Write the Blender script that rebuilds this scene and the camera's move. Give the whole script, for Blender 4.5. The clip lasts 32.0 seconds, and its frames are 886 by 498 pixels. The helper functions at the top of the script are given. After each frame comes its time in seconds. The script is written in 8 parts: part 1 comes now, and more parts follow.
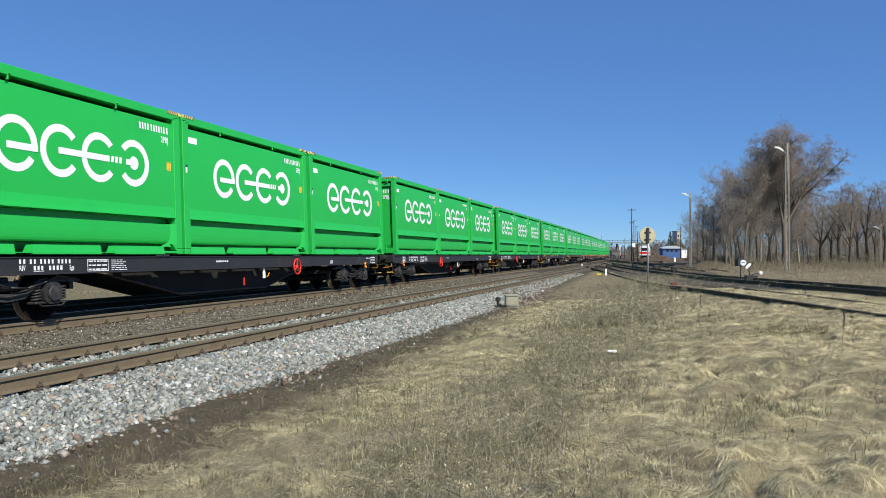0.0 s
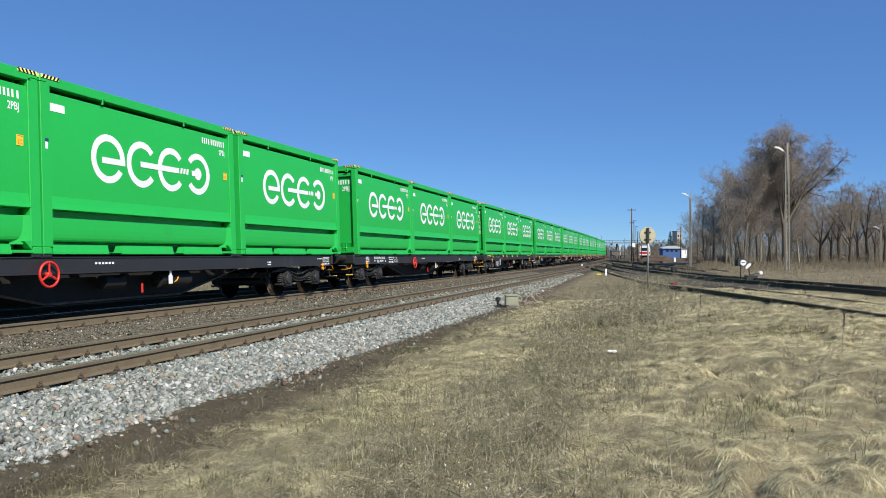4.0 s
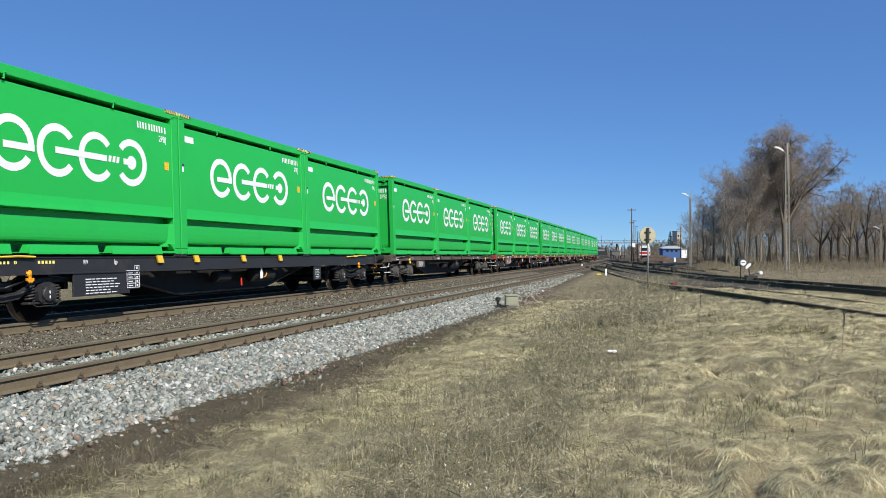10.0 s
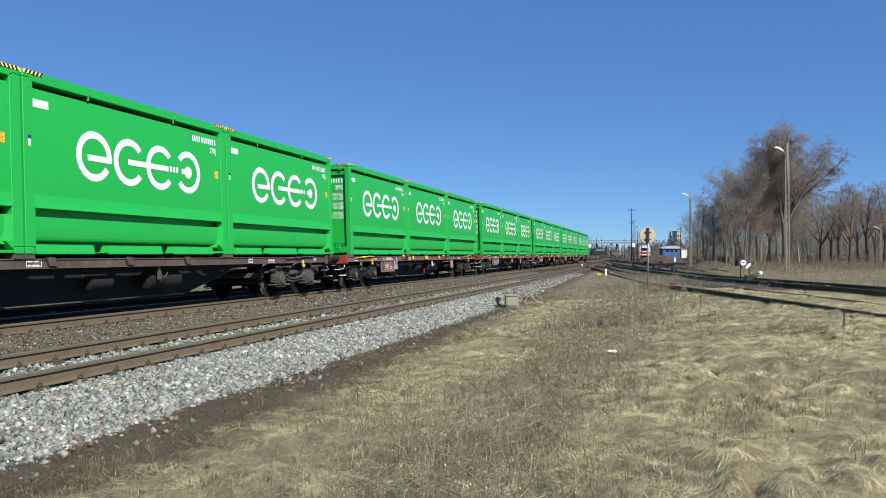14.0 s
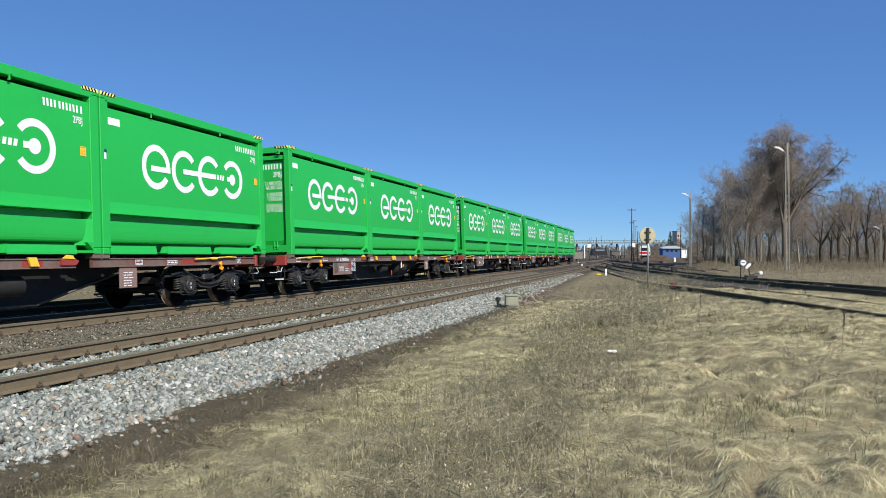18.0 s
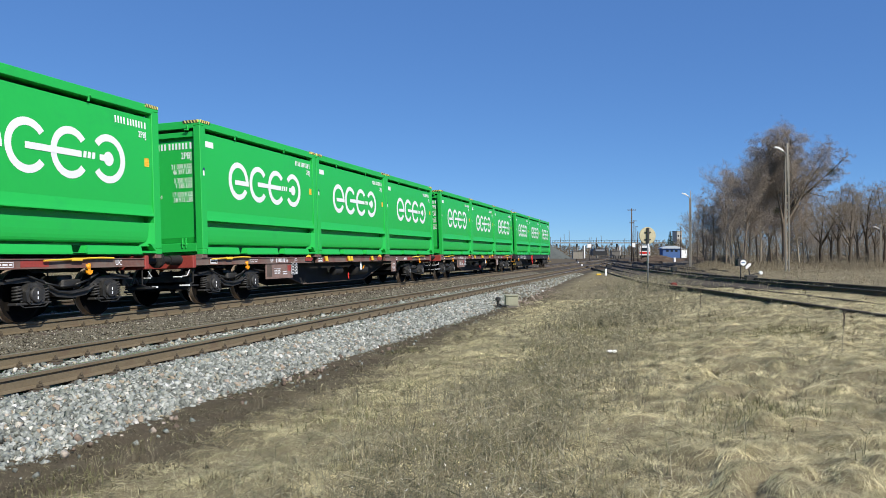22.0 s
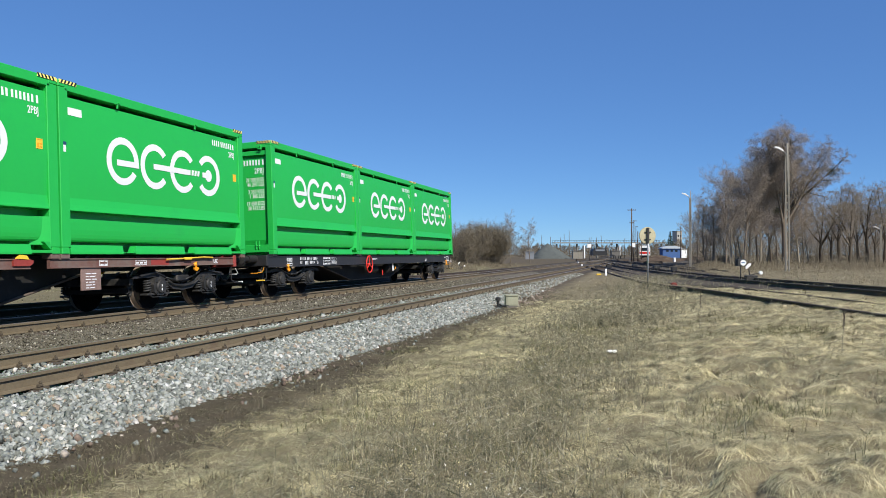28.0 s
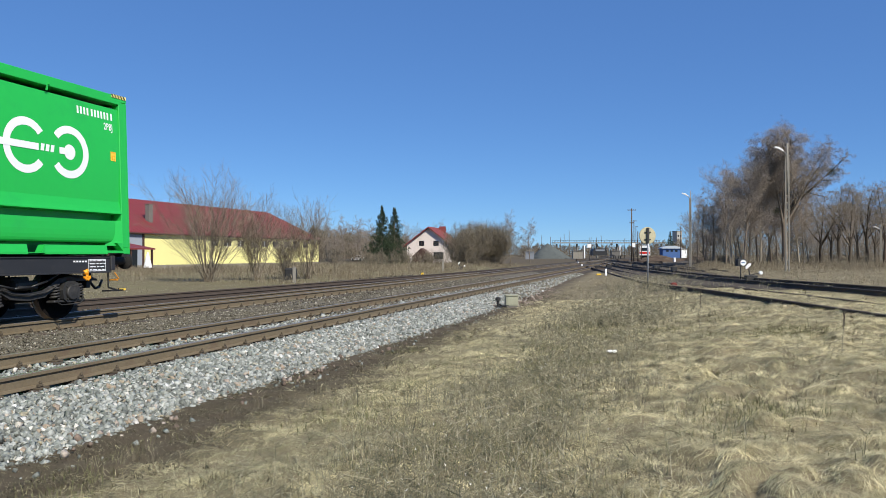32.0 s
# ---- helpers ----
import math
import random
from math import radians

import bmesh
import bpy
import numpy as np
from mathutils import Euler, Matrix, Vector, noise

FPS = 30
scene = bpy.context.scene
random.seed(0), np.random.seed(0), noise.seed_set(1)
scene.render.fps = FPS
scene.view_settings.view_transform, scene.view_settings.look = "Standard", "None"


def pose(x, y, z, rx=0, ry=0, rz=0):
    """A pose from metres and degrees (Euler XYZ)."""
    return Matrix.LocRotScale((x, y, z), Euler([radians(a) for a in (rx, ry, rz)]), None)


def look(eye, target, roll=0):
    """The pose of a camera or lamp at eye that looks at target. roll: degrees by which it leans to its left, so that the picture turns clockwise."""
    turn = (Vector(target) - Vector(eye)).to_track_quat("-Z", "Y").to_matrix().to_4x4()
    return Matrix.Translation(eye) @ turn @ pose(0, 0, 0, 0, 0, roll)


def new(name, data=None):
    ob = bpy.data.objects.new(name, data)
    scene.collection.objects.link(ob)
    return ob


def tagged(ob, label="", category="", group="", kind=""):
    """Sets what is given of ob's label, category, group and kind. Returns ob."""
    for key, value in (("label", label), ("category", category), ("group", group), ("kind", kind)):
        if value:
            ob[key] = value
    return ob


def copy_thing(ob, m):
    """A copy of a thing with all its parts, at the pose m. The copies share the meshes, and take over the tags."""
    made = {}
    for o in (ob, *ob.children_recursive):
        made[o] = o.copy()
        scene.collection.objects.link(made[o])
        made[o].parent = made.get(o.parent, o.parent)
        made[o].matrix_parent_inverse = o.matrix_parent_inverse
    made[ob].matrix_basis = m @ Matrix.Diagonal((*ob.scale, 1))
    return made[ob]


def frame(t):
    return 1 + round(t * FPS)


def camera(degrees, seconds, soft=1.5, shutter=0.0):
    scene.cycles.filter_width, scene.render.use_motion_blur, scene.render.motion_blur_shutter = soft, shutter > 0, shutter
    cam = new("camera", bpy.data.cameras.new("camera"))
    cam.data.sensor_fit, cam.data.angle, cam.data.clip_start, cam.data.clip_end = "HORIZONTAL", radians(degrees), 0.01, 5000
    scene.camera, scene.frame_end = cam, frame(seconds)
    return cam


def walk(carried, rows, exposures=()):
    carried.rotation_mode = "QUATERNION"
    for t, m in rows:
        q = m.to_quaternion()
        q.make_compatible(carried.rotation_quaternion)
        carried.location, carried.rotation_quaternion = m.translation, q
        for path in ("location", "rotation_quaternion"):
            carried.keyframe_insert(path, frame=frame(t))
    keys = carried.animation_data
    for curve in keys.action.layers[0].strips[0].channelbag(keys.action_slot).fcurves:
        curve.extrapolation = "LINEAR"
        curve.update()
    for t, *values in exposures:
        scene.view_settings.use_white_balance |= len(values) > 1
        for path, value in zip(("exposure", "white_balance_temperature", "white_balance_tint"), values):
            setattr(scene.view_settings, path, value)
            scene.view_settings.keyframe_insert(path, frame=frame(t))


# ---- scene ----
# The camera stands on a tripod beside the line; the train runs along +Y on a wide left-hand curve.
D, CURVE, CANT = 11.245, 1.04e-4, 2.04
PITCH, BOX_PITCH, BOX_L, BOX_W, BOX_H, DECK = 19.74, 6.10, 6.058, 2.55, 3.043, 1.139
cam = camera(59.71, 32.0, soft=0.8)
STAND = pose(0, 0, 1.18, 90.42, 0, 16.16)
walk(cam, [(0.0, STAND), (32.0, STAND)])

# ---- light ----
SUN = Vector((0.75, -0.59, 0.84)).normalized()
world = bpy.data.worlds.new("sky")
scene.world = world
world.use_nodes = True
wn = world.node_tree.nodes
sky = wn.new("ShaderNodeTexSky")
sky.sky_type = "NISHITA"
sky.sun_disc = False
sky.sun_elevation = math.asin(SUN.z)
sky.sun_rotation = math.atan2(SUN.x, SUN.y)
sky.altitude = 1500
sky.air_density, sky.dust_density, sky.ozone_density = 0.75, 0.0, 4.0
clear = wn.new("ShaderNodeMix")  # a clear, cold spring sky
clear.data_type, clear.blend_type = "RGBA", "MULTIPLY"
clear.inputs[0].default_value = 1.0
clear.inputs[7].default_value = (0.74, 0.985, 1.03, 1)
world.node_tree.links.new(sky.outputs[0], clear.inputs[6])
even = wn.new("ShaderNodeMix")  # thin haze evens the blue out
even.data_type = "RGBA"
even.inputs[0].default_value = 0.42
even.inputs[7].default_value = (1.09, 2.76, 7.75, 1)
world.node_tree.links.new(clear.outputs[2], even.inputs[6])
world.node_tree.links.new(even.outputs[2], wn["Background"].inputs[0])
wn["Background"].inputs[1].default_value = 0.084
sun = new("sun", bpy.data.lights.new("sun", "SUN"))
sun.data.energy, sun.data.angle, sun.data.color = 4.9, radians(0.53), (1.0, 0.945, 0.84)
sun.matrix_world = look(SUN * 100, (0, 0, 0))
scene.view_settings.exposure = 0.30


# ---- materials ----
def mat(name, base, rough=0.6, metal=0.0, spread=0.15, grain=8.0, bump=0.1, dirt=None, dirt_at=0.6, dirt_scale=1.2, island=0.0, obj=0.0, coat=0.0):
    """A surface with a fine grain, a coarse change of tone, and dirt in patches."""
    m = bpy.data.materials.new(name)
    m.use_nodes = True
    nt = m.node_tree
    bs = nt.nodes["Principled BSDF"]
    tc = nt.nodes.new("ShaderNodeTexCoord")

    def tex(scale, detail=4.0, rough_=0.6):
        n = nt.nodes.new("ShaderNodeTexNoise")
        n.inputs["Scale"].default_value, n.inputs["Detail"].default_value, n.inputs["Roughness"].default_value = scale, detail, rough_
        nt.links.new(tc.outputs["Object"], n.inputs["Vector"])
        return n.outputs[0]

    def ramp(src, a, b, lo, hi):
        r = nt.nodes.new("ShaderNodeMapRange")
        r.inputs[1].default_value, r.inputs[2].default_value, r.inputs[3].default_value, r.inputs[4].default_value = a, b, lo, hi
        nt.links.new(src, r.inputs[0])
        return r.outputs[0]

    def mixc(fac, a, b, mode="MIX"):
        x = nt.nodes.new("ShaderNodeMix")
        x.data_type, x.blend_type = "RGBA", mode
        for sock, v in ((x.inputs[0], fac), (x.inputs[6], a), (x.inputs[7], b)):
            if isinstance(v, (int, float)):
                sock.default_value = v
            elif isinstance(v, tuple):
                sock.default_value = (*v, 1)
            else:
                nt.links.new(v, sock)
        return x.outputs[2]

    fine, coarse = tex(grain * 6), tex(grain * 0.35, 3)
    col = mixc(ramp(fine, 0.3, 0.7, 0, 1), tuple(c * (1 - spread) for c in base), tuple(min(1, c * (1 + spread)) for c in base))
    col = mixc(ramp(coarse, 0.35, 0.65, 0, spread * 1.5), col, tuple(c * 0.7 for c in base))
    if island:
        g = nt.nodes.new("ShaderNodeNewGeometry")
        h = nt.nodes.new("ShaderNodeHueSaturation")
        nt.links.new(ramp(g.outputs["Random Per Island"], 0, 1, 1 - island, 1 + island), h.inputs["Value"])
        nt.links.new(col, h.inputs["Color"])
        col = h.outputs[0]
    if obj:
        g = nt.nodes.new("ShaderNodeObjectInfo")
        h = nt.nodes.new("ShaderNodeHueSaturation")
        nt.links.new(ramp(g.outputs["Random"], 0, 1, 1 - obj, 1 + obj), h.inputs["Value"])
        nt.links.new(col, h.inputs["Color"])
        col = h.outputs[0]
    if dirt:
        col = mixc(ramp(tex(dirt_scale, 6, 0.7), dirt_at - 0.08, dirt_at + 0.12, 0, 0.85), col, dirt)
    nt.links.new(col, bs.inputs["Base Color"])
    nt.links.new(ramp(fine, 0.2, 0.8, max(0.04, rough - 0.08), min(1, rough + 0.08)), bs.inputs["Roughness"])
    bs.inputs["Metallic"].default_value = metal
    if rough >= 0.9:
        bs.inputs["Specular IOR Level"].default_value = 0.12  # loose, dusty surfaces have no sheen
    bs.inputs["Coat Weight"].default_value = coat
    if bump:
        b = nt.nodes.new("ShaderNodeBump")
        b.inputs["Strength"].default_value, b.inputs["Distance"].default_value = bump, 0.02
        nt.links.new(fine, b.inputs["Height"])
        nt.links.new(b.outputs[0], bs.inputs["Normal"])
    return m


M = {}
M["green"] = mat("green_paint", (0.016, 0.42, 0.064), 0.42, 0, 0.03, 1.5, 0.01, dirt=(0.016, 0.335, 0.064), dirt_at=0.66, dirt_scale=0.9)
M["white"] = mat("white_film", (0.76, 0.77, 0.78), 0.45, 0, 0.02, 3, 0.0)
M["yellow"] = mat("yellow_paint", (0.82, 0.53, 0.045), 0.5, 0, 0.08, 6, 0.05)
M["hazard"] = mat("pale_hazard_yellow", (0.88, 0.76, 0.20), 0.5, 0, 0.05, 6, 0.02)
M["orange"] = mat("orange_paint", (0.85, 0.33, 0.01), 0.5, 0, 0.08, 6, 0.05)
M["blue_film"] = mat("dark_blue_film", (0.02, 0.05, 0.12), 0.5, 0, 0.05, 6, 0.0)
M["black"] = mat("black_film", (0.015, 0.015, 0.015), 0.5, 0, 0.1, 6, 0.02)
M["red"] = mat("red_paint", (0.62, 0.03, 0.02), 0.45, 0, 0.08, 6, 0.03)
M["frame_black"] = mat("black_frame_paint", (0.022, 0.022, 0.024), 0.5, 0, 0.2, 5, 0.05, dirt=(0.06, 0.05, 0.04), dirt_at=0.62, dirt_scale=2)
M["frame_red"] = mat("red_brown_frame_paint", (0.15, 0.068, 0.054), 0.75, 0, 0.2, 5, 0.08, dirt=(0.165, 0.135, 0.115), dirt_at=0.48, dirt_scale=1.6)
M["board_pale"] = mat("dusty_pale_red_paint", (0.23, 0.15, 0.13), 0.8, 0, 0.2, 5, 0.05, dirt=(0.12, 0.085, 0.07), dirt_at=0.55, dirt_scale=3)
M["frame_old"] = mat("weathered_paint_and_flange_light", (0.085, 0.062, 0.05), 0.75, 0, 0.25, 5, 0.1, dirt=(0.16, 0.13, 0.10), dirt_at=0.56, dirt_scale=1.6)
M["bogie"] = mat("oily_steel_and_underframe_shade", (0.010, 0.0095, 0.009), 0.75, 0.0, 0.35, 7, 0.2, dirt=(0.035, 0.03, 0.026), dirt_at=0.62, dirt_scale=4)
M["bogie_grey"] = mat("grimy_bogie_steel", (0.024, 0.0235, 0.023), 0.6, 0.0, 0.5, 9, 0.3, dirt=(0.065, 0.06, 0.054), dirt_at=0.56, dirt_scale=5)
M["frame_bright"] = mat("fresh_red_paint", (0.29, 0.044, 0.034), 0.55, 0, 0.15, 5, 0.05)
M["bogie_dusty"] = mat("dusty_bogie_steel", (0.085, 0.078, 0.068), 0.85, 0.0, 0.3, 7, 0.2, dirt=(0.05, 0.045, 0.04), dirt_at=0.58, dirt_scale=4)
M["wheel"] = mat("wheel_steel", (0.007, 0.006, 0.0055), 0.9, 0.0, 0.3, 7, 0.1, dirt=(0.016, 0.012, 0.009), dirt_at=0.58, dirt_scale=5)
M["tread"] = mat("polished_tread", (0.27, 0.215, 0.165), 0.45, 0.3, 0.25, 8, 0.05)
M["rail"] = mat("rusty_rail", (0.150, 0.118, 0.072), 0.75, 0.0, 0.22, 6, 0.15, dirt=(0.11, 0.07, 0.045), dirt_at=0.6, dirt_scale=2.5)
M["railhead"] = mat("worn_rail_head", (0.30, 0.25, 0.19), 0.38, 0.55, 0.12, 6, 0.03)
M["rail_dark"] = mat("dark_rusty_rail", (0.070, 0.052, 0.039), 0.85, 0.0, 0.3, 6, 0.15)
M["sleeper"] = mat("oiled_timber_sleeper", (0.075, 0.058, 0.045), 0.85, 0, 0.35, 5, 0.3, obj=0.25)
M["clip"] = mat("rusty_fastening", (0.085, 0.066, 0.042), 0.85, 0.0, 0.3, 8, 0.2)


# ---- mesh helpers ----
def part(name, bm, material, parent=None, label=""):
    me = bpy.data.meshes.new(name)
    bm.to_mesh(me)
    bm.free()
    for m in (material if isinstance(material, (list, tuple)) else [material]):
        me.materials.append(m)
    ob = new(name, me)
    ob.parent = parent
    return tagged(ob, label)


def share(name, me, parent=None, m=None, label=""):
    ob = new(name, me)
    ob.parent = parent
    if m is not None:
        ob.matrix_basis = m
    return tagged(ob, label)


def empty(name, m=None):
    ob = new(name)
    ob.empty_display_size = 0.2
    if m is not None:
        ob.matrix_basis = m
    return ob


def box(bm, c, s, bevel=0.0, rot=None, mi=0):
    """A box with centre c and size s; bevel rounds its edges."""
    v0 = len(bm.verts)
    m = Matrix.Translation(c) @ (rot.to_4x4() if rot else Matrix.Identity(4)) @ Matrix.Diagonal((*s, 1))
    r = bmesh.ops.create_cube(bm, size=1.0, matrix=m)
    fs = {f for v in r["verts"] for f in v.link_faces}
    for f in fs:
        f.material_index = mi
    if bevel:
        es = {e for v in r["verts"] for e in v.link_edges}
        out = bmesh.ops.bevel(bm, geom=list(es), offset=bevel, segments=1, affect="EDGES", profile=0.5)
        for f in out["faces"]:
            f.material_index = mi
    return bm


def prism(bm, prof, y0, y1, mi=0, axis="y"):
    """A closed profile of (x, z) drawn along y (or (y, z) along x, or (x, y) along z)."""
    def put(a, b, t):
        return {"y": (a, t, b), "x": (t, a, b), "z": (a, b, t)}[axis]
    va = [bm.verts.new(put(a, b, y0)) for a, b in prof]
    vb = [bm.verts.new(put(a, b, y1)) for a, b in prof]
    n = len(prof)
    fs = [bm.faces.new((va[i], va[(i + 1) % n], vb[(i + 1) % n], vb[i])) for i in range(n)]
    fs += [bm.faces.new(va[::-1]), bm.faces.new(vb)]
    for f in fs:
        f.material_index = mi
    bmesh.ops.recalc_face_normals(bm, faces=fs)
    return fs


def rod(bm, p0, p1, r0, r1=None, n=10, mi=0, caps=True):
    p0, p1 = Vector(p0), Vector(p1)
    r1 = r0 if r1 is None else r1
    q = (p1 - p0).to_track_quat("Z", "Y")
    ring = [[bm.verts.new(p + q @ Vector((r * math.cos(a), r * math.sin(a), 0))) for a in (2 * math.pi * i / n for i in range(n))] for p, r in ((p0, r0), (p1, r1))]
    fs = [bm.faces.new((ring[0][i], ring[0][(i + 1) % n], ring[1][(i + 1) % n], ring[1][i])) for i in range(n)]
    for f in fs:
        f.smooth = n > 6
        f.material_index = mi
    if caps:
        for c in (ring[0][::-1], ring[1]):
            f = bm.faces.new(c)
            f.material_index = mi
    return fs


def pipe(bm, pts, r, n=6, mi=0):
    for a, b in zip(pts, pts[1:]):
        rod(bm, a, b, r, n=n, mi=mi)


def lathe(bm, prof, axis="x", n=24, mi=0):
    """Turns (along, radius) pairs round an axis."""
    def put(u, r, a):
        c, s = r * math.cos(a), r * math.sin(a)
        return {"x": (u, c, s), "y": (c, u, s), "z": (c, s, u)}[axis]
    rings = [[bm.verts.new(put(u, max(r, 1e-4), 2 * math.pi * i / n)) for i in range(n)] for u, r in prof]
    fs = []
    for ra, rb in zip(rings, rings[1:]):
        for i in range(n):
            fs.append(bm.faces.new((ra[i], ra[(i + 1) % n], rb[(i + 1) % n], rb[i])))
    for f in fs:
        f.smooth, f.material_index = True, mi
    for ring in (rings[0], rings[-1]):
        f = bm.faces.new(ring)
        f.material_index = mi
        fs.append(f)
    # keep the turned corners crisp
    for k, ring in enumerate(rings):
        sharp = k in (0, len(rings) - 1)
        if not sharp:
            a, b, c = Vector(prof[k - 1]), Vector(prof[k]), Vector(prof[k + 1])
            sharp = (b - a).angle(c - b, 0) > 0.6
        if sharp:
            for i in range(n):
                e = bm.edges.get((ring[i], ring[(i + 1) % n]))
                if e:
                    e.smooth = False
    bmesh.ops.recalc_face_normals(bm, faces=fs)


def words(text, size, align="LEFT"):
    """Flat mesh of a line of writing in the built-in font, in its own xy plane."""
    cu = bpy.data.curves.new("writing", "FONT")
    cu.body, cu.size, cu.align_x = text, size, align
    cu.resolution_u = 2
    cu.offset = size * 0.018
    ob = bpy.data.objects.new("writing", cu)
    scene.collection.objects.link(ob)
    bpy.context.view_layer.update()
    me = bpy.data.meshes.new_from_object(ob.evaluated_get(bpy.context.evaluated_depsgraph_get()))
    bpy.data.objects.remove(ob)
    bpy.data.curves.remove(cu)
    return me


def smooth(a, b, x):
    t = min(1.0, max(0.0, (x - a) / (b - a)))
    return t * t * (3 - 2 * t)


def bend(y):
    """How far the line has curved to the left at y."""
    return -CURVE * y * y
# ---- ground ----
def ground_z(x, y):
    """Height of the bare ground: low by the line, rising a little to the yard tracks."""
    u = x - bend(y)
    near = -0.52 + 0.60 * smooth(-5.2, 5.0, u) + 0.08 * smooth(5, 12, u)
    far = -0.30 + 0.32 * smooth(-5.0, 8.0, u)
    z = near + (far - near) * smooth(22, 60, y)
    z += (-0.42 - z) * (1 - smooth(-6.6, -5.2, u))
    z += 0.13 * (1 - smooth(-22, -15.5, u)) - 0.2 * (1 - smooth(-60, -35, u))
    if 8 < y < 90:
        z += 0.085 * smooth(9, 18, y) * (1 - smooth(55, 88, y)) * math.exp(-(((x - 2.1 + (y - 23.5) * 0.17) / 1.7) ** 4))
    if -60 < x < 60 and -20 < y < 140:
        off = smooth(-5.4, -4.6, u) + (1 - smooth(-17, -15, u))
        z += off * (0.05 * noise.noise((x * 0.45, y * 0.45, 3)) + 0.035 * noise.noise((x * 1.7, y * 1.7, 7)) + 0.02 * noise.noise((x * 3.6, y * 3.6, 9)))
        if 2 < y < 40 and u > -4.4:
            d = noise.voronoi((x * 3.1 + 0.6 * noise.noise((x * 2, y * 2, 1)), y * 3.1 + 0.6 * noise.noise((x * 2, y * 2, 8)), 0))[0][0]
            here = smooth(-0.15, 0.35, noise.noise((x * 0.9, y * 0.9, 12)))
            z += (0.3 + 0.7 * smooth(-1.0, 0.5, u) * (1 - smooth(9, 17, y))) * (0.35 + 0.65 * here) * 0.10 * max(0.0, 1 - d * d * 3.0)
    return z


def spaced(lo, hi, fine_lo, fine_hi, step, grow=1.18):
    out = list(np.arange(fine_lo, fine_hi + step / 2, step))
    s, v = step, fine_hi
    while v < hi:
        s *= grow
        v = min(hi, v + s)
        out.append(v)
    s, v = step, fine_lo
    while v > lo:
        s *= grow
        v = max(lo, v - s)
        out.insert(0, v)
    return out


def sheet(name, xs, ys, zf, material):
    verts = [(x, y, zf(x, y)) for y in ys for x in xs]
    n = len(xs)
    faces = [(j * n + i, j * n + i + 1, (j + 1) * n + i + 1, (j + 1) * n + i) for j in range(len(ys) - 1) for i in range(n - 1)]
    me = bpy.data.meshes.new(name)
    me.from_pydata(verts, [], faces)
    for p in me.polygons:
        p.use_smooth = True
    me.materials.append(material)
    return new(name, me)


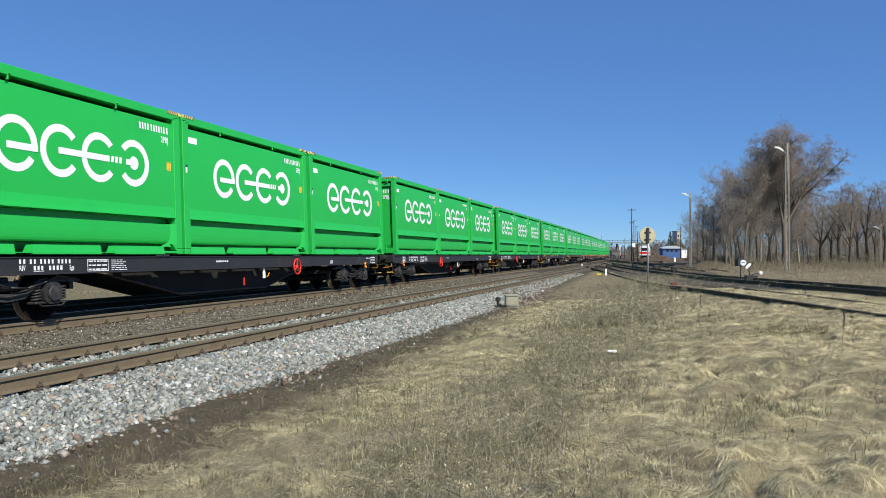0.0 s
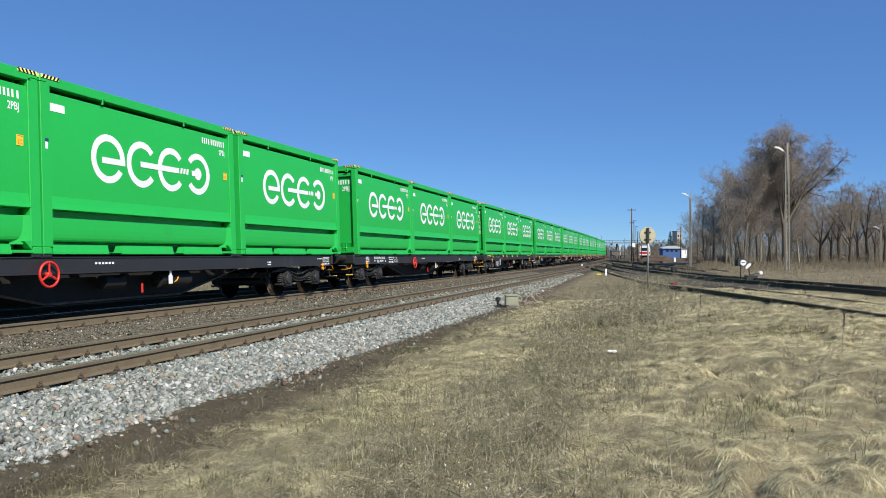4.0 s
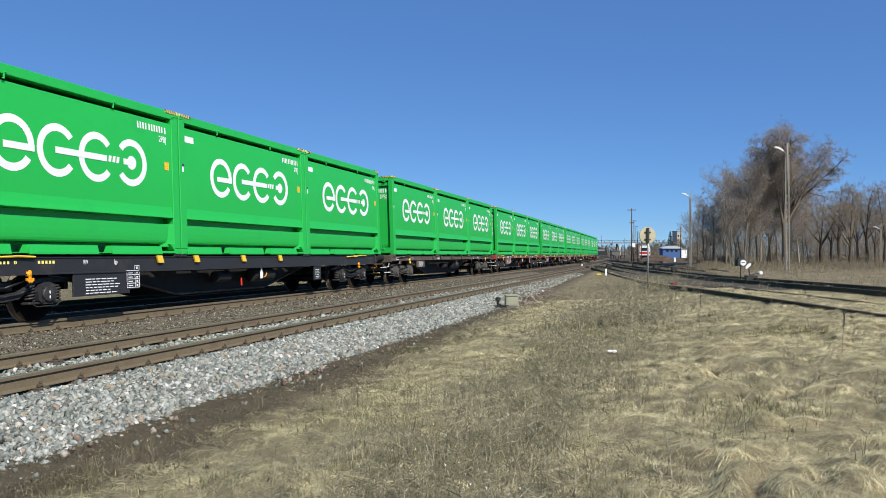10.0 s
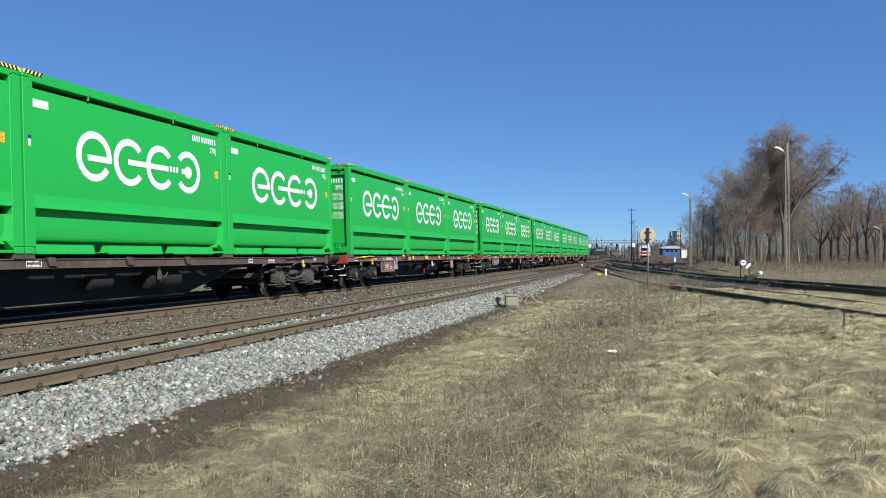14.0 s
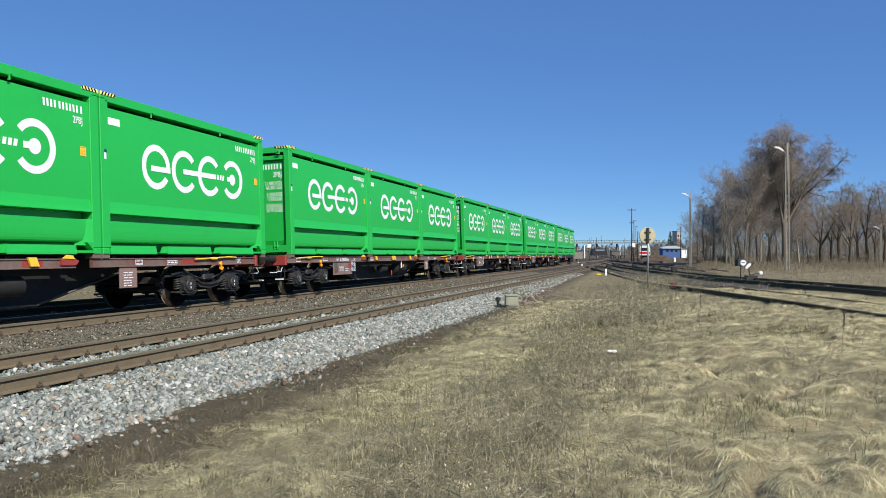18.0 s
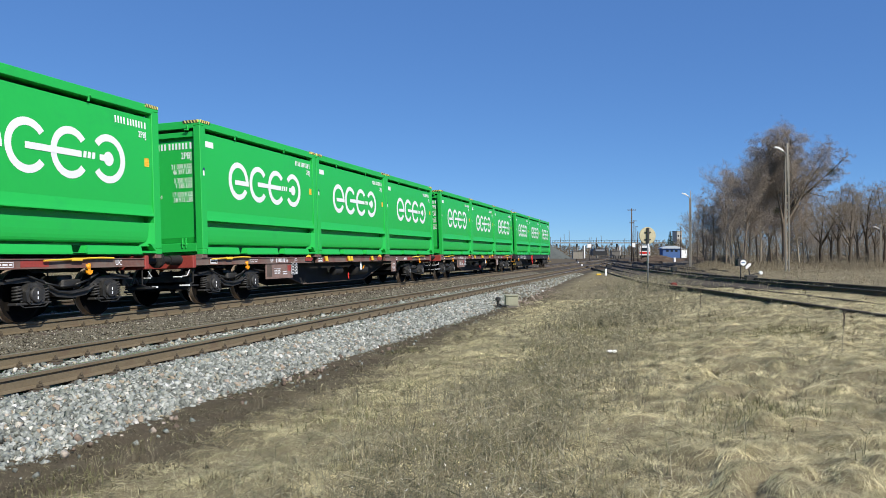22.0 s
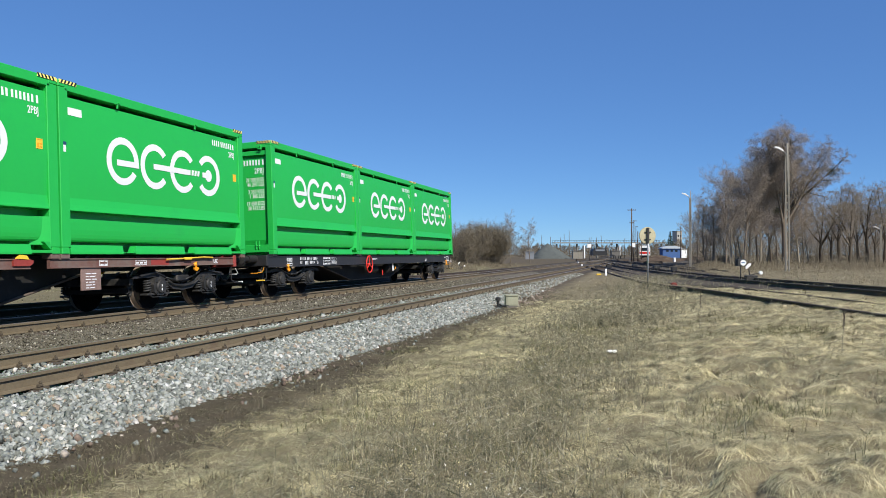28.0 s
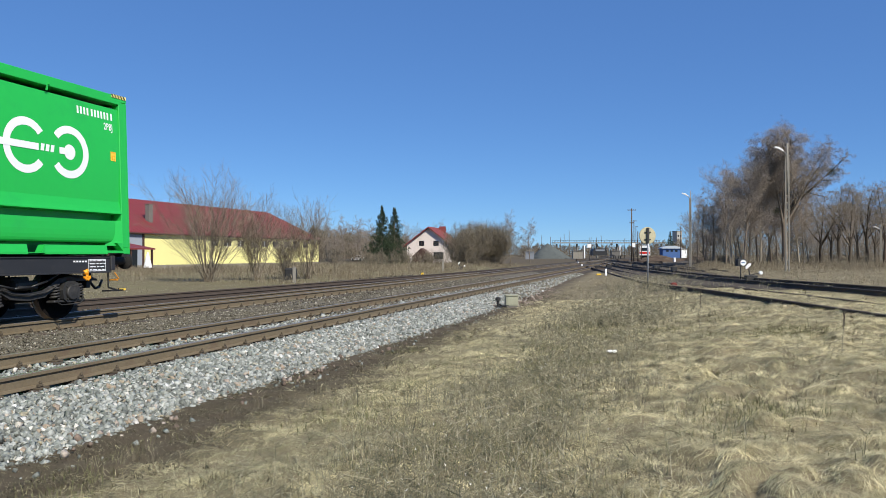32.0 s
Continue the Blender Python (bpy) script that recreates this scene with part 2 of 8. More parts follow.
def ground_material():
    """Bleached winter grass over brown soil, with mossy and bare patches."""
    m = mat("dry_meadow", (0.235, 0.198, 0.122), 0.95, 0, 0.4, 6, 0.7, dirt=(0.16, 0.135, 0.085), dirt_at=0.57, dirt_scale=0.35)
    nt = m.node_tree
    bs = nt.nodes["Principled BSDF"]
    src = bs.inputs["Base Color"].links[0].from_socket
    tc = nt.nodes.new("ShaderNodeTexCoord")
    for scale, lo, hi, tone, amount in ((0.9, 0.56, 0.72, (0.14, 0.135, 0.07), 0.4), (2.6, 0.60, 0.72, (0.12, 0.095, 0.06), 0.6), (0.22, 0.5, 0.7, (0.26, 0.215, 0.135), 0.6)):
        n = nt.nodes.new("ShaderNodeTexNoise")
        n.inputs["Scale"].default_value, n.inputs["Detail"].default_value = scale, 6
        nt.links.new(tc.outputs["Object"], n.inputs["Vector"])
        r = nt.nodes.new("ShaderNodeMapRange")
        r.inputs[1].default_value, r.inputs[2].default_value, r.inputs[4].default_value = lo, hi, amount
        nt.links.new(n.outputs[0], r.inputs[0])
        x = nt.nodes.new("ShaderNodeMix")
        x.data_type = "RGBA"
        nt.links.new(r.outputs[0], x.inputs[0])
        nt.links.new(src, x.inputs[6])
        x.inputs[7].default_value = (*tone, 1)
        src = x.outputs[2]
    # dark soil in a ragged strip at the foot of the ballast
    sep = nt.nodes.new("ShaderNodeSeparateXYZ")
    nt.links.new(tc.outputs["Object"], sep.inputs[0])
    n = nt.nodes.new("ShaderNodeTexNoise")
    n.inputs["Scale"].default_value, n.inputs["Detail"].default_value = 1.3, 6
    nt.links.new(tc.outputs["Object"], n.inputs["Vector"])
    add = nt.nodes.new("ShaderNodeMath")
    add.operation = "MULTIPLY_ADD"
    nt.links.new(n.outputs[0], add.inputs[0])
    add.inputs[1].default_value = 1.4
    along = nt.nodes.new("ShaderNodeMath")
    along.operation = "MULTIPLY_ADD"
    nt.links.new(sep.outputs[1], along.inputs[0])
    along.inputs[1].default_value = 0.032
    nt.links.new(sep.outputs[0], along.inputs[2])
    nt.links.new(along.outputs[0], add.inputs[2])
    r = nt.nodes.new("ShaderNodeMapRange")
    r.inputs[1].default_value, r.inputs[2].default_value, r.inputs[3].default_value, r.inputs[4].default_value = -3.43, -2.46, 0.9, 0.0
    nt.links.new(add.outputs[0], r.inputs[0])
    x = nt.nodes.new("ShaderNodeMix")
    x.data_type = "RGBA"
    nt.links.new(r.outputs[0], x.inputs[0])
    nt.links.new(src, x.inputs[6])
    x.inputs[7].default_value = (0.082, 0.064, 0.046, 1)
    src = x.outputs[2]
    # the verge beyond the line is paler
    sep = nt.nodes.new("ShaderNodeSeparateXYZ")
    nt.links.new(tc.outputs["Object"], sep.inputs[0])
    r = nt.nodes.new("ShaderNodeMapRange")
    r.inputs[1].default_value, r.inputs[2].default_value, r.inputs[3].default_value, r.inputs[4].default_value = -17.2, -15.4, 0.9, 0.0
    nt.links.new(sep.outputs[0], r.inputs[0])
    far = nt.nodes.new("ShaderNodeMapRange")
    far.inputs[1].default_value, far.inputs[2].default_value, far.inputs[3].default_value, far.inputs[4].default_value = 90, 130, 1.0, 0.15
    nt.links.new(sep.outputs[1], far.inputs[0])
    both = nt.nodes.new("ShaderNodeMath")
    both.operation = "MULTIPLY"
    nt.links.new(r.outputs[0], both.inputs[0])
    nt.links.new(far.outputs[0], both.inputs[1])
    x = nt.nodes.new("ShaderNodeMix")
    x.data_type = "RGBA"
    nt.links.new(both.outputs[0], x.inputs[0])
    nt.links.new(src, x.inputs[6])
    x.inputs[7].default_value = (0.17, 0.148, 0.086, 1)
    src = x.outputs[2]
    nt.links.new(src, bs.inputs["Base Color"])
    return m


M["meadow"] = ground_material()
ground = sheet("ground", spaced(-2500, 2500, -5.4, 5.6, 0.06), spaced(-400, 4000, 2.4, 12, 0.06, 1.035), ground_z, M["meadow"])
tagged(ground, "flat meadow of bleached dry winter grass beside the railway", "ground", kind="structure")

# ---- ballast beds ----
# fresh bed toned darker than its stones: shade between them put into the colour
M["stone"] = mat("grey_ballast_with_gap_shade", (0.15, 0.15, 0.14), 0.9, 0, 0.35, 9, 0.5, dirt=(0.12, 0.10, 0.07), dirt_at=0.63, dirt_scale=2.0, island=0.35)
M["oldstone"] = mat("brown_grey_ballast", (0.112, 0.100, 0.078), 0.95, 0, 0.4, 9, 0.6, dirt=(0.075, 0.066, 0.05), dirt_at=0.55, dirt_scale=1.2, island=0.35)


def bed(name, prof, ys, material, label):
    """A bed of ballast with a cross profile of (offset, height), following the line's curve, with a rough top."""
    offs = []
    for (a, za), (b, zb) in zip(prof, prof[1:]):
        n = max(1, int((b - a) / 0.12))
        offs += [(a + (b - a) * i / n, za + (zb - za) * i / n) for i in range(n)]
    offs.append(prof[-1])
    w = len(offs)
    verts = []
    for y in ys:
        for u, z in offs:
            edge = 1.0 if u in (offs[0][0], offs[-1][0]) else 0.0
            wob = 0.25 * noise.noise((y * 0.8, u, 2)) * (1 if edge else 0)
            verts.append((u + wob + bend(y), y, z + 0.035 * noise.noise((u * 5, y * 5, 1)) + 0.02 * noise.noise((u * 14, y * 14, 4))))
    faces = [(j * w + i, j * w + i + 1, (j + 1) * w + i + 1, (j + 1) * w + i) for j in range(len(ys) - 1) for i in range(w - 1)]
    me = bpy.data.meshes.new(name)
    me.from_pydata(verts, [], faces)
    me.materials.append(material)
    return tagged(new(name, me), label, "ballast", kind="structure")


NEAR_X, NEAR_Z = -7.50, -0.12
ys_all = spaced(-40, 420, 3, 40, 0.12, 1.12)
ys_bed = [y for y in ys_all if y < 60] + [60.0]
ys_far = [60.0] + [y for y in ys_all if y > 60]
FRESH = [(-9.3, -0.42), (-8.85, -0.33), (-6.55, -0.35), (-6.25, -0.31), (-6.0, -0.32), (-5.75, -0.37), (-4.75, -0.66)]
MAIN = [(-10.55, -0.20), (-10.4, -0.178), (-9.55, -0.17), (-8.4, -0.40)]
M["cinder"] = mat("dark_oily_ballast", (0.060, 0.052, 0.041), 0.95, 0, 0.4, 9, 0.6, dirt=(0.094, 0.082, 0.060), dirt_at=0.57, dirt_scale=1.0, island=0.3)
bed("ballast_bed_near", FRESH, ys_bed, M["stone"], "bed of fresh light grey crushed stone ballast")
bed("ballast_bed_main", MAIN, ys_bed, M["oldstone"], "bed of old brown-grey ballast under the main line")
bed("ballast_bed_siding", [(-16.9, -0.60), (-16.1, -0.26), (-12.5, -0.20), (-10.45, -0.195)], ys_all, M["cinder"], "bed of dark oily old ballast under the tracks")
bed("ballast_bed_throat", FRESH, ys_far, M["cinder"], "bed of dark worn ballast at the station throat")
bed("ballast_bed_far", MAIN, ys_far, M["cinder"], "bed of dark worn ballast under the far main line")


# ---- tracks ----
RAIL = [(-0.075, -0.172), (0.075, -0.172), (0.075, -0.162), (0.012, -0.145), (0.009, -0.05), (0.036, -0.038), (0.036, -0.006), (0.028, 0), (-0.028, 0), (-0.036, -0.006), (-0.036, -0.038), (-0.009, -0.05), (-0.012, -0.145), (-0.075, -0.162)]


def rail_mesh(name, pts, material, parent, label=""):
    """A rail of flat-bottomed section through the points (x, y, z of the head)."""
    verts, faces, n = [], [], len(RAIL)
    for i, p in enumerate(pts):
        a, b = Vector(pts[max(0, i - 1)]), Vector(pts[min(len(pts) - 1, i + 1)])
        d = (b - a).normalized()
        side = Vector((d.y, -d.x, 0)).normalized()
        for u, h in RAIL:
            verts.append(tuple(Vector(p) + side * u + Vector((0, 0, h))))
    for i in range(len(pts) - 1):
        for k in range(n):
            faces.append((i * n + k, i * n + (k + 1) % n, (i + 1) * n + (k + 1) % n, (i + 1) * n + k))
    me = bpy.data.meshes.new(name)
    me.from_pydata(verts, [], faces)
    me.materials.append(material)
    me.materials.append(M["railhead"])
    if material is M["rail"]:
        for f in me.polygons:
            if f.index % n in (6, 7, 8):
                f.material_index = 1
    ob = new(name, me)
    ob.parent = parent
    return tagged(ob, label)


sleeper_bm = bmesh.new()
box(sleeper_bm, (0, 0, -0.075), (2.6, 0.24, 0.15), 0.015)
sleeper_me = bpy.data.meshes.new("sleeper")
sleeper_bm.to_mesh(sleeper_me)
sleeper_bm.free()
sleeper_me.materials.append(M["sleeper"])
clip_bm = bmesh.new()
box(clip_bm, (0, 0, 0.006), (0.33, 0.15, 0.02), 0.004)
for sx in (-1, 1):
    box(clip_bm, (sx * 0.098, 0, 0.035), (0.045, 0.07, 0.035), 0.008)
    rod(clip_bm, (sx * 0.105, 0, 0.05), (sx * 0.105, 0, 0.088), 0.011, n=6)
    rod(clip_bm, (sx * 0.105, 0, 0.06), (sx * 0.105, 0, 0.074), 0.02, n=6)
clip_me = bpy.data.meshes.new("rail_fastening")
clip_bm.to_mesh(clip_me)
clip_bm.free()
clip_me.materials.append(M["clip"])


def track(name, line, label, y_sleep, rail_mat, cant=0.0, clips=(0, 0), spacing=0.62):
    """A track through centre points (x, y, z); sleepers within y_sleep; rail fastenings within clips."""
    base = empty(name)
    tagged(base, label, "railway track", kind="structure")
    pts = [Vector(p) for p in line]
    sides = []
    for i, p in enumerate(pts):
        d = (pts[min(len(pts) - 1, i + 1)] - pts[max(0, i - 1)]).normalized()
        sides.append(Vector((d.y, -d.x, 0)).normalized())
    for s in (1, -1):
        rail_mesh("rail", [tuple(p + n * 0.755 * s + Vector((0, 0, s * 0.755 * math.sin(radians(cant))))) for p, n in zip(pts, sides)], rail_mat, base)
    acc = 0.0
    for i in range(len(pts) - 1):
        a, b = pts[i], pts[i + 1]
        seg = (b - a).length
        while acc < seg:
            q = a.lerp(b, acc / seg)
            acc += spacing
            if y_sleep[0] < q.y < y_sleep[1]:
                d = (b - a).normalized()
                rot = Matrix.Rotation(math.atan2(-d.x, d.y), 4, "Z") @ Matrix.Rotation(radians(-cant), 4, "Y")
                share("sleeper", sleeper_me, base, Matrix.Translation(q + Vector((0, 0, -0.185))) @ rot)
                if clips[0] < q.y < clips[1]:
                    for s in (1, -1):
                        share("rail_fastening", clip_me, base, Matrix.Translation(q + Vector((0, 0, -0.18))) @ rot @ Matrix.Translation((s * 0.755, 0, 0)))
        acc -= seg
    return base


def curved(x0, z, y0, y1, step=3.0):
    return [(x0 + bend(y), y, z) for y in np.arange(y0, y1 + step, step)]


def through_points(pts, step=2.0):
    """A smooth line through a few plan points."""
    out = []
    P = [Vector(p) for p in pts]
    P = [P[0] * 2 - P[1]] + P + [P[-1] * 2 - P[-2]]
    for i in range(1, len(P) - 2):
        n = max(2, int((P[i + 1] - P[i]).length / step))
        for k in range(n):
            t = k / n
            a, b, c, d = P[i - 1:i + 3]
            out.append(0.5 * ((2 * b) + (c - a) * t + (2 * a - 5 * b + 4 * c - d) * t * t + (3 * b - a - 3 * c + d) * t ** 3))
    out.append(P[-2])
    return [tuple(v) for v in out]


def yard_bed():
    """Dark cinders between and round the yard tracks where they meet the line."""
    rows = [(26, 2.4, 5.6), (34, 0.3, 4.6), (46, -1.8, 3.4), (60, -4.2, 2.6), (80, -8.0, 3.0), (120, -11.0, 5.5), (200, -22.0, 12.0), (330, -46.0, 10.0)]
    verts, faces, n = [], [], 28
    ys = spaced(26, 330, 26, 70, 0.5, 1.06)
    for y in ys:
        a = np.interp(y, [r[0] for r in rows], [r[1] for r in rows]) + 0.5 * noise.noise((y * 0.6, 1, 1))
        b = np.interp(y, [r[0] for r in rows], [r[2] for r in rows]) + 0.7 * noise.noise((y * 0.5, 5, 2))
        for i in range(n + 1):
            x = a + (b - a) * i / n
            edge = min(i, n - i) == 0
            verts.append((x, y, ground_z(x, y) + (-0.05 if edge else 0.035 + 0.03 * noise.noise((x * 3, y * 3, 5)))))
    for j in range(len(ys) - 1):
        for i in range(n):
            k = j * (n + 1) + i
            faces.append((k, k + 1, k + n + 2, k + n + 1))
    me = bpy.data.meshes.new("yard_bed")
    me.from_pydata(verts, [], faces)
    me.materials.append(mat("dark_cinders", (0.082, 0.070, 0.056), 0.95, 0, 0.35, 5, 0.5, dirt=(0.13, 0.108, 0.08), dirt_at=0.58, dirt_scale=0.5))
    tagged(new("yard_bed", me), "dark cinder ground under the yard turnouts", "ballast", kind="structure")


yard_bed()
track("track_main", curved(-D, 0.0, -60, 600), "main line track with brown rusted rails on old ballast", (5, 125), M["rail"], cant=CANT, clips=(6, 34))
track("track_near", curved(NEAR_X, NEAR_Z, -60, 140), "track with brown rails on fresh grey ballast", (2, 115), M["rail"], clips=(3, 40))
track("track_siding", through_points([(-16.6, -40, -0.03), (-15.4, 0, -0.03), (-14.35, 20, -0.03), (-13.2, 45, -0.03), (-12.6, 76, -0.03), (-12.4, 110, -0.03)]), "siding joining the main line at a turnout", (8, 60), M["rail_dark"])
track("track_yard_1", through_points([(11.5, -16, 0.22), (7.0, 3, 0.20), (4.25, 14.6, 0.18), (2.1, 23.5, 0.15), (0.1, 34.9, -0.03), (-1.8, 47.5, -0.12), (-4.6, 65.8, -0.1), (-8.3, 92, -0.12)]), "overgrown yard track with dark rusty rails in dry grass", (30, 60), M["rail_dark"])
track("track_yard_2", through_points([(14.5, -6, 0.28), (8.3, 13.5, 0.28), (5.4, 24.2, 0.26), (3.2, 34, 0.20), (1.4, 47, 0.06), (-0.4, 60, 0.01), (-4.6, 89, -0.08), (-9.6, 130, -0.1)]), "dark rusty yard track leading to the turnouts", (34, 80), M["rail_dark"])


# ---- grass, weeds and stones ----
def ramp_material(name, stops, rough=0.9, patch=None, patch_scale=0.5, patch_at=0.55, spec=0.3, relief=0.0, mottle=None):
    """Colour by piece, from a few tones; a second set of tones takes over in patches of the ground."""
    m = bpy.data.materials.new(name)
    m.use_nodes = True
    nt = m.node_tree
    bs = nt.nodes["Principled BSDF"]
    g = nt.nodes.new("ShaderNodeNewGeometry")

    def tones(st):
        r = nt.nodes.new("ShaderNodeValToRGB")
        r.color_ramp.interpolation = "LINEAR"
        while len(r.color_ramp.elements) < len(st):
            r.color_ramp.elements.new(0.5)
        for e, (p, c) in zip(r.color_ramp.elements, st):
            e.position, e.color = p, (*c, 1)
        nt.links.new(g.outputs["Random Per Island"], r.inputs[0])
        return r.outputs[0]

    col = tones(stops)
    if patch:
        tc = nt.nodes.new("ShaderNodeTexCoord")
        n = nt.nodes.new("ShaderNodeTexNoise")
        n.inputs["Scale"].default_value, n.inputs["Detail"].default_value = patch_scale, 5
        nt.links.new(tc.outputs["Object"], n.inputs["Vector"])
        mr = nt.nodes.new("ShaderNodeMapRange")
        mr.inputs[1].default_value, mr.inputs[2].default_value = patch_at - 0.07, patch_at + 0.10
        nt.links.new(n.outputs[0], mr.inputs[0])
        x = nt.nodes.new("ShaderNodeMix")
        x.data_type = "RGBA"
        nt.links.new(mr.outputs[0], x.inputs[0])
        nt.links.new(col, x.inputs[6])
        nt.links.new(tones(patch), x.inputs[7])
        col = x.outputs[2]
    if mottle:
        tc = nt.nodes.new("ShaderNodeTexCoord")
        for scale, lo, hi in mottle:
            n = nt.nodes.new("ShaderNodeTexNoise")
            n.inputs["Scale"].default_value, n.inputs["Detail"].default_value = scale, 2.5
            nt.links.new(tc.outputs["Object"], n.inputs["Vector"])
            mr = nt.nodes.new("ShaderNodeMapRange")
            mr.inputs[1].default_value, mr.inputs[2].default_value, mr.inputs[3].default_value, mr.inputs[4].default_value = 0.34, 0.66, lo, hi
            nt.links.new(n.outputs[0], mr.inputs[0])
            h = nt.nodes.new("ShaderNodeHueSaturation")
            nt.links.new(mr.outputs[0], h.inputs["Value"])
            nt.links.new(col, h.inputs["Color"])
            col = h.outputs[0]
    if relief:
        tc = nt.nodes.new("ShaderNodeTexCoord")
        n = nt.nodes.new("ShaderNodeTexNoise")
        n.inputs["Scale"].default_value, n.inputs["Detail"].default_value = 45, 4
        nt.links.new(tc.outputs["Object"], n.inputs["Vector"])
        mr = nt.nodes.new("ShaderNodeMapRange")
        mr.inputs[1].default_value, mr.inputs[2].default_value, mr.inputs[3].default_value, mr.inputs[4].default_value = 0.3, 0.7, 0.72, 1.2
        nt.links.new(n.outputs[0], mr.inputs[0])
        h = nt.nodes.new("ShaderNodeHueSaturation")
        nt.links.new(mr.outputs[0], h.inputs["Value"])
        nt.links.new(col, h.inputs["Color"])
        col = h.outputs[0]
        b = nt.nodes.new("ShaderNodeBump")
        b.inputs["Strength"].default_value, b.inputs["Distance"].default_value = relief, 0.01
        nt.links.new(n.outputs[0], b.inputs["Height"])
        nt.links.new(b.outputs[0], bs.inputs["Normal"])
    nt.links.new(col, bs.inputs["Base Color"])
    bs.inputs["Roughness"].default_value = rough
    bs.inputs["Specular IOR Level"].default_value = spec
    return m


def raw_mesh(name, verts, faces, sizes, material, kind="stuff", label="", category=""):
    """A mesh from arrays: vertices, the corners of all faces in a row, and corners per face."""
    me = bpy.data.meshes.new(name)
    me.vertices.add(len(verts))
    me.vertices.foreach_set("co", np.asarray(verts, dtype=np.float32).ravel())
    me.loops.add(len(faces))
    me.loops.foreach_set("vertex_index", np.asarray(faces, dtype=np.int32))
    me.polygons.add(len(sizes))
    starts = np.concatenate(([0], np.cumsum(sizes)[:-1])).astype(np.int32)
    me.polygons.foreach_set("loop_start", starts)
    me.update(calc_edges=True)
    me.validate()
    me.materials.append(material)
    return tagged(new(name, me), label, category, kind=kind)


GX, GY, GS = np.arange(-6.5, 13.0, 0.05), np.arange(2.0, 28.6, 0.05), 0.05
GZ = np.array([[ground_z(a, b) for a in GX] for b in GY])


def ground_zs(x, y):
    """Ground heights at many points: read off a fine grid near the camera."""
    x, y = np.asarray(x, float), np.asarray(y, float)
    i, j = (x - GX[0]) / GS, (y - GY[0]) / GS
    inside = (i >= 0) & (j >= 0) & (i < len(GX) - 1) & (j < len(GY) - 1)
    out = np.empty(len(x))
    i0, j0 = i[inside].astype(int), j[inside].astype(int)
    a, b = i[inside] - i0, j[inside] - j0
    out[inside] = (GZ[j0, i0] * (1 - a) + GZ[j0, i0 + 1] * a) * (1 - b) + (GZ[j0 + 1, i0] * (1 - a) + GZ[j0 + 1, i0 + 1] * a) * b
    rest = np.nonzero(~inside)[0]
    out[rest] = [ground_z(x[k], y[k]) for k in rest]
    return out


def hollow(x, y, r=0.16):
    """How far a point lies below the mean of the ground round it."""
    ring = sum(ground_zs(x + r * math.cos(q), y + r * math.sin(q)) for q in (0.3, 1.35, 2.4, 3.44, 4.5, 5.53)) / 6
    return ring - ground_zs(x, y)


def draped(x, y, length, width, heading, lift, curl):
    """Straws lying on the ground: ribbons that follow its humps, bowed sideways and a little raised in the middle."""
    n = len(x)
    out = np.empty((n, 7, 3))
    px, py, h = x.copy(), y.copy(), heading.copy()
    rows = []
    for k in range(4):
        z = ground_zs(px, py) + lift * (0.25, 0.9, 1.0, 0.35)[k]
        rows.append((px.copy(), py.copy(), z, h.copy()))
        px = px + np.cos(h) * length / 3
        py = py + np.sin(h) * length / 3
        h = h + curl
    for k, (qx, qy, z, hh) in enumerate(rows[:3]):
        w = width / 2 * (1.0, 0.95, 0.7)[k]
        for m, sgn in ((0, -1), (1, 1)):
            out[:, 2 * k + m, 0] = qx - np.sin(hh) * w * sgn
            out[:, 2 * k + m, 1] = qy + np.cos(hh) * w * sgn
            out[:, 2 * k + m, 2] = z
    out[:, 6, 0], out[:, 6, 1], out[:, 6, 2] = rows[3][0], rows[3][1], rows[3][2]
    i = np.arange(n)[:, None] * 7
    f = np.concatenate([i + np.array([0, 1, 3, 2]), i + np.array([2, 3, 5, 4]), i + np.array([4, 5, 6])], 1)
    return out.reshape(-1, 3), f.ravel(), np.tile([4, 4, 3], n)


def blades(x, y, z, length, width, tilt, heading, droop=0.5):
    """Bent blades: root, a knee and a tip, as a quad and a triangle each."""
    n = len(x)
    root = np.stack([x, y, z], 1)
    flat = np.stack([np.cos(heading), np.sin(heading), np.zeros(n)], 1)
    side = np.stack([-np.sin(heading), np.cos(heading), np.zeros(n)], 1) * (width / 2)[:, None]
    up = np.array([0, 0, 1.0])
    d1 = flat * np.sin(tilt)[:, None] + up * np.cos(tilt)[:, None]
    t2 = np.minimum(tilt + droop, 1.75)
    d2 = flat * np.sin(t2)[:, None] + up * np.cos(t2)[:, None]
    knee = root + d1 * (length * 0.55)[:, None]
    tip = knee + d2 * (length * 0.45)[:, None]
    v = np.empty((n, 5, 3))
    v[:, 0], v[:, 1], v[:, 2], v[:, 3], v[:, 4] = root - side, root + side, knee + side * 0.8, knee - side * 0.8, tip
    i = np.arange(n)[:, None] * 5
    f = np.concatenate([i + np.array([0, 1, 2, 3]), i + np.array([3, 2, 4])], 1)
    return v.reshape(-1, 3), f.ravel(), np.tile([4, 3], n)


def rnd_field(x, y, scale, seed):
    return np.array([noise.noise((a * scale, b * scale, seed)) for a, b in zip(x, y)])


gr = np.random.default_rng(11)
EYE_YAW = radians(16.16)


def in_view(x, y, margin=0.10):
    a = np.arctan2(-x, y) - EYE_YAW
    return np.abs(a) < radians(29.9) + margin


def scatter(n, y0, y1, u0, u1):
    """Points between two distances along the line and two offsets from it."""
    y = y0 + (y1 - y0) * gr.random(n)
    x = u0 + (u1 - u0) * gr.random(n)
    return x, y


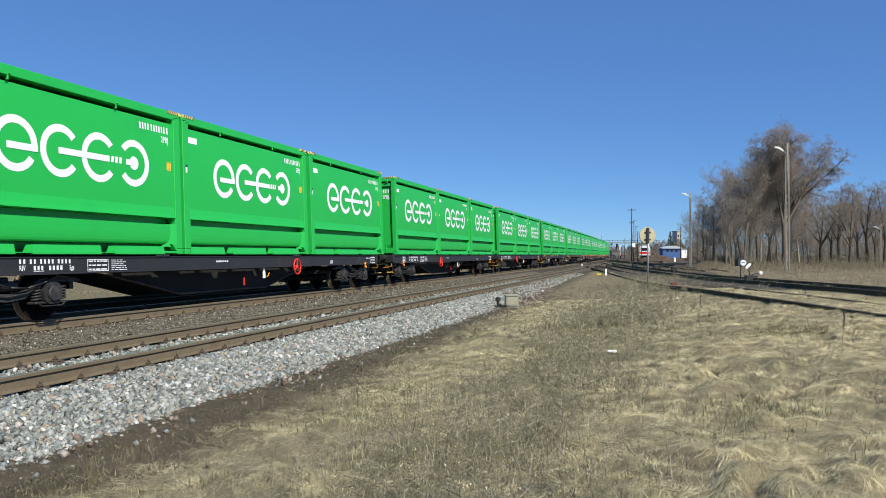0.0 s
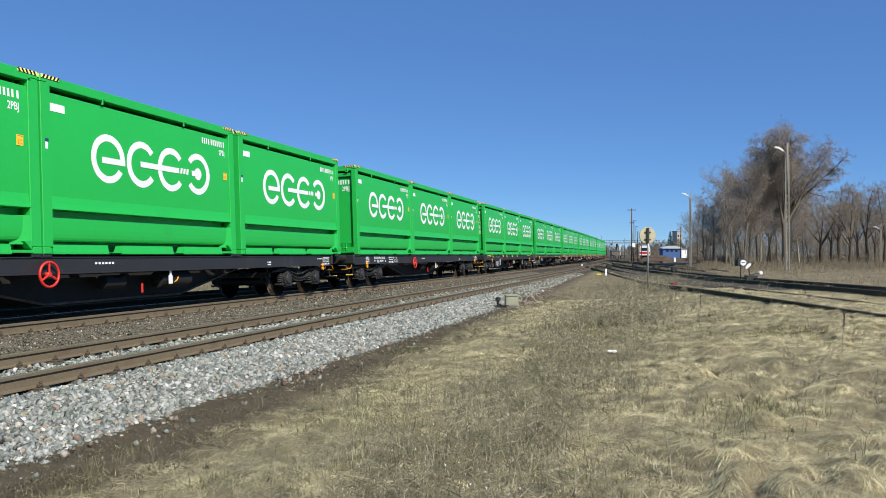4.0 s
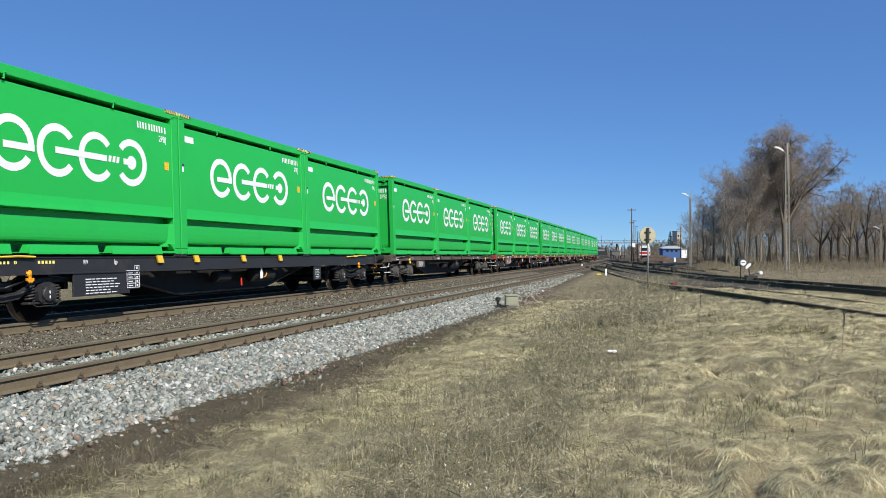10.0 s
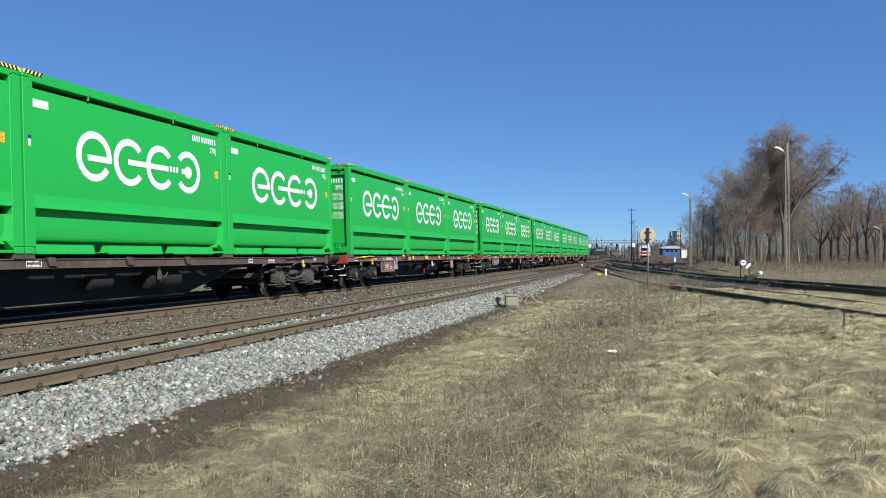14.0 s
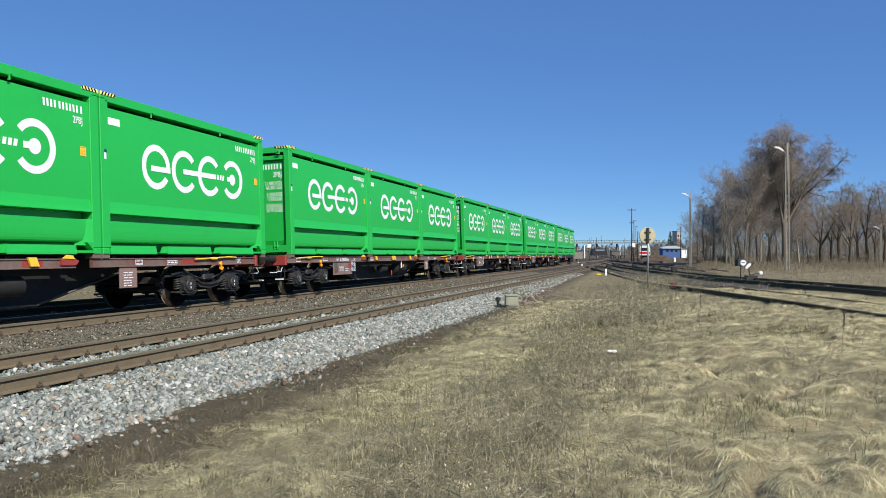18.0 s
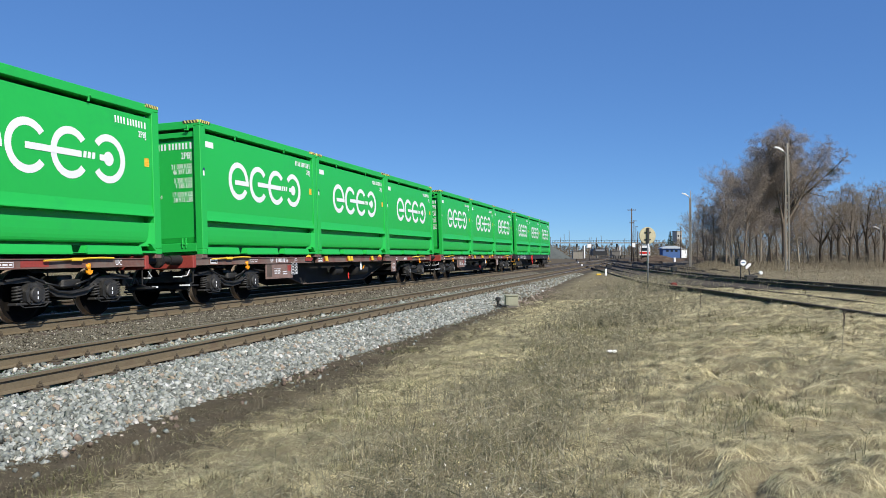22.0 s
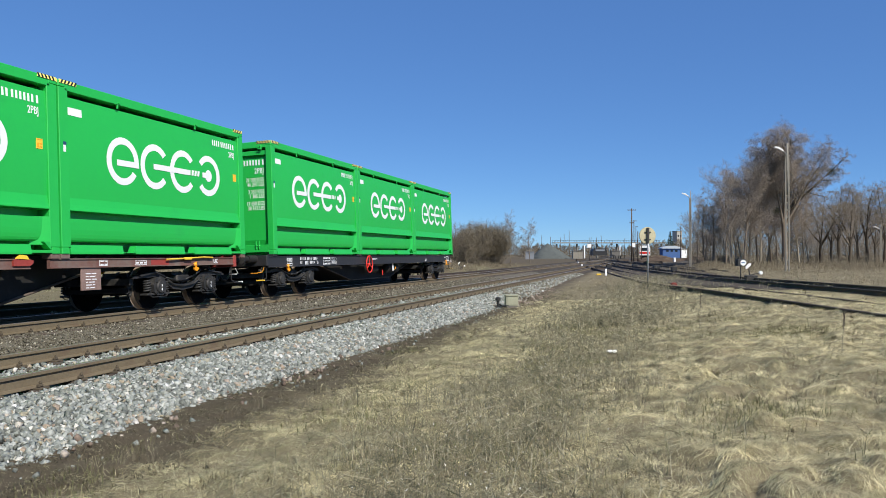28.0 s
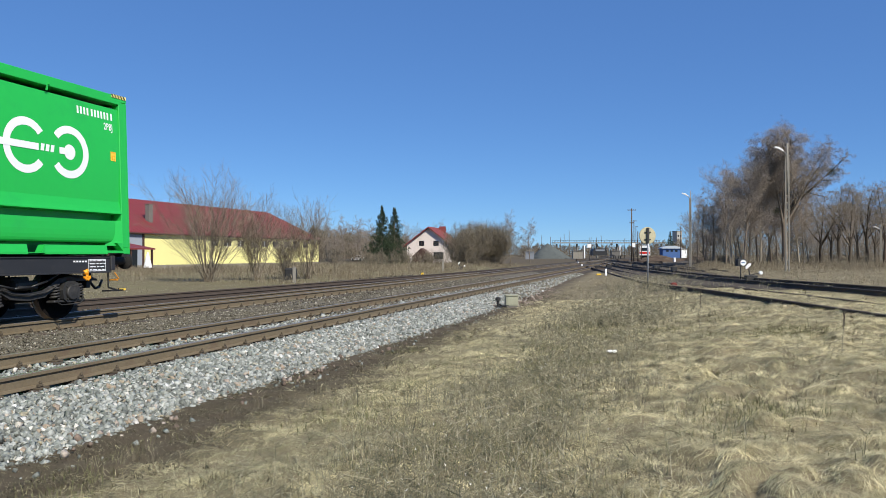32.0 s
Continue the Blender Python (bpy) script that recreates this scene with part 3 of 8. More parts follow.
STRAW = [(0.0, (0.15, 0.12, 0.06)), (0.14, (0.29, 0.24, 0.118)), (0.3, (0.47, 0.40, 0.213)), (0.6, (0.64, 0.563, 0.32)), (1.0, (0.78, 0.71, 0.46))]
MOSSY = [(0.0, (0.17, 0.145, 0.085)), (0.4, (0.33, 0.29, 0.17)), (0.75, (0.46, 0.41, 0.26)), (1.0, (0.24, 0.26, 0.10))]
GREY = [(0.0, (0.085, 0.083, 0.048)), (0.5, (0.19, 0.173, 0.108)), (0.85, (0.30, 0.272, 0.18)), (1.0, (0.44, 0.40, 0.29))]
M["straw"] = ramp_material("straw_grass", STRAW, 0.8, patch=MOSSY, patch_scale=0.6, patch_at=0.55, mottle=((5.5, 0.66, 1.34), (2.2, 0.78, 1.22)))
M["stalk"] = ramp_material("dead_stalks", GREY, 0.85, mottle=((4.0, 0.58, 1.45),))
M["pale_leaf"] = ramp_material("bleached_leaves", [(0.0, (0.45, 0.42, 0.35)), (1.0, (0.78, 0.76, 0.70))], 0.8)
M["fresh"] = ramp_material("new_green_blades", [(0.0, (0.07, 0.085, 0.03)), (0.6, (0.16, 0.152, 0.068)), (1.0, (0.25, 0.232, 0.115))], 0.8)


def grass_zone(name, counts, label, material):
    vs, fs, ss, k = [], [], [], 0
    for n, y0, y1, u0, u1, lo, hi, wide, lift in counts:
        x, y = scatter(n, y0, y1, u0, u1)
        tuft = rnd_field(x, y, 1.9, 21)
        u = x - bend(y) + 0.35 * rnd_field(x, y, 1.1, 5)
        keep = in_view(x, y) & (gr.random(n) < 0.75 + 0.5 * tuft) & (np.hypot(x, y) > 2.6) & (gr.random(n) > (18 * hollow(x, y) if y0 < 20 else 0)) & (gr.random(n) < np.where(u < -15, 1, np.clip((u + 4.2 + 0.04 * np.clip(y - 8, 0, 20)) / 1.3, 0.015, 1)))
        x, y, tuft = x[keep], y[keep], tuft[keep]
        n = len(x)
        band = np.exp(-((x + 1.35) / 0.75) ** 2)
        k2 = gr.random(n) > 0.62 * band
        x, y, tuft = x[k2], y[k2], tuft[k2]
        bed_l = np.interp(y, [26, 34, 46, 60, 80, 120], [2.6, 0.5, -1.6, -4.0, -7.7, -8.7])
        bed_r = np.interp(y, [26, 34, 46, 60, 80, 120], [5.2, 4.2, 3.0, 2.2, 2.6, 4.6])
        k2 = (y < 26) | (x < bed_l) | (x > bed_r) | (gr.random(n := len(x)) < 0.38)
        x, y, tuft = x[k2], y[k2], tuft[k2]
        n = len(x)
        head = 4.0 * rnd_field(x, y, 0.9, 31) + 5.0 * rnd_field(x, y, 3.4, 37) + gr.normal(0, 0.7, n) + 2.0
        length = (lo + (hi - lo) * gr.random(n)) * (1 + 0.5 * tuft)
        width = np.full(n, wide) * (0.7 + 0.6 * gr.random(n))
        if y0 < 20:
            v, f, s = draped(x, y, length * 1.5, width, head, 0.004 + lift * gr.random(n) ** 2, gr.normal(0, 0.22, n))
        else:
            tilt = np.clip(gr.normal(1.43, 0.22, n) - 0.25 * np.maximum(tuft, 0), 0.2, 1.62)
            z = ground_zs(x, y) + lift * gr.random(n) * (0.15 + np.maximum(tuft, 0) * 1.6) + 0.004
            v, f, s = blades(x, y, z, length, width, tilt, head)
        vs.append(v), fs.append(f + k), ss.append(s)
        k += len(v)
    return raw_mesh(name, np.concatenate(vs), np.concatenate(fs), np.concatenate(ss), material, "stuff", label, "grass")


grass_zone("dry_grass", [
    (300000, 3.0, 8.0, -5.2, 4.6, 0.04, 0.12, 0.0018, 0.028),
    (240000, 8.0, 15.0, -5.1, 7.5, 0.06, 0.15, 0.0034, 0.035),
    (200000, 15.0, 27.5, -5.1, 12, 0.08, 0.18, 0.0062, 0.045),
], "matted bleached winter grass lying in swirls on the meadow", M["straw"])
SCRUB = [(0.0, (0.10, 0.08, 0.05)), (0.3, (0.20, 0.165, 0.10)), (0.7, (0.32, 0.27, 0.165)), (1.0, (0.46, 0.40, 0.26))]
M["scrub"] = ramp_material("brown_scrub_grass", SCRUB, 0.85, mottle=((1.6, 0.6, 1.35),), patch=[(0.0, (0.09, 0.07, 0.045)), (1.0, (0.22, 0.18, 0.11))], patch_scale=0.25, patch_at=0.52)
grass_zone("scrub_grass", [
    (120000, 28.0, 62.0, -4.8, 24, 0.08, 0.22, 0.012, 0.05),
    (90000, 62.0, 130.0, -4.0, 55, 0.12, 0.30, 0.022, 0.10),
], "brown matted scrub grass round the yard tracks", M["scrub"])
VERGE = [(0.0, (0.12, 0.10, 0.06)), (0.3, (0.24, 0.21, 0.125)), (0.8, (0.36, 0.315, 0.20)), (1.0, (0.50, 0.45, 0.31))]
M["verge"] = ramp_material("pale_verge_grass", VERGE, 0.85, patch=[(0.0, (0.13, 0.145, 0.055)), (0.6, (0.23, 0.235, 0.105)), (1.0, (0.36, 0.33, 0.19))], patch_scale=0.35, patch_at=0.5)


def verge_grass():
    """Short pale grass beyond the line, with taller dry stems towards the shrubs."""
    vs, fs, ss, k = [], [], [], 0
    for n, y0, y1, u0, u1, lo, hi, wide, mean in ((85000, 12, 45, -34, -15.6, 0.04, 0.12, 0.010, 1.25), (65000, 45, 95, -50, -15.0, 0.08, 0.20, 0.020, 1.1)):
        x, y = scatter(n, y0, y1, u0, u1)
        tuft = rnd_field(x, y, 0.5, 77)
        keep = in_view(x, y) & (gr.random(n) < (0.8 + 0.5 * tuft if mean > 1 else np.clip(0.25 + 1.6 * tuft, 0, 1)))
        x, y, tuft = x[keep], y[keep], tuft[keep]
        n = len(x)
        v, f, s = blades(x, y, ground_zs(x, y), (lo + (hi - lo) * gr.random(n)) * (1 + 0.4 * tuft), np.full(n, wide) * (0.7 + 0.6 * gr.random(n)), np.clip(gr.normal(mean, 0.25, n), 0.02, 1.6), gr.random(n) * 6.28, 0.35)
        vs.append(v), fs.append(f + k), ss.append(s)
        k += len(v)
    raw_mesh("verge_grass", np.concatenate(vs), np.concatenate(fs), np.concatenate(ss), M["verge"], "stuff", "pale short dry grass on the verge beyond the line", "grass")


verge_grass()


def tall_grass():
    """Clumps of knee-high dry grass among the shrubs and before the house."""
    x, y = scatter(240000, 34, 100, -54, -17.6)
    tuft = rnd_field(x, y, 0.32, 81)
    keep = in_view(x, y) & (gr.random(len(x)) < np.clip(0.22 + 1.5 * tuft, 0.0, 1) * np.clip((y + 0.6 * x - 20) / 12, 0.15, 1))
    x, y = x[keep], y[keep]
    n = len(x)
    v, f, s = blades(x, y, ground_zs(x, y) - 0.02, 0.22 + 0.6 * gr.random(n), np.full(n, 0.009), np.clip(gr.normal(0.3, 0.25, n), 0.02, 1.4), gr.random(n) * 6.28, 0.5)
    raw_mesh("tall_grass", v, f, s, M["tallgrass"], "stuff", "knee-high dry brown grass among the shrubs", "grass")


def foot_grass():
    """Dry brown grass and brambles standing between the yard and the grove."""
    n = 120000
    dep, tx = 46 + 42 * gr.random(n) ** 0.8, 0.30 + 0.31 * gr.random(n)
    c, s = math.cos(EYE_YAW), math.sin(EYE_YAW)
    x, y = dep * (-s + c * tx), dep * (c + s * tx)
    tuft = rnd_field(x, y, 0.35, 83)
    keep = gr.random(n) < np.clip(0.3 + 1.3 * tuft, 0.02, 1) * np.clip((dep - 40) / 26, 0, 1)
    x, y, dep, tuft = x[keep], y[keep], dep[keep], tuft[keep]
    n = len(x)
    v, f, sz = blades(x, y, ground_zs(x, y) - 0.02, (0.14 + 0.42 * gr.random(n)) * np.clip((dep - 34) / 36, 0.3, 1.1) * (1 + 0.5 * tuft), np.full(n, 0.010), np.clip(gr.normal(0.35, 0.3, n), 0.02, 1.4), gr.random(n) * 6.28, 0.5)
    raw_mesh("tall_grass", v, f, sz, M["tallgrass"], "stuff", "dry brown grass standing before the grove", "grass")


M["tallgrass"] = ramp_material("tall_dry_grass", [(0.0, (0.08, 0.062, 0.04)), (0.4, (0.16, 0.13, 0.085)), (0.8, (0.25, 0.21, 0.142)), (1.0, (0.38, 0.33, 0.23))], 0.9)
tall_grass()
foot_grass()


def tussocks():
    """Arching pale tufts on the humps, and dark brushy ones standing in the hollows between."""
    for material, dark, rows, label in ((M["tussock"], False, ((3.0, 8.5, 4.9, 0.30, 60, 0.0021, 1.0), (8.5, 15.0, 7.6, 0.33, 42, 0.0032, 1.0), (15.0, 27.0, 12.0, 0.75, 30, 0.0042, 1.1)), "arching tufts of bleached winter grass"),
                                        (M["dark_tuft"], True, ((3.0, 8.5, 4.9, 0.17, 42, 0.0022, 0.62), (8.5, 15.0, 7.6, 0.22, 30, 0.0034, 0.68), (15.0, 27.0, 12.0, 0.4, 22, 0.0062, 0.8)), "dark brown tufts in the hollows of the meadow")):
        vs, fs, ss, k = [], [], [], 0
        for y0, y1, u1, step, m, wide, tall in rows:
            gx, gy = np.meshgrid(np.arange(-4.9, u1, step), np.arange(y0, y1, step))
            cx = gx.ravel() + gr.uniform(-0.5, 0.5, gx.size) * step
            cy = gy.ravel() + gr.uniform(-0.5, 0.5, gx.size) * step
            lush = rnd_field(cx, cy, 0.55, 91)
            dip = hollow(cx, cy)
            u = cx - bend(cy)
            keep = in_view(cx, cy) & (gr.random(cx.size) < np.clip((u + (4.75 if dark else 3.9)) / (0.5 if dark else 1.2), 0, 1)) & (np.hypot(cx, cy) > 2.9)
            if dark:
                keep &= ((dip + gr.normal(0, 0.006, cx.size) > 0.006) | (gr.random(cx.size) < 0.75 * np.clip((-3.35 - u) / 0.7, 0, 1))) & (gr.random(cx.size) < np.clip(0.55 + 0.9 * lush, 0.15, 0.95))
            else:
                keep &= (dip < 0.012) & (gr.random(cx.size) < np.clip(0.42 + 0.8 * lush, 0.08, 1)) & (gr.random(cx.size) > 0.75 * np.exp(-((cx + 1.35) / 0.7) ** 2))
            cx, cy, lush = cx[keep], cy[keep], lush[keep]
            size = np.repeat((0.55 + 0.75 * gr.random(cx.size)) * (1 + 0.4 * lush) * tall, m)
            lean = np.repeat(6.0 * rnd_field(cx, cy, 0.9, 41) + gr.normal(0, 0.8, cx.size) + 1.0, m)
            n = len(cx) * m
            ang = gr.random(n) * 6.28
            rad = 0.08 * size * np.sqrt(gr.random(n))
            x = np.repeat(cx, m) + rad * np.cos(ang)
            y = np.repeat(cy, m) + rad * np.sin(ang)
            out = np.arctan2(np.sin(ang) + 1.3 * np.sin(lean), np.cos(ang) + 1.3 * np.cos(lean)) + gr.normal(0, 0.35, n)
            tilt = np.clip((0.25 if dark else 0.8) + 6.0 * rad + gr.normal(0.2, 0.28, n), 0.05, 1.5)
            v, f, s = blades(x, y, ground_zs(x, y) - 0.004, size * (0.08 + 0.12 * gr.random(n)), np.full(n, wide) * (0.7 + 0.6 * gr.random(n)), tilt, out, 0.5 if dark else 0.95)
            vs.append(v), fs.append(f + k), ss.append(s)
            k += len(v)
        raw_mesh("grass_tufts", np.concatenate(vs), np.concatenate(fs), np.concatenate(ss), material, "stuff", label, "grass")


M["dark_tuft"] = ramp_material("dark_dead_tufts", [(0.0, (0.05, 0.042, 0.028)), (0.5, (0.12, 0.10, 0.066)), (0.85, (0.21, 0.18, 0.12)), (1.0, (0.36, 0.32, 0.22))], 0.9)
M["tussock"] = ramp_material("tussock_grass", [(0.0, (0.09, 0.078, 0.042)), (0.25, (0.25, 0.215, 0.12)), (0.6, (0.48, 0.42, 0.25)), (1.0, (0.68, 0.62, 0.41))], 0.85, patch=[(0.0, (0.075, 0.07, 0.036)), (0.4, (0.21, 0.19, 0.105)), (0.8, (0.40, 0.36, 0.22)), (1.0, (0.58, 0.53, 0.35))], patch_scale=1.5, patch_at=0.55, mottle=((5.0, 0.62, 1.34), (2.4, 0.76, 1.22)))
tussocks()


def soil_litter():
    """Dark dead stems and crumbs of turf strewn over the bare soil at the foot of the ballast."""
    vs, fs, ss, k = [], [], [], 0
    for n, y0, y1, lo, hi, wide, lift in ((60000, 3.0, 9.0, 0.015, 0.075, 0.0042, 0.02), (45000, 9.0, 17.0, 0.02, 0.10, 0.006, 0.025), (26000, 17.0, 32.0, 0.03, 0.13, 0.010, 0.03)):
        x, y = scatter(n, y0, y1, -5.3, -2.9)
        u = x - bend(y) + 0.3 * rnd_field(x, y, 1.1, 5)
        patch = rnd_field(x, y, 2.4, 87) + 0.6 * rnd_field(x, y, 7.0, 88)
        keep = in_view(x, y) & (gr.random(n) < np.clip(0.55 + 1.1 * patch, 0.06, 1) * np.clip((-3.3 - u) / 0.6, 0, 1) * np.clip((u + 5.25) / 0.25, 0, 1))
        x, y = x[keep], y[keep]
        n = len(x)
        v, f, sz = draped(x, y, lo + (hi - lo) * gr.random(n) ** 1.6, wide * (0.5 + gr.random(n)), gr.random(n) * 6.28, 0.003 + lift * gr.random(n) ** 2, gr.normal(0, 0.4, n))
        vs.append(v), fs.append(f + k), ss.append(sz)
        k += len(v)
    raw_mesh("soil_litter", np.concatenate(vs), np.concatenate(fs), np.concatenate(ss), M["litter"], "stuff", "dark dead stems and turf crumbs on bare soil", "litter")


M["litter"] = ramp_material("dark_plant_litter", [(0.0, (0.03, 0.026, 0.018)), (0.5, (0.085, 0.07, 0.045)), (0.8, (0.16, 0.135, 0.085)), (1.0, (0.36, 0.31, 0.20))], 0.95)
soil_litter()


def fresh_grass():
    x, y = scatter(150000, 3.2, 18, -4.6, 3)
    keep = in_view(x, y) & (rnd_field(x, y, 0.8, 51) + 0.25 * gr.normal(size=len(x)) + 0.42 * np.exp(-((x + 1.35) / 0.8) ** 2) > 0.5)
    x, y = x[keep], y[keep]
    n = len(x)
    v, f, s = blades(x, y, ground_zs(x, y), 0.04 + 0.08 * gr.random(n), np.full(n, 0.004), np.abs(gr.normal(0.5, 0.3, n)), gr.random(n) * 6.28)
    raw_mesh("green_grass", v, f, s, M["fresh"], "stuff", "sparse patches of short new green grass", "grass")


fresh_grass()


def weed_stalks():
    """Dead upright weeds: thin stems with a few side shoots, thickest in a strip that runs along the line."""
    vs, fs, ss, k = [], [], [], 0

    def stem(p, q, w):
        nonlocal k
        d = q - p
        s = np.cross(d, (0.3, 0.9, 0.2))
        s = s / (np.linalg.norm(s) + 1e-6) * w
        t = np.cross(d, s)
        t = t / (np.linalg.norm(t) + 1e-6) * w
        vs.extend([p + s, p - s * 0.5 + t, p - s * 0.5 - t, q])
        fs.extend([k, k + 1, k + 3, k + 1, k + 2, k + 3, k + 2, k, k + 3])
        ss.extend([3, 3, 3])
        k += 4

    for n, y0, y1, u_of, spread, hi in ((6500, 4, 20, -1.35, 0.65, 0.17), (2200, 3.2, 9, -1.45, 0.7, 0.27), (3400, 16, 45, -1.0, 0.9, 0.32), (140, 4, 20, 1.5, 3.0, 0.3), (1800, 26, 80, 7, 6.0, 0.34), (250, 20, 60, -18, 0.8, 0.2), (1100, 60, 120, -34, 5.0, 0.8)):
        for i in range(n):
            y = y0 + (y1 - y0) * gr.random() ** 1.4
            x = u_of + gr.normal(0, spread)
            if not in_view(np.array([x]), np.array([y]))[0] or -17 < x - bend(y) < -4.7:
                continue
            if gr.random() > 0.75 + 1.5 * noise.noise((x * 1.2, y * 0.7, 61)):
                continue
            p = np.array([x, y, ground_z(x, y)])
            h = hi * (0.35 + 0.65 * gr.random())
            w = min(0.0016 + 0.00028 * y, 0.007)
            top = p + np.array([gr.normal(0, 0.28 * h), gr.normal(0, 0.28 * h), h])
            stem(p, top, w)
            for _ in range(int(gr.integers(1, 5))):
                a = p + (top - p) * (0.35 + 0.6 * gr.random())
                stem(a, a + np.array([gr.normal(0, 0.7), gr.normal(0, 0.7), 0.2 + 0.5 * gr.random()]) * h * 0.6, w * 0.75)
    x, y = scatter(900, 3.2, 11, -2.6, -0.2)
    keep = (rnd_field(x, y, 1.4, 63) > 0.0) & (gr.random(len(x)) < np.exp(-((x + 1.4) / 0.7) ** 2))
    x, y = x[keep], y[keep]
    n = len(x)
    v, f, sz = blades(x, y, ground_zs(x, y) + 0.02 + 0.10 * gr.random(n), 0.014 + 0.012 * gr.random(n), 0.008 + 0.006 * gr.random(n), gr.random(n) * 1.5, gr.random(n) * 6.28)
    raw_mesh("pale_leaves", v, f, sz, M["pale_leaf"], "stuff", "small bleached dead leaves caught among the weeds", "leaves")
    raw_mesh("dead_weeds", np.array(vs), np.array(fs), np.array(ss), M["stalk"], "stuff", "dead grey-brown weed stalks standing in the grass", "weeds")


weed_stalks()

GRAVEL = [(0.0, (0.11, 0.115, 0.10)), (0.3, (0.20, 0.215, 0.195)), (0.66, (0.30, 0.315, 0.29)), (0.86, (0.42, 0.43, 0.40)), (0.90, (0.30, 0.27, 0.19)), (0.95, (0.29, 0.225, 0.17)), (0.97, (0.64, 0.64, 0.61)), (1.0, (0.30, 0.23, 0.16))]
OLDGRAVEL = [(0.0, (0.085, 0.076, 0.057)), (0.5, (0.128, 0.116, 0.088)), (0.9, (0.18, 0.165, 0.127)), (1.0, (0.42, 0.39, 0.32))]
M["gravel"] = ramp_material("crushed_stone", GRAVEL, 0.85, spec=0.35, relief=0.5)
M["oldgravel"] = ramp_material("old_crushed_stone", OLDGRAVEL, 0.95, spec=0.2, relief=0.5)
CUBE = np.array([(-1, -1, -1), (1, -1, -1), (1, 1, -1), (-1, 1, -1), (-1, -1, 1), (1, -1, 1), (1, 1, 1), (-1, 1, 1)], float)
TRIS = np.array([0, 2, 1, 0, 3, 2, 4, 5, 6, 4, 6, 7, 0, 1, 5, 0, 5, 4, 1, 2, 6, 1, 6, 5, 2, 3, 7, 2, 7, 6, 3, 0, 4, 3, 4, 7])


def stones(name, zones, material, label):
    """Angular crushed stones, each a jittered block turned at random."""
    P, S = [], []
    for n, y0, y1, prof, lo, hi in zones:
        us = [p[0] for p in prof]
        zs = [p[1] for p in prof]
        y = y0 + (y1 - y0) * gr.random(n)
        u = us[0] + (us[-1] - us[0]) * gr.random(n)
        x = u + bend(y)
        size = lo + (hi - lo) * gr.random(n) ** 1.6
        keep = in_view(x, y, 0.02) & (np.hypot(x, y) > 2.5)
        z = np.interp(u, us, zs) + size * (0.05 + 0.4 * gr.random(n))
        P.append(np.stack([x, y, z], 1)[keep])
        S.append(size[keep])
    P, S = np.concatenate(P), np.concatenate(S)
    n = len(P)
    q = gr.normal(size=(n, 4))
    q /= np.linalg.norm(q, axis=1)[:, None]
    w, a, b, c = q.T
    R = np.stack([1 - 2 * (b * b + c * c), 2 * (a * b - c * w), 2 * (a * c + b * w), 2 * (a * b + c * w), 1 - 2 * (a * a + c * c), 2 * (b * c - a * w), 2 * (a * c - b * w), 2 * (b * c + a * w), 1 - 2 * (a * a + b * b)], 1).reshape(n, 3, 3)
    v = CUBE[None] * (1 + gr.normal(0, 0.30, (n, 8, 3))) * np.stack([np.ones(n), 0.62 + 0.3 * gr.random(n), 0.45 + 0.3 * gr.random(n)], 1)[:, None, :]
    v = np.einsum("nij,nkj->nki", R, v) * (S / 2)[:, None, None] + P[:, None, :]
    f = (np.arange(n)[:, None] * 8 + TRIS[None]).ravel()
    return raw_mesh(name, v.reshape(-1, 3), f, np.full(n * 12, 3), material, "stuff", label, "gravel")


SHOULDER = [(-6.62, -0.355), (-6.25, -0.31), (-6.0, -0.31), (-5.75, -0.36), (-4.85, -0.62)]
TOE = [(-5.2, -0.50), (-4.75, -0.54), (-4.5, -0.52)]
MIDDLE = [(-8.10, -0.335), (-6.90, -0.335)]
stones("ballast_stones", [
    (22000, 3, 14, SHOULDER, 0.026, 0.070), (12500, 14, 28, SHOULDER, 0.032, 0.076), (5000, 28, 60, SHOULDER, 0.045, 0.095),
    (260, 3, 26, TOE, 0.022, 0.06), (5000, 3, 16, MIDDLE, 0.03, 0.07), (2500, 16, 45, MIDDLE, 0.04, 0.09),
], M["gravel"], "loose light grey crushed ballast stones")
M["rusty"] = ramp_material("rust_stained_stone", [(0.0, (0.12, 0.09, 0.07)), (0.6, (0.23, 0.175, 0.14)), (1.0, (0.40, 0.35, 0.30))], 0.95, spec=0.2, relief=0.5)
stones("rusty_stones", [(380, 24, 42, [(-5.5, -0.48), (-4.3, -0.52)], 0.04, 0.10), (50, 5, 14, [(-5.3, -0.50), (-4.6, -0.52)], 0.03, 0.07)], M["rusty"], "rust-stained stones at the foot of the ballast")
BETWEEN = [(-10.35, -0.165), (-9.55, -0.175), (-8.45, -0.36)]
INSIDE = [(-11.9, -0.165), (-10.6, -0.165)]
stones("old_ballast_stones", [
    (14000, 5, 18, BETWEEN, 0.014, 0.042), (5000, 18, 45, BETWEEN, 0.025, 0.06), (4500, 28, 60, SHOULDER, 0.045, 0.095), (2500, 16, 45, MIDDLE, 0.04, 0.09), ], M["oldgravel"], "old brown-grey ballast stones")
M["oilgravel"] = ramp_material("oily_crushed_stone", [(0.0, (0.04, 0.036, 0.03)), (0.6, (0.085, 0.077, 0.06)), (1.0, (0.18, 0.165, 0.13))], 0.9, spec=0.3, relief=0.5)
stones("oily_ballast_stones", [(2200, 6, 30, INSIDE, 0.03, 0.06), (1800, 8, 50, [(-16.5, -0.2), (-12.2, -0.19)], 0.04, 0.08)], M["oilgravel"], "dark oily ballast stones under the tracks")
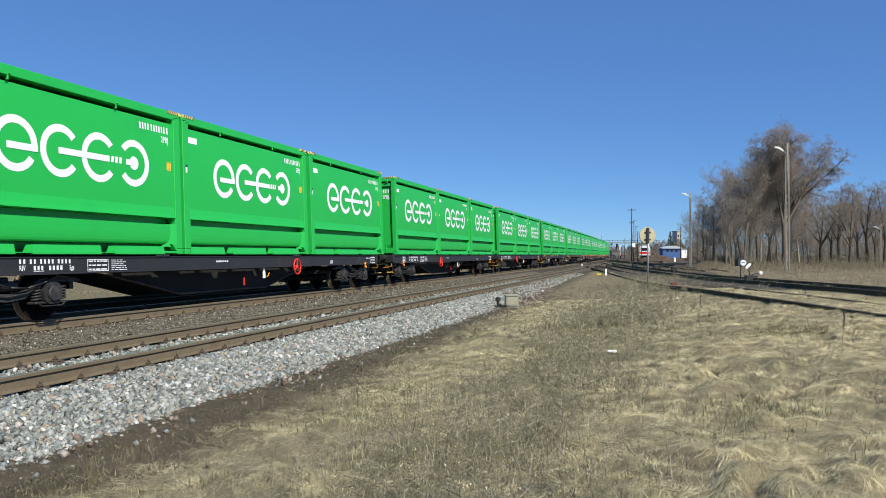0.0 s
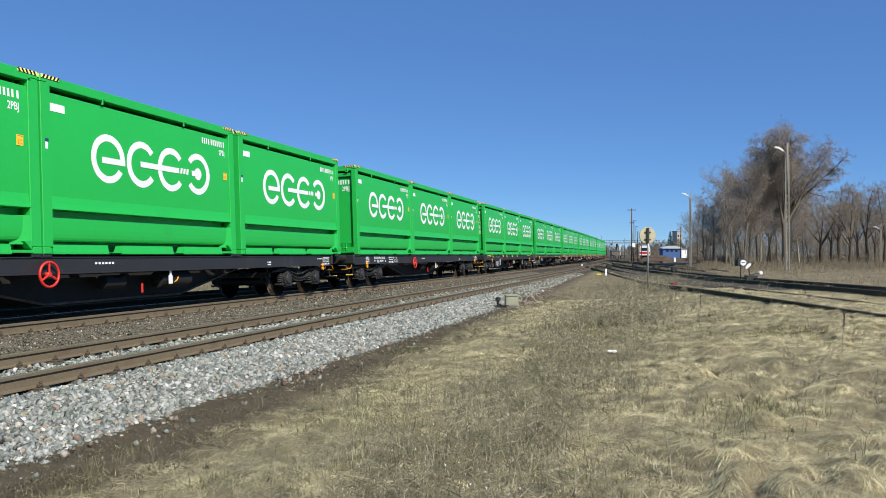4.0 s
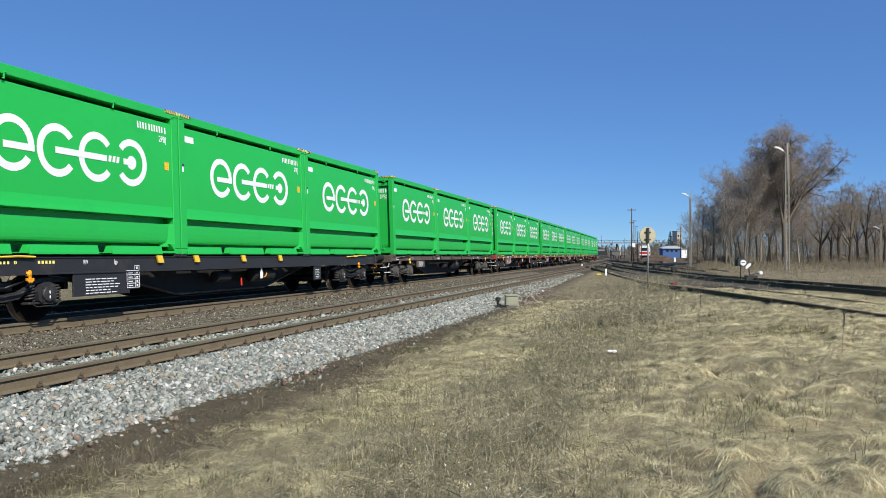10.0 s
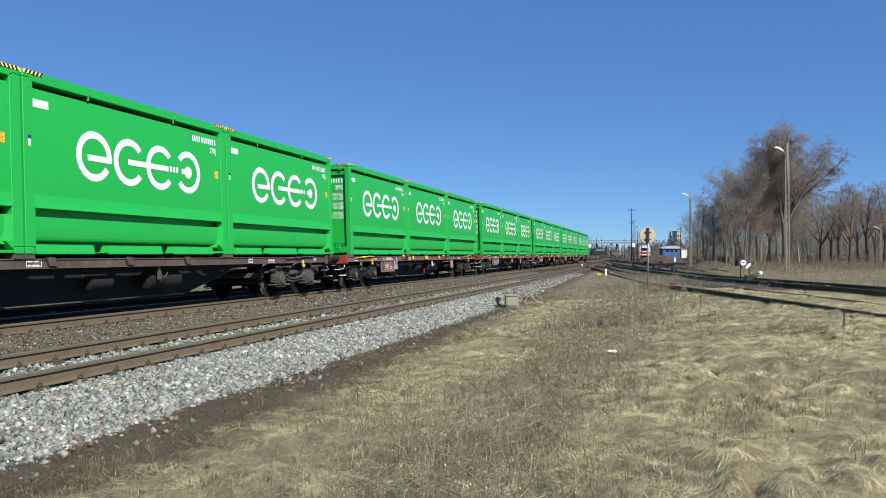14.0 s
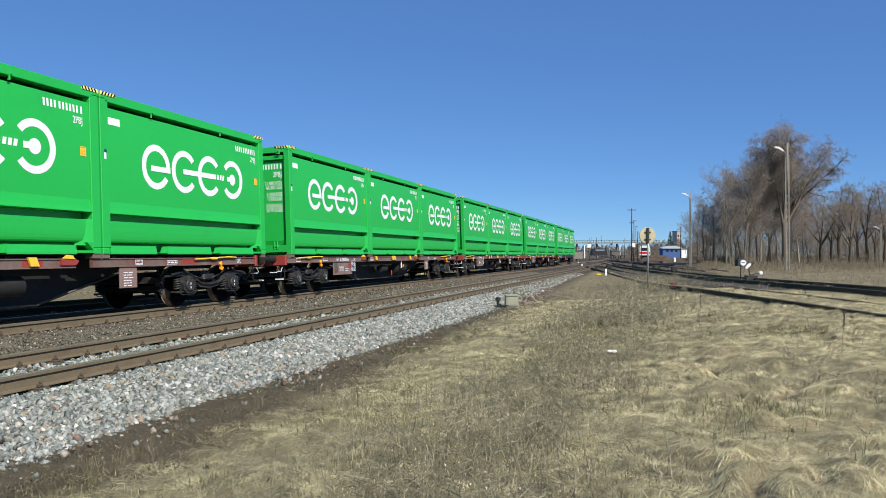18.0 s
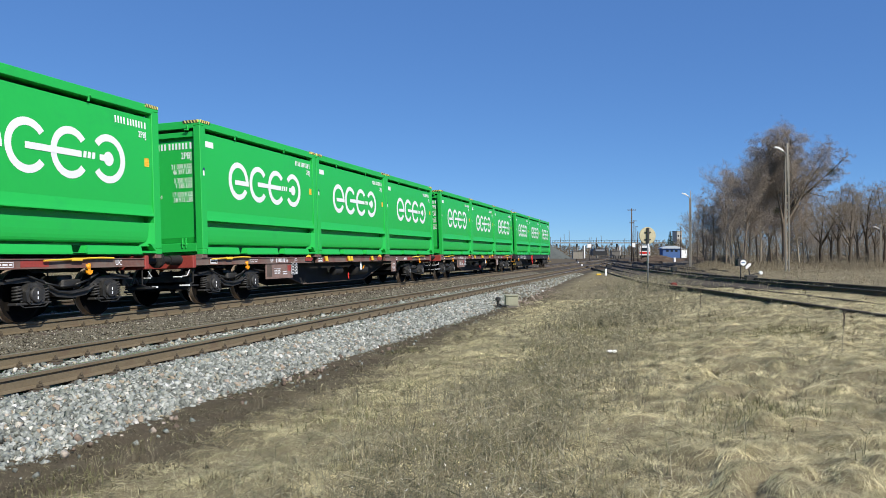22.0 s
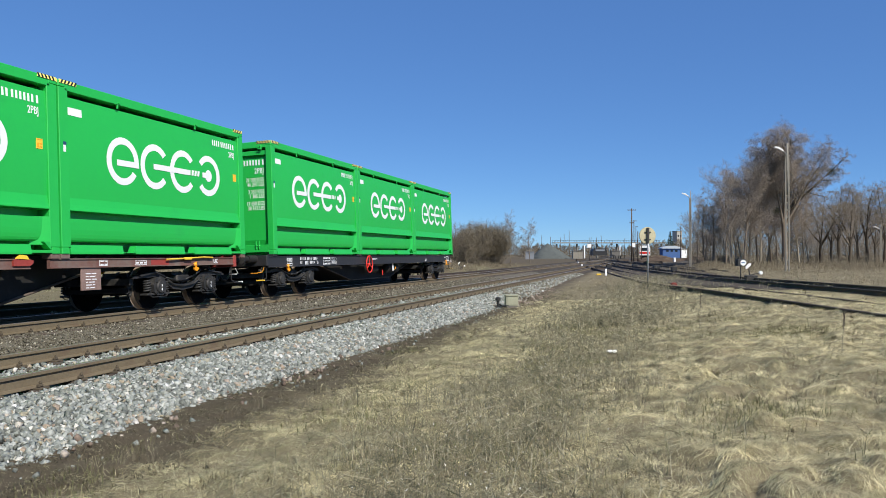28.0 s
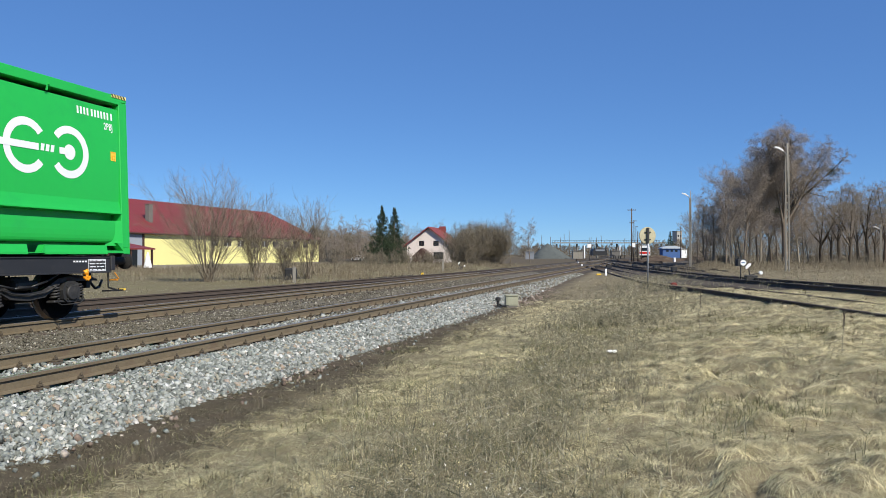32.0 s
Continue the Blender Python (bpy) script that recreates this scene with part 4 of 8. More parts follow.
# ---- containers ----
def decal_words(items):
    """Writing as one flat mesh: (text, size, u, v, align) in a plane, as vertices and faces."""
    verts, faces = [], []
    for text, size, u, v, align in items:
        me = words(text, size, align)
        k = len(verts)
        verts += [(u + p.co.x * 0.74, v + p.co.y) for p in me.vertices]
        faces += [[k + i for i in f.vertices] for f in me.polygons]
        bpy.data.meshes.remove(me)
    return verts, faces


def bars(rects):
    verts, faces = [], []
    for u, v, w, h in rects:
        k = len(verts)
        verts += [(u, v), (u + w, v), (u + w, v + h), (u, v + h)]
        faces.append([k, k + 1, k + 2, k + 3])
    return verts, faces


def lay(bm, shape, put, mi=0):
    verts, faces = shape
    vs = [bm.verts.new(put(u, v)) for u, v in verts]
    for f in faces:
        try:
            bm.faces.new([vs[i] for i in f]).material_index = mi
        except ValueError:
            pass


def arc(cx, cz, r, w, a0, a1, n=36):
    verts, faces = [], []
    for i in range(n + 1):
        a = radians(a0 + (a1 - a0) * i / n)
        for rr in (r, r - w):
            verts.append((cx + rr * math.cos(a), cz + rr * math.sin(a)))
    for i in range(n):
        faces.append([2 * i, 2 * i + 2, 2 * i + 3, 2 * i + 1])
    return verts, faces


def disc(cx, cz, r, n=24):
    return [(cx + r * math.cos(2 * math.pi * i / n), cz + r * math.sin(2 * math.pi * i / n)) for i in range(n)], [list(range(n))]


def serial(u, v, h, rng, right=True):
    """A registration drawn as plain bars: two groups and a check bar, ending at u."""
    w = h * 0.33
    rects, x = [], u
    rects.append((x - w, v, w, h))
    x -= w * 2.3
    for n in (6, 4):
        for i in range(n):
            rects.append((x - w, v, w, h))
            x -= w * 1.85
        x -= w * 0.6
    return bars(rects)


HX, POST = BOX_W / 2, 0.22


def panel(z):
    """Depth of the gently barrelled upper side panel, measured from the post's plane."""
    return -0.016 - 0.028 * ((z - 1.95) / 0.9) ** 2


# outer face, from sill to top rail: depth from the post's plane and height
SIDE = [(0.0, 0.165), (-0.34, 0.171), (-0.34, 0.222), (-0.115, 0.224), (-0.092, 0.25), (-0.078, 0.29), (-0.069, 0.35), (-0.062, 0.44), (-0.058, 0.56), (-0.058, 0.632), (-0.26, 0.637), (-0.26, 0.762), (0.0, 0.77), (0.0, 0.785), (-0.012, 0.82), (-0.026, 0.88), (-0.037, 0.94)]
SIDE += [(panel(1.0 + 0.1 * i), 1.0 + 0.1 * i) for i in range(18)] + [(panel(2.775), 2.775), (-0.26, 2.775)]


def container(full_text, rng):
    """A green open-top bulk container, its near end at y = 0, standing on z = 0."""
    base = empty("container")
    L, H = BOX_L, BOX_H
    # side walls
    for s in (1, -1):
        bm = bmesh.new()
        prof = [(s * (HX + d), z) for d, z in SIDE[1:]] + [(s * (HX - 0.36), 0.171)]
        prism(bm, prof, POST - 0.01, L - POST + 0.01)
        part("side_wall", bm, M["green"], base)
        bm = bmesh.new()
        prism(bm, [(s * (HX - 0.15), L - POST - 0.30), (s * (HX - 0.005), L - POST + 0.005), (s * (HX - 0.15), L - POST + 0.005)], 0.165, 0.640, axis="z")
        part("gusset", bm, M["green"], base)
        bm = bmesh.new()
        box(bm, (s * (HX - 0.08), L / 2, 2.957), (0.16, L - 0.3, 0.172), 0.008)
        part("top_rail", bm, M["green"], base)
        # bottom rail with two fork pockets, cut short of the far foot
        bm = bmesh.new()
        ends = [POST - 0.01, 1.58, 1.94, 3.56, 3.92, L - 0.62]
        for a, b in zip(ends[::2], ends[1::2]):
            prism(bm, [(s * (HX - 0.12), 0.002), (s * HX, 0.002), (s * HX, 0.03), (s * (HX - 0.03), 0.166), (s * (HX - 0.12), 0.166)], a, b)
        for a, b in ((1.58, 1.94), (3.56, 3.92)):
            box(bm, (s * (HX - 0.055), (a + b) / 2, 0.029), (0.10, b - a, 0.014))
            prism(bm, [(b - 0.07, 0.036), (b + 0.005, 0.036), (b + 0.005, 0.165)], s * (HX - 0.15), s * (HX - 0.004), axis="x")
        part("bottom_rail", bm, M["green"], base)
        bm = bmesh.new()
        box(bm, (s * (HX - 0.08), L - 0.40, 0.045), (0.16, 0.46, 0.05), 0.005)
        prism(bm, [(L - 0.36, 0.215), (L - 0.2, 0.215), (L - 0.2, 0.07)], s * (HX - 0.14), s * (HX - 0.004), axis="x")
        part("foot_bracket", bm, M["green"], base)
        for k, y in enumerate((1.52, 4.06)):
            bm = bmesh.new()
            box(bm, (s * (HX - 0.012), y, 2.845), (0.024, 0.03, 0.10), 0.004)
            box(bm, (s * (HX + 0.004), y - 0.03, 2.80), (0.02, 0.05, 0.022), 0.004)
            rod(bm, (s * (HX - 0.02), y + 0.02, 2.905), (s * (HX + 0.03), y + 0.02, 2.905), 0.016, n=8)
            part("cover_hook", bm, M["green"], base)
    # corner posts and castings
    for s in (1, -1):
        for y0, y1 in ((0, POST), (L - POST, L)):
            bm = bmesh.new()
            box(bm, (s * (HX - 0.085), (y0 + y1) / 2, H / 2), (0.17, y1 - y0, H - 0.24), 0.01)
            part("corner_post", bm, M["green"], base)
            for z in (0.059, H - 0.059):
                bm = bmesh.new()
                yy = 0.09 if y0 == 0 else L - 0.09
                box(bm, (s * (HX - 0.08), yy, z), (0.164, 0.182, 0.118), 0.012)
                part("corner_casting", bm, M["green"], base)
    # ends: header, sill, a panel set back, door gear
    for e, y in ((1, 0.0), (-1, L)):
        bm = bmesh.new()
        box(bm, (0, y + e * 0.06, H - 0.085), (BOX_W - 0.33, 0.12, 0.17), 0.008)
        box(bm, (0, y + e * 0.075, H - 0.30), (BOX_W - 0.33, 0.07, 0.12), 0.008)
        part("end_header", bm, M["green"], base)
        bm = bmesh.new()
        box(bm, (0, y + e * 0.05, 0.17), (BOX_W - 0.33, 0.10, 0.20), 0.008)
        part("end_sill", bm, M["green"], base)
        bm = bmesh.new()
        prism(bm, [(y + e * 0.13, 0.27), (y + e * 0.085, 0.40), (y + e * 0.085, 2.50), (y + e * 0.14, 2.72), (y + e * 0.17, 2.72), (y + e * 0.17, 0.27)], -(HX - 0.20), HX - 0.20, axis="x")
        part("end_panel", bm, M["green"], base)
        for x in (-0.80, 0.80):
            bm = bmesh.new()
            for dx in (-0.045, 0.045):
                box(bm, (x + dx, y + e * 0.0, 0.27), (0.025, 0.05, 0.22), 0.006)
            rod(bm, (x - 0.08, y - e * 0.005, 0.24), (x + 0.08, y - e * 0.005, 0.24), 0.018, n=8)
            part("hinge", bm, M["green"], base)
        for x in (-0.98, 0.98):
            bm = bmesh.new()
            box(bm, (x, y - e * 0.012, H - 0.16), (0.03, 0.05, 0.13), 0.006)
            box(bm, (x - 0.04, y - e * 0.02, H - 0.20), (0.10, 0.03, 0.03), 0.006)
            part("latch", bm, M["green"], base)
    bm = bmesh.new()
    box(bm, (0, L / 2, 0.115), (BOX_W - 0.74, L - 0.4, 0.21))
    part("floor_plate", bm, M["green"], base)
    bm = bmesh.new()
    box(bm, (0, L / 2, H - 0.10), (BOX_W - 0.30, L - 0.24, 0.03))
    lid = part("lid", bm, M["green"], base)
    for i in range(7):
        bm = bmesh.new()
        box(bm, (0, 0.6 + i * 0.81, H - 0.06), (BOX_W - 0.3, 0.06, 0.05))
        part("lid_rib", bm, M["green"], lid)
    # hazard plates on the top corners
    for s in (1, -1):
        for y0, d in ((0.0, 1), (L, -1)):
            for face in ("side", "end"):
                bm = bmesh.new()
                if face == "side":
                    def put(u, v, s=s, y0=y0, d=d): return (s * (HX + 0.012), y0 + d * (0.02 + u), H - 0.055 + v)
                    box(bm, (s * (HX + 0.004), y0 + d * 0.22, H - 0.022), (0.012, 0.40, 0.065))
                else:
                    def put(u, v, s=s, y0=y0, d=d): return (s * (HX - 0.02 - u), y0 - d * 0.012, H - 0.055 + v)
                    box(bm, (s * (HX - 0.22), y0 - d * 0.004, H - 0.022), (0.40, 0.012, 0.065))
                for i in range(5):
                    a = 0.02 + i * 0.08
                    lay(bm, ([(a, 0), (a + 0.04, 0), (a + 0.075, 0.065), (a + 0.035, 0.065)], [[0, 1, 2, 3]]), put, 1)
                part("hazard_plate", bm, [M["hazard"], M["black"]], base, "yellow and black striped plate")
    # markings on both sides
    for s in (1, -1):
        def put(u, v, s=s): return (s * (HX + panel(v) + 0.004), u - 0.055 if s > 0 else L - u + 0.055, v)
        bm = bmesh.new()
        zc, r, w = 1.80, 0.462, 0.135
        def proud(u, v, s=s): return (s * (HX + panel(v) + 0.008), u - 0.055 if s > 0 else L - u + 0.055, v)
        for shape, at in ((arc(1.70, zc, r, w, -32, -371), put), (bars([(1.52, zc - 0.095, 0.645, 0.115)]), proud),
                          (arc(2.675, zc, r, w, 38, 322), put), (arc(3.635, zc, r, w, 38, 322), put), (bars([(2.62, zc - 0.055, 1.28, 0.115)]), proud),
                          (arc(4.605, zc, r, w, -142, 142), put), (disc(4.605, zc, 0.135), put), (bars([(4.36, zc - 0.055, 0.2, 0.115)]), proud)):
            lay(bm, shape, at)
        lay(bm, ([(a + d, zc - 0.05 + e) for a in (3.94, 4.05, 4.16) for d, e in ((0, 0), (0.075, 0), (0.095, 0.12), (0.02, 0.12))], [[0, 1, 2, 3], [4, 5, 6, 7], [8, 9, 10, 11]]), put)
        part("emblem", bm, M["white"], base, "white emblem of open rings joined by a bar")
        bm = bmesh.new()
        lay(bm, serial(5.73, 2.535, 0.135, rng), put)
        tagged(part("registration", bm, M["white"], base, "white registration bars"), kind="stuff")
        bm = bmesh.new()
        lay(bm, decal_words([("2PBJ", 0.18, 5.73, 2.345, "RIGHT")]), put)
        tagged(part("type_code", bm, M["white"], base, "white type code"), kind="stuff")
        bm = bmesh.new()
        lay(bm, bars([(0.26, 2.46, 0.37, 0.14)]), put)
        part("blank_label", bm, M["white"], base, "blank white label")
        bm = bmesh.new()
        def put2(u, v, s=s): return (s * (HX + panel(v) + 0.005), u if s > 0 else L - u, v)
        lay(bm, bars([(5.59, 1.77, 0.145, 0.175)]), put2, 0)
        def put3(u, v, s=s): return (s * (HX + panel(v) + 0.009), u if s > 0 else L - u, v)
        lay(bm, bars([(5.62, 1.80, 0.025, 0.07), (5.67, 1.80, 0.04, 0.02), (5.67, 1.85, 0.04, 0.02), (5.61, 1.925, 0.11, 0.012)]), put3, 1)
        part("sticker", bm, [M["yellow"], M["orange"]], base, "yellow warning sticker")
        bm = bmesh.new()
        def put4(u, v, s=s): return (s * (HX + 0.003), u if s > 0 else L - u, v)
        lay(bm, bars([(0.085, 1.79, 0.06, 0.12)]), put4)
        lay(bm, bars([(0.085, 1.91, 0.075, 0.06)]), put4, 1)
        part("tag", bm, [M["white"], M["blue_film"]], base, "small white tag with a dark blue head")
    for e, y in ((1, 0.0), (-1, L)):
        def pute(u, v, e=e, y=y): return (e * u, y + e * 0.081, v)
        bm = bmesh.new()
        lay(bm, serial(1.0, 2.42, 0.145, rng), pute)
        tagged(part("registration", bm, M["white"], base, "white registration bars"), kind="stuff")
        bm = bmesh.new()
        items = [("2PBJ", 0.21, 1.0, 2.20, "RIGHT")]
        if full_text:
            for z, left, a, b in ((1.98, "MGW", "21 000 KGS", "46 297 LBS"), (1.66, "Tare", "3 350 KGS", "7 385 LBS"), (1.34, "Payload", "17 650 KGS", "38 912 LBS")):
                items += [(left, 0.14, -0.12, z - 0.03, "LEFT"), (a, 0.15, 1.0, z, "RIGHT"), (b, 0.15, 1.0, z - 0.125, "RIGHT")]
        lay(bm, decal_words(items), pute)
        tagged(part("end_marking", bm, M["white"], base, "white stencilled weights"), kind="stuff")
    return tagged(base, "bright green steel bulk container with white ring emblem", "container", "containers on the train")


# ---- wagons ----
def wheelset_mesh():
    bm = bmesh.new()
    for s in (1, -1):
        lathe(bm, [(s * 0.69, 0.16), (s * 0.69, 0.40), (s * 0.68, 0.475), (s * 0.705, 0.485), (s * 0.715, 0.462), (s * 0.815, 0.456), (s * 0.82, 0.40), (s * 0.79, 0.36), (s * 0.76, 0.18), (s * 0.80, 0.12), (s * 0.80, 0.09)], "x", 28)
        for f in bm.faces:
            c = f.calc_center_median()
            if math.hypot(c.y, c.z) > 0.445 and abs(c.x) > 0.70:
                f.material_index = 1
    rod(bm, (-1.0, 0, 0), (1.0, 0, 0), 0.08, n=14)
    me = bpy.data.meshes.new("wheelset")
    bm.to_mesh(me)
    bm.free()
    me.materials.append(M["wheel"])
    me.materials.append(M["tread"])
    return me


WHEELSET = wheelset_mesh()
AXLES, PIVOT, WHEEL_R = 0.9, 7.2, 0.46


def coil(turns, r, wire, h, n=9):
    """A helical spring standing on z = 0."""
    bm = bmesh.new()
    rings = []
    for i in range(turns * n + 1):
        a = 2 * math.pi * i / n
        c = Vector((r * math.cos(a), r * math.sin(a), wire + (h - 2 * wire) * i / (turns * n)))
        out = Vector((math.cos(a), math.sin(a), 0))
        rings.append([bm.verts.new(c + out * wire * math.cos(b) + Vector((0, 0, wire * math.sin(b)))) for b in (0, 1.257, 2.513, 3.77, 5.027)])
    for ra, rb in zip(rings, rings[1:]):
        for k in range(5):
            bm.faces.new((ra[k], rb[k], rb[(k + 1) % 5], ra[(k + 1) % 5])).smooth = True
    bm.faces.new(rings[0])
    bm.faces.new(rings[-1][::-1])
    bmesh.ops.recalc_face_normals(bm, faces=bm.faces[:])
    return bm


def bogie(parent, y, steel, marks):
    """A two-axle freight bogie: dropped side frames, bolster, axle boxes with coil springs, brake gear."""
    bm = bmesh.new()
    top = [(-1.66, 0.66), (-1.62, 0.70), (-1.30, 0.735), (-0.95, 0.755), (-0.68, 0.73), (-0.50, 0.62), (-0.32, 0.53), (0, 0.50)]
    low = [(0, 0.37), (-0.36, 0.41), (-0.55, 0.52), (-0.72, 0.645), (-0.95, 0.68), (-1.30, 0.665)]
    prof = top + [(-a, b) for a, b in top[-2::-1]] + [(-a, b) for a, b in low[:0:-1]] + low
    for s in (1, -1):
        prism(bm, prof, s * 0.93, s * 1.05, axis="x")
        for z0, z1 in ((0.70, 0.735),):
            prism(bm, [(-1.45, z0), (-0.95, z1 + 0.03), (-0.95, z1 + 0.055), (-1.5, z0 + 0.03)], s * 0.90, s * 1.10, axis="x")
            prism(bm, [(1.45, z0), (0.95, z1 + 0.03), (0.95, z1 + 0.055), (1.5, z0 + 0.03)], s * 0.90, s * 1.10, axis="x")
        box(bm, (s * 0.98, 0, 0.63), (0.18, 0.46, 0.16), 0.03)
        pipe(bm, [(s * 1.08, -0.66, 0.62), (s * 1.09, -0.36, 0.50), (s * 1.09, 0, 0.46), (s * 1.09, 0.36, 0.50), (s * 1.08, 0.66, 0.62)], 0.016)
    box(bm, (0, 0, 0.66), (1.86, 0.36, 0.24), 0.03)
    for e in (1, -1):
        box(bm, (0, e * 1.55, 0.60), (1.86, 0.10, 0.14), 0.01)
    frame_ob = part("bogie", bm, steel, parent, "oily dark two-axle bogie")
    frame_ob.matrix_basis = Matrix.Translation((0, y, 0))
    # brake beams, levers and pull rods between the wheels
    bm = bmesh.new()
    for e in (1, -1):
        box(bm, (0, e * 0.36, 0.40), (1.62, 0.09, 0.12), 0.015)
        box(bm, (0, e * 1.44, 0.42), (1.62, 0.09, 0.12), 0.015)
        for xx in (-0.35, 0.30):
            box(bm, (xx, e * 0.36, 0.47), (0.05, 0.11, 0.50), 0.01, Matrix.Rotation(radians(e * 12), 3, "X"))
    for xx in (-0.35, 0.30):
        rod(bm, (xx, -1.4, 0.33), (xx, 1.4, 0.33), 0.022, n=6)
    box(bm, (0, 0, 0.44), (0.9, 0.30, 0.26), 0.02)
    part("brake_rigging", bm, M["bogie"], frame_ob)
    bm = coil(5, 0.072, 0.019, 0.285)
    spring_me = bpy.data.meshes.new("spring")
    bm.to_mesh(spring_me)
    bm.free()
    spring_me.materials.append(steel)
    for s in (1, -1):
        for a in (AXLES, -AXLES):
            bm = bmesh.new()
            prism(bm, [(a - 0.19, 0.37), (a - 0.21, 0.52), (a - 0.15, 0.64), (a - 0.06, 0.675), (a + 0.06, 0.675), (a + 0.15, 0.64), (a + 0.21, 0.52), (a + 0.19, 0.37), (a + 0.10, 0.30), (a - 0.10, 0.30)], s * 0.90, s * 1.13, axis="x")
            rod(bm, (s * 1.12, a, 0.47), (s * 1.175, a, 0.47), 0.145, 0.12, n=18)
            for q in range(4):
                b = radians(45 + 90 * q)
                rod(bm, (s * 1.12, a + 0.155 * math.cos(b), 0.47 + 0.155 * math.sin(b)), (s * 1.15, a + 0.155 * math.cos(b), 0.47 + 0.155 * math.sin(b)), 0.02, n=6)
            box(bm, (s * 1.00, a, 0.325), (0.20, 0.74, 0.045), 0.012)
            pipe(bm, [(s * 1.09, a - 0.34, 0.34), (s * 1.10, a - 0.22, 0.265), (s * 1.10, a + 0.22, 0.265), (s * 1.09, a + 0.34, 0.34)], 0.011)
            if marks:
                for zz in (0.42, 0.50):
                    box(bm, (s * 1.178, a, zz), (0.006, 0.02, 0.05), mi=1)
            part("axle_box", bm, [steel, M["white"]], frame_ob)
            for k in (-1, 1):
                share("spring", spring_me, frame_ob, Matrix.Translation((s * 1.02, a + k * 0.285, 0.345)))
            bm = bmesh.new()
            k = 1 if a > 0 else -1
            box(bm, (s * 0.76, a + k * 0.50, 0.46), (0.09, 0.06, 0.32), 0.02)
            box(bm, (s * 0.76, a + k * 0.56, 0.56), (0.05, 0.05, 0.42), 0.01)
            part("brake_block", bm, steel, frame_ob)
        # flexible air hose hung along the frame
        bm = bmesh.new()
        pipe(bm, [(s * 1.10, -1.05, 0.80), (s * 1.12, -0.70, 0.66), (s * 1.12, -0.35, 0.585), (s * 1.12, 0.0, 0.60), (s * 1.12, 0.35, 0.69), (s * 1.10, 0.62, 0.80)], 0.02, 7)
        part("air_hose", bm, M["black"], frame_ob, "sagging black rubber air hose")
    for a in (AXLES, -AXLES):
        share("wheelset", WHEELSET, frame_ob, Matrix.Translation((0, a, WHEEL_R)))
    return frame_ob


def panel_bars(base, put, u, v, w, h, rows, framed=False):
    """A lettering panel too small to read: rows of short bars, in a thin frame on some."""
    bm = bmesh.new()
    r = random.Random(int(u * 100) + rows)
    hh = h / rows
    rects = []
    for i in range(rows):
        x, end = u + (0.03 if framed else 0), u + w * (0.96 if framed else r.uniform(0.7, 1.0))
        while x < end - 0.04:
            n = min(r.uniform(0.05, 0.16), end - x)
            rects.append((x, v + (i + 0.32) * hh, n, hh * 0.34))
            x += n + 0.025
    if framed:
        t = 0.012
        rects += [(u, v, w, t), (u, v + h - t, w, t), (u, v + t, t, h - 2 * t), (u + w - t, v + t, t, h - 2 * t)]
    lay(bm, bars(rects), put)
    return tagged(part("lettering", bm, M["white"], base, "small white stencilled lettering"), kind="stuff")


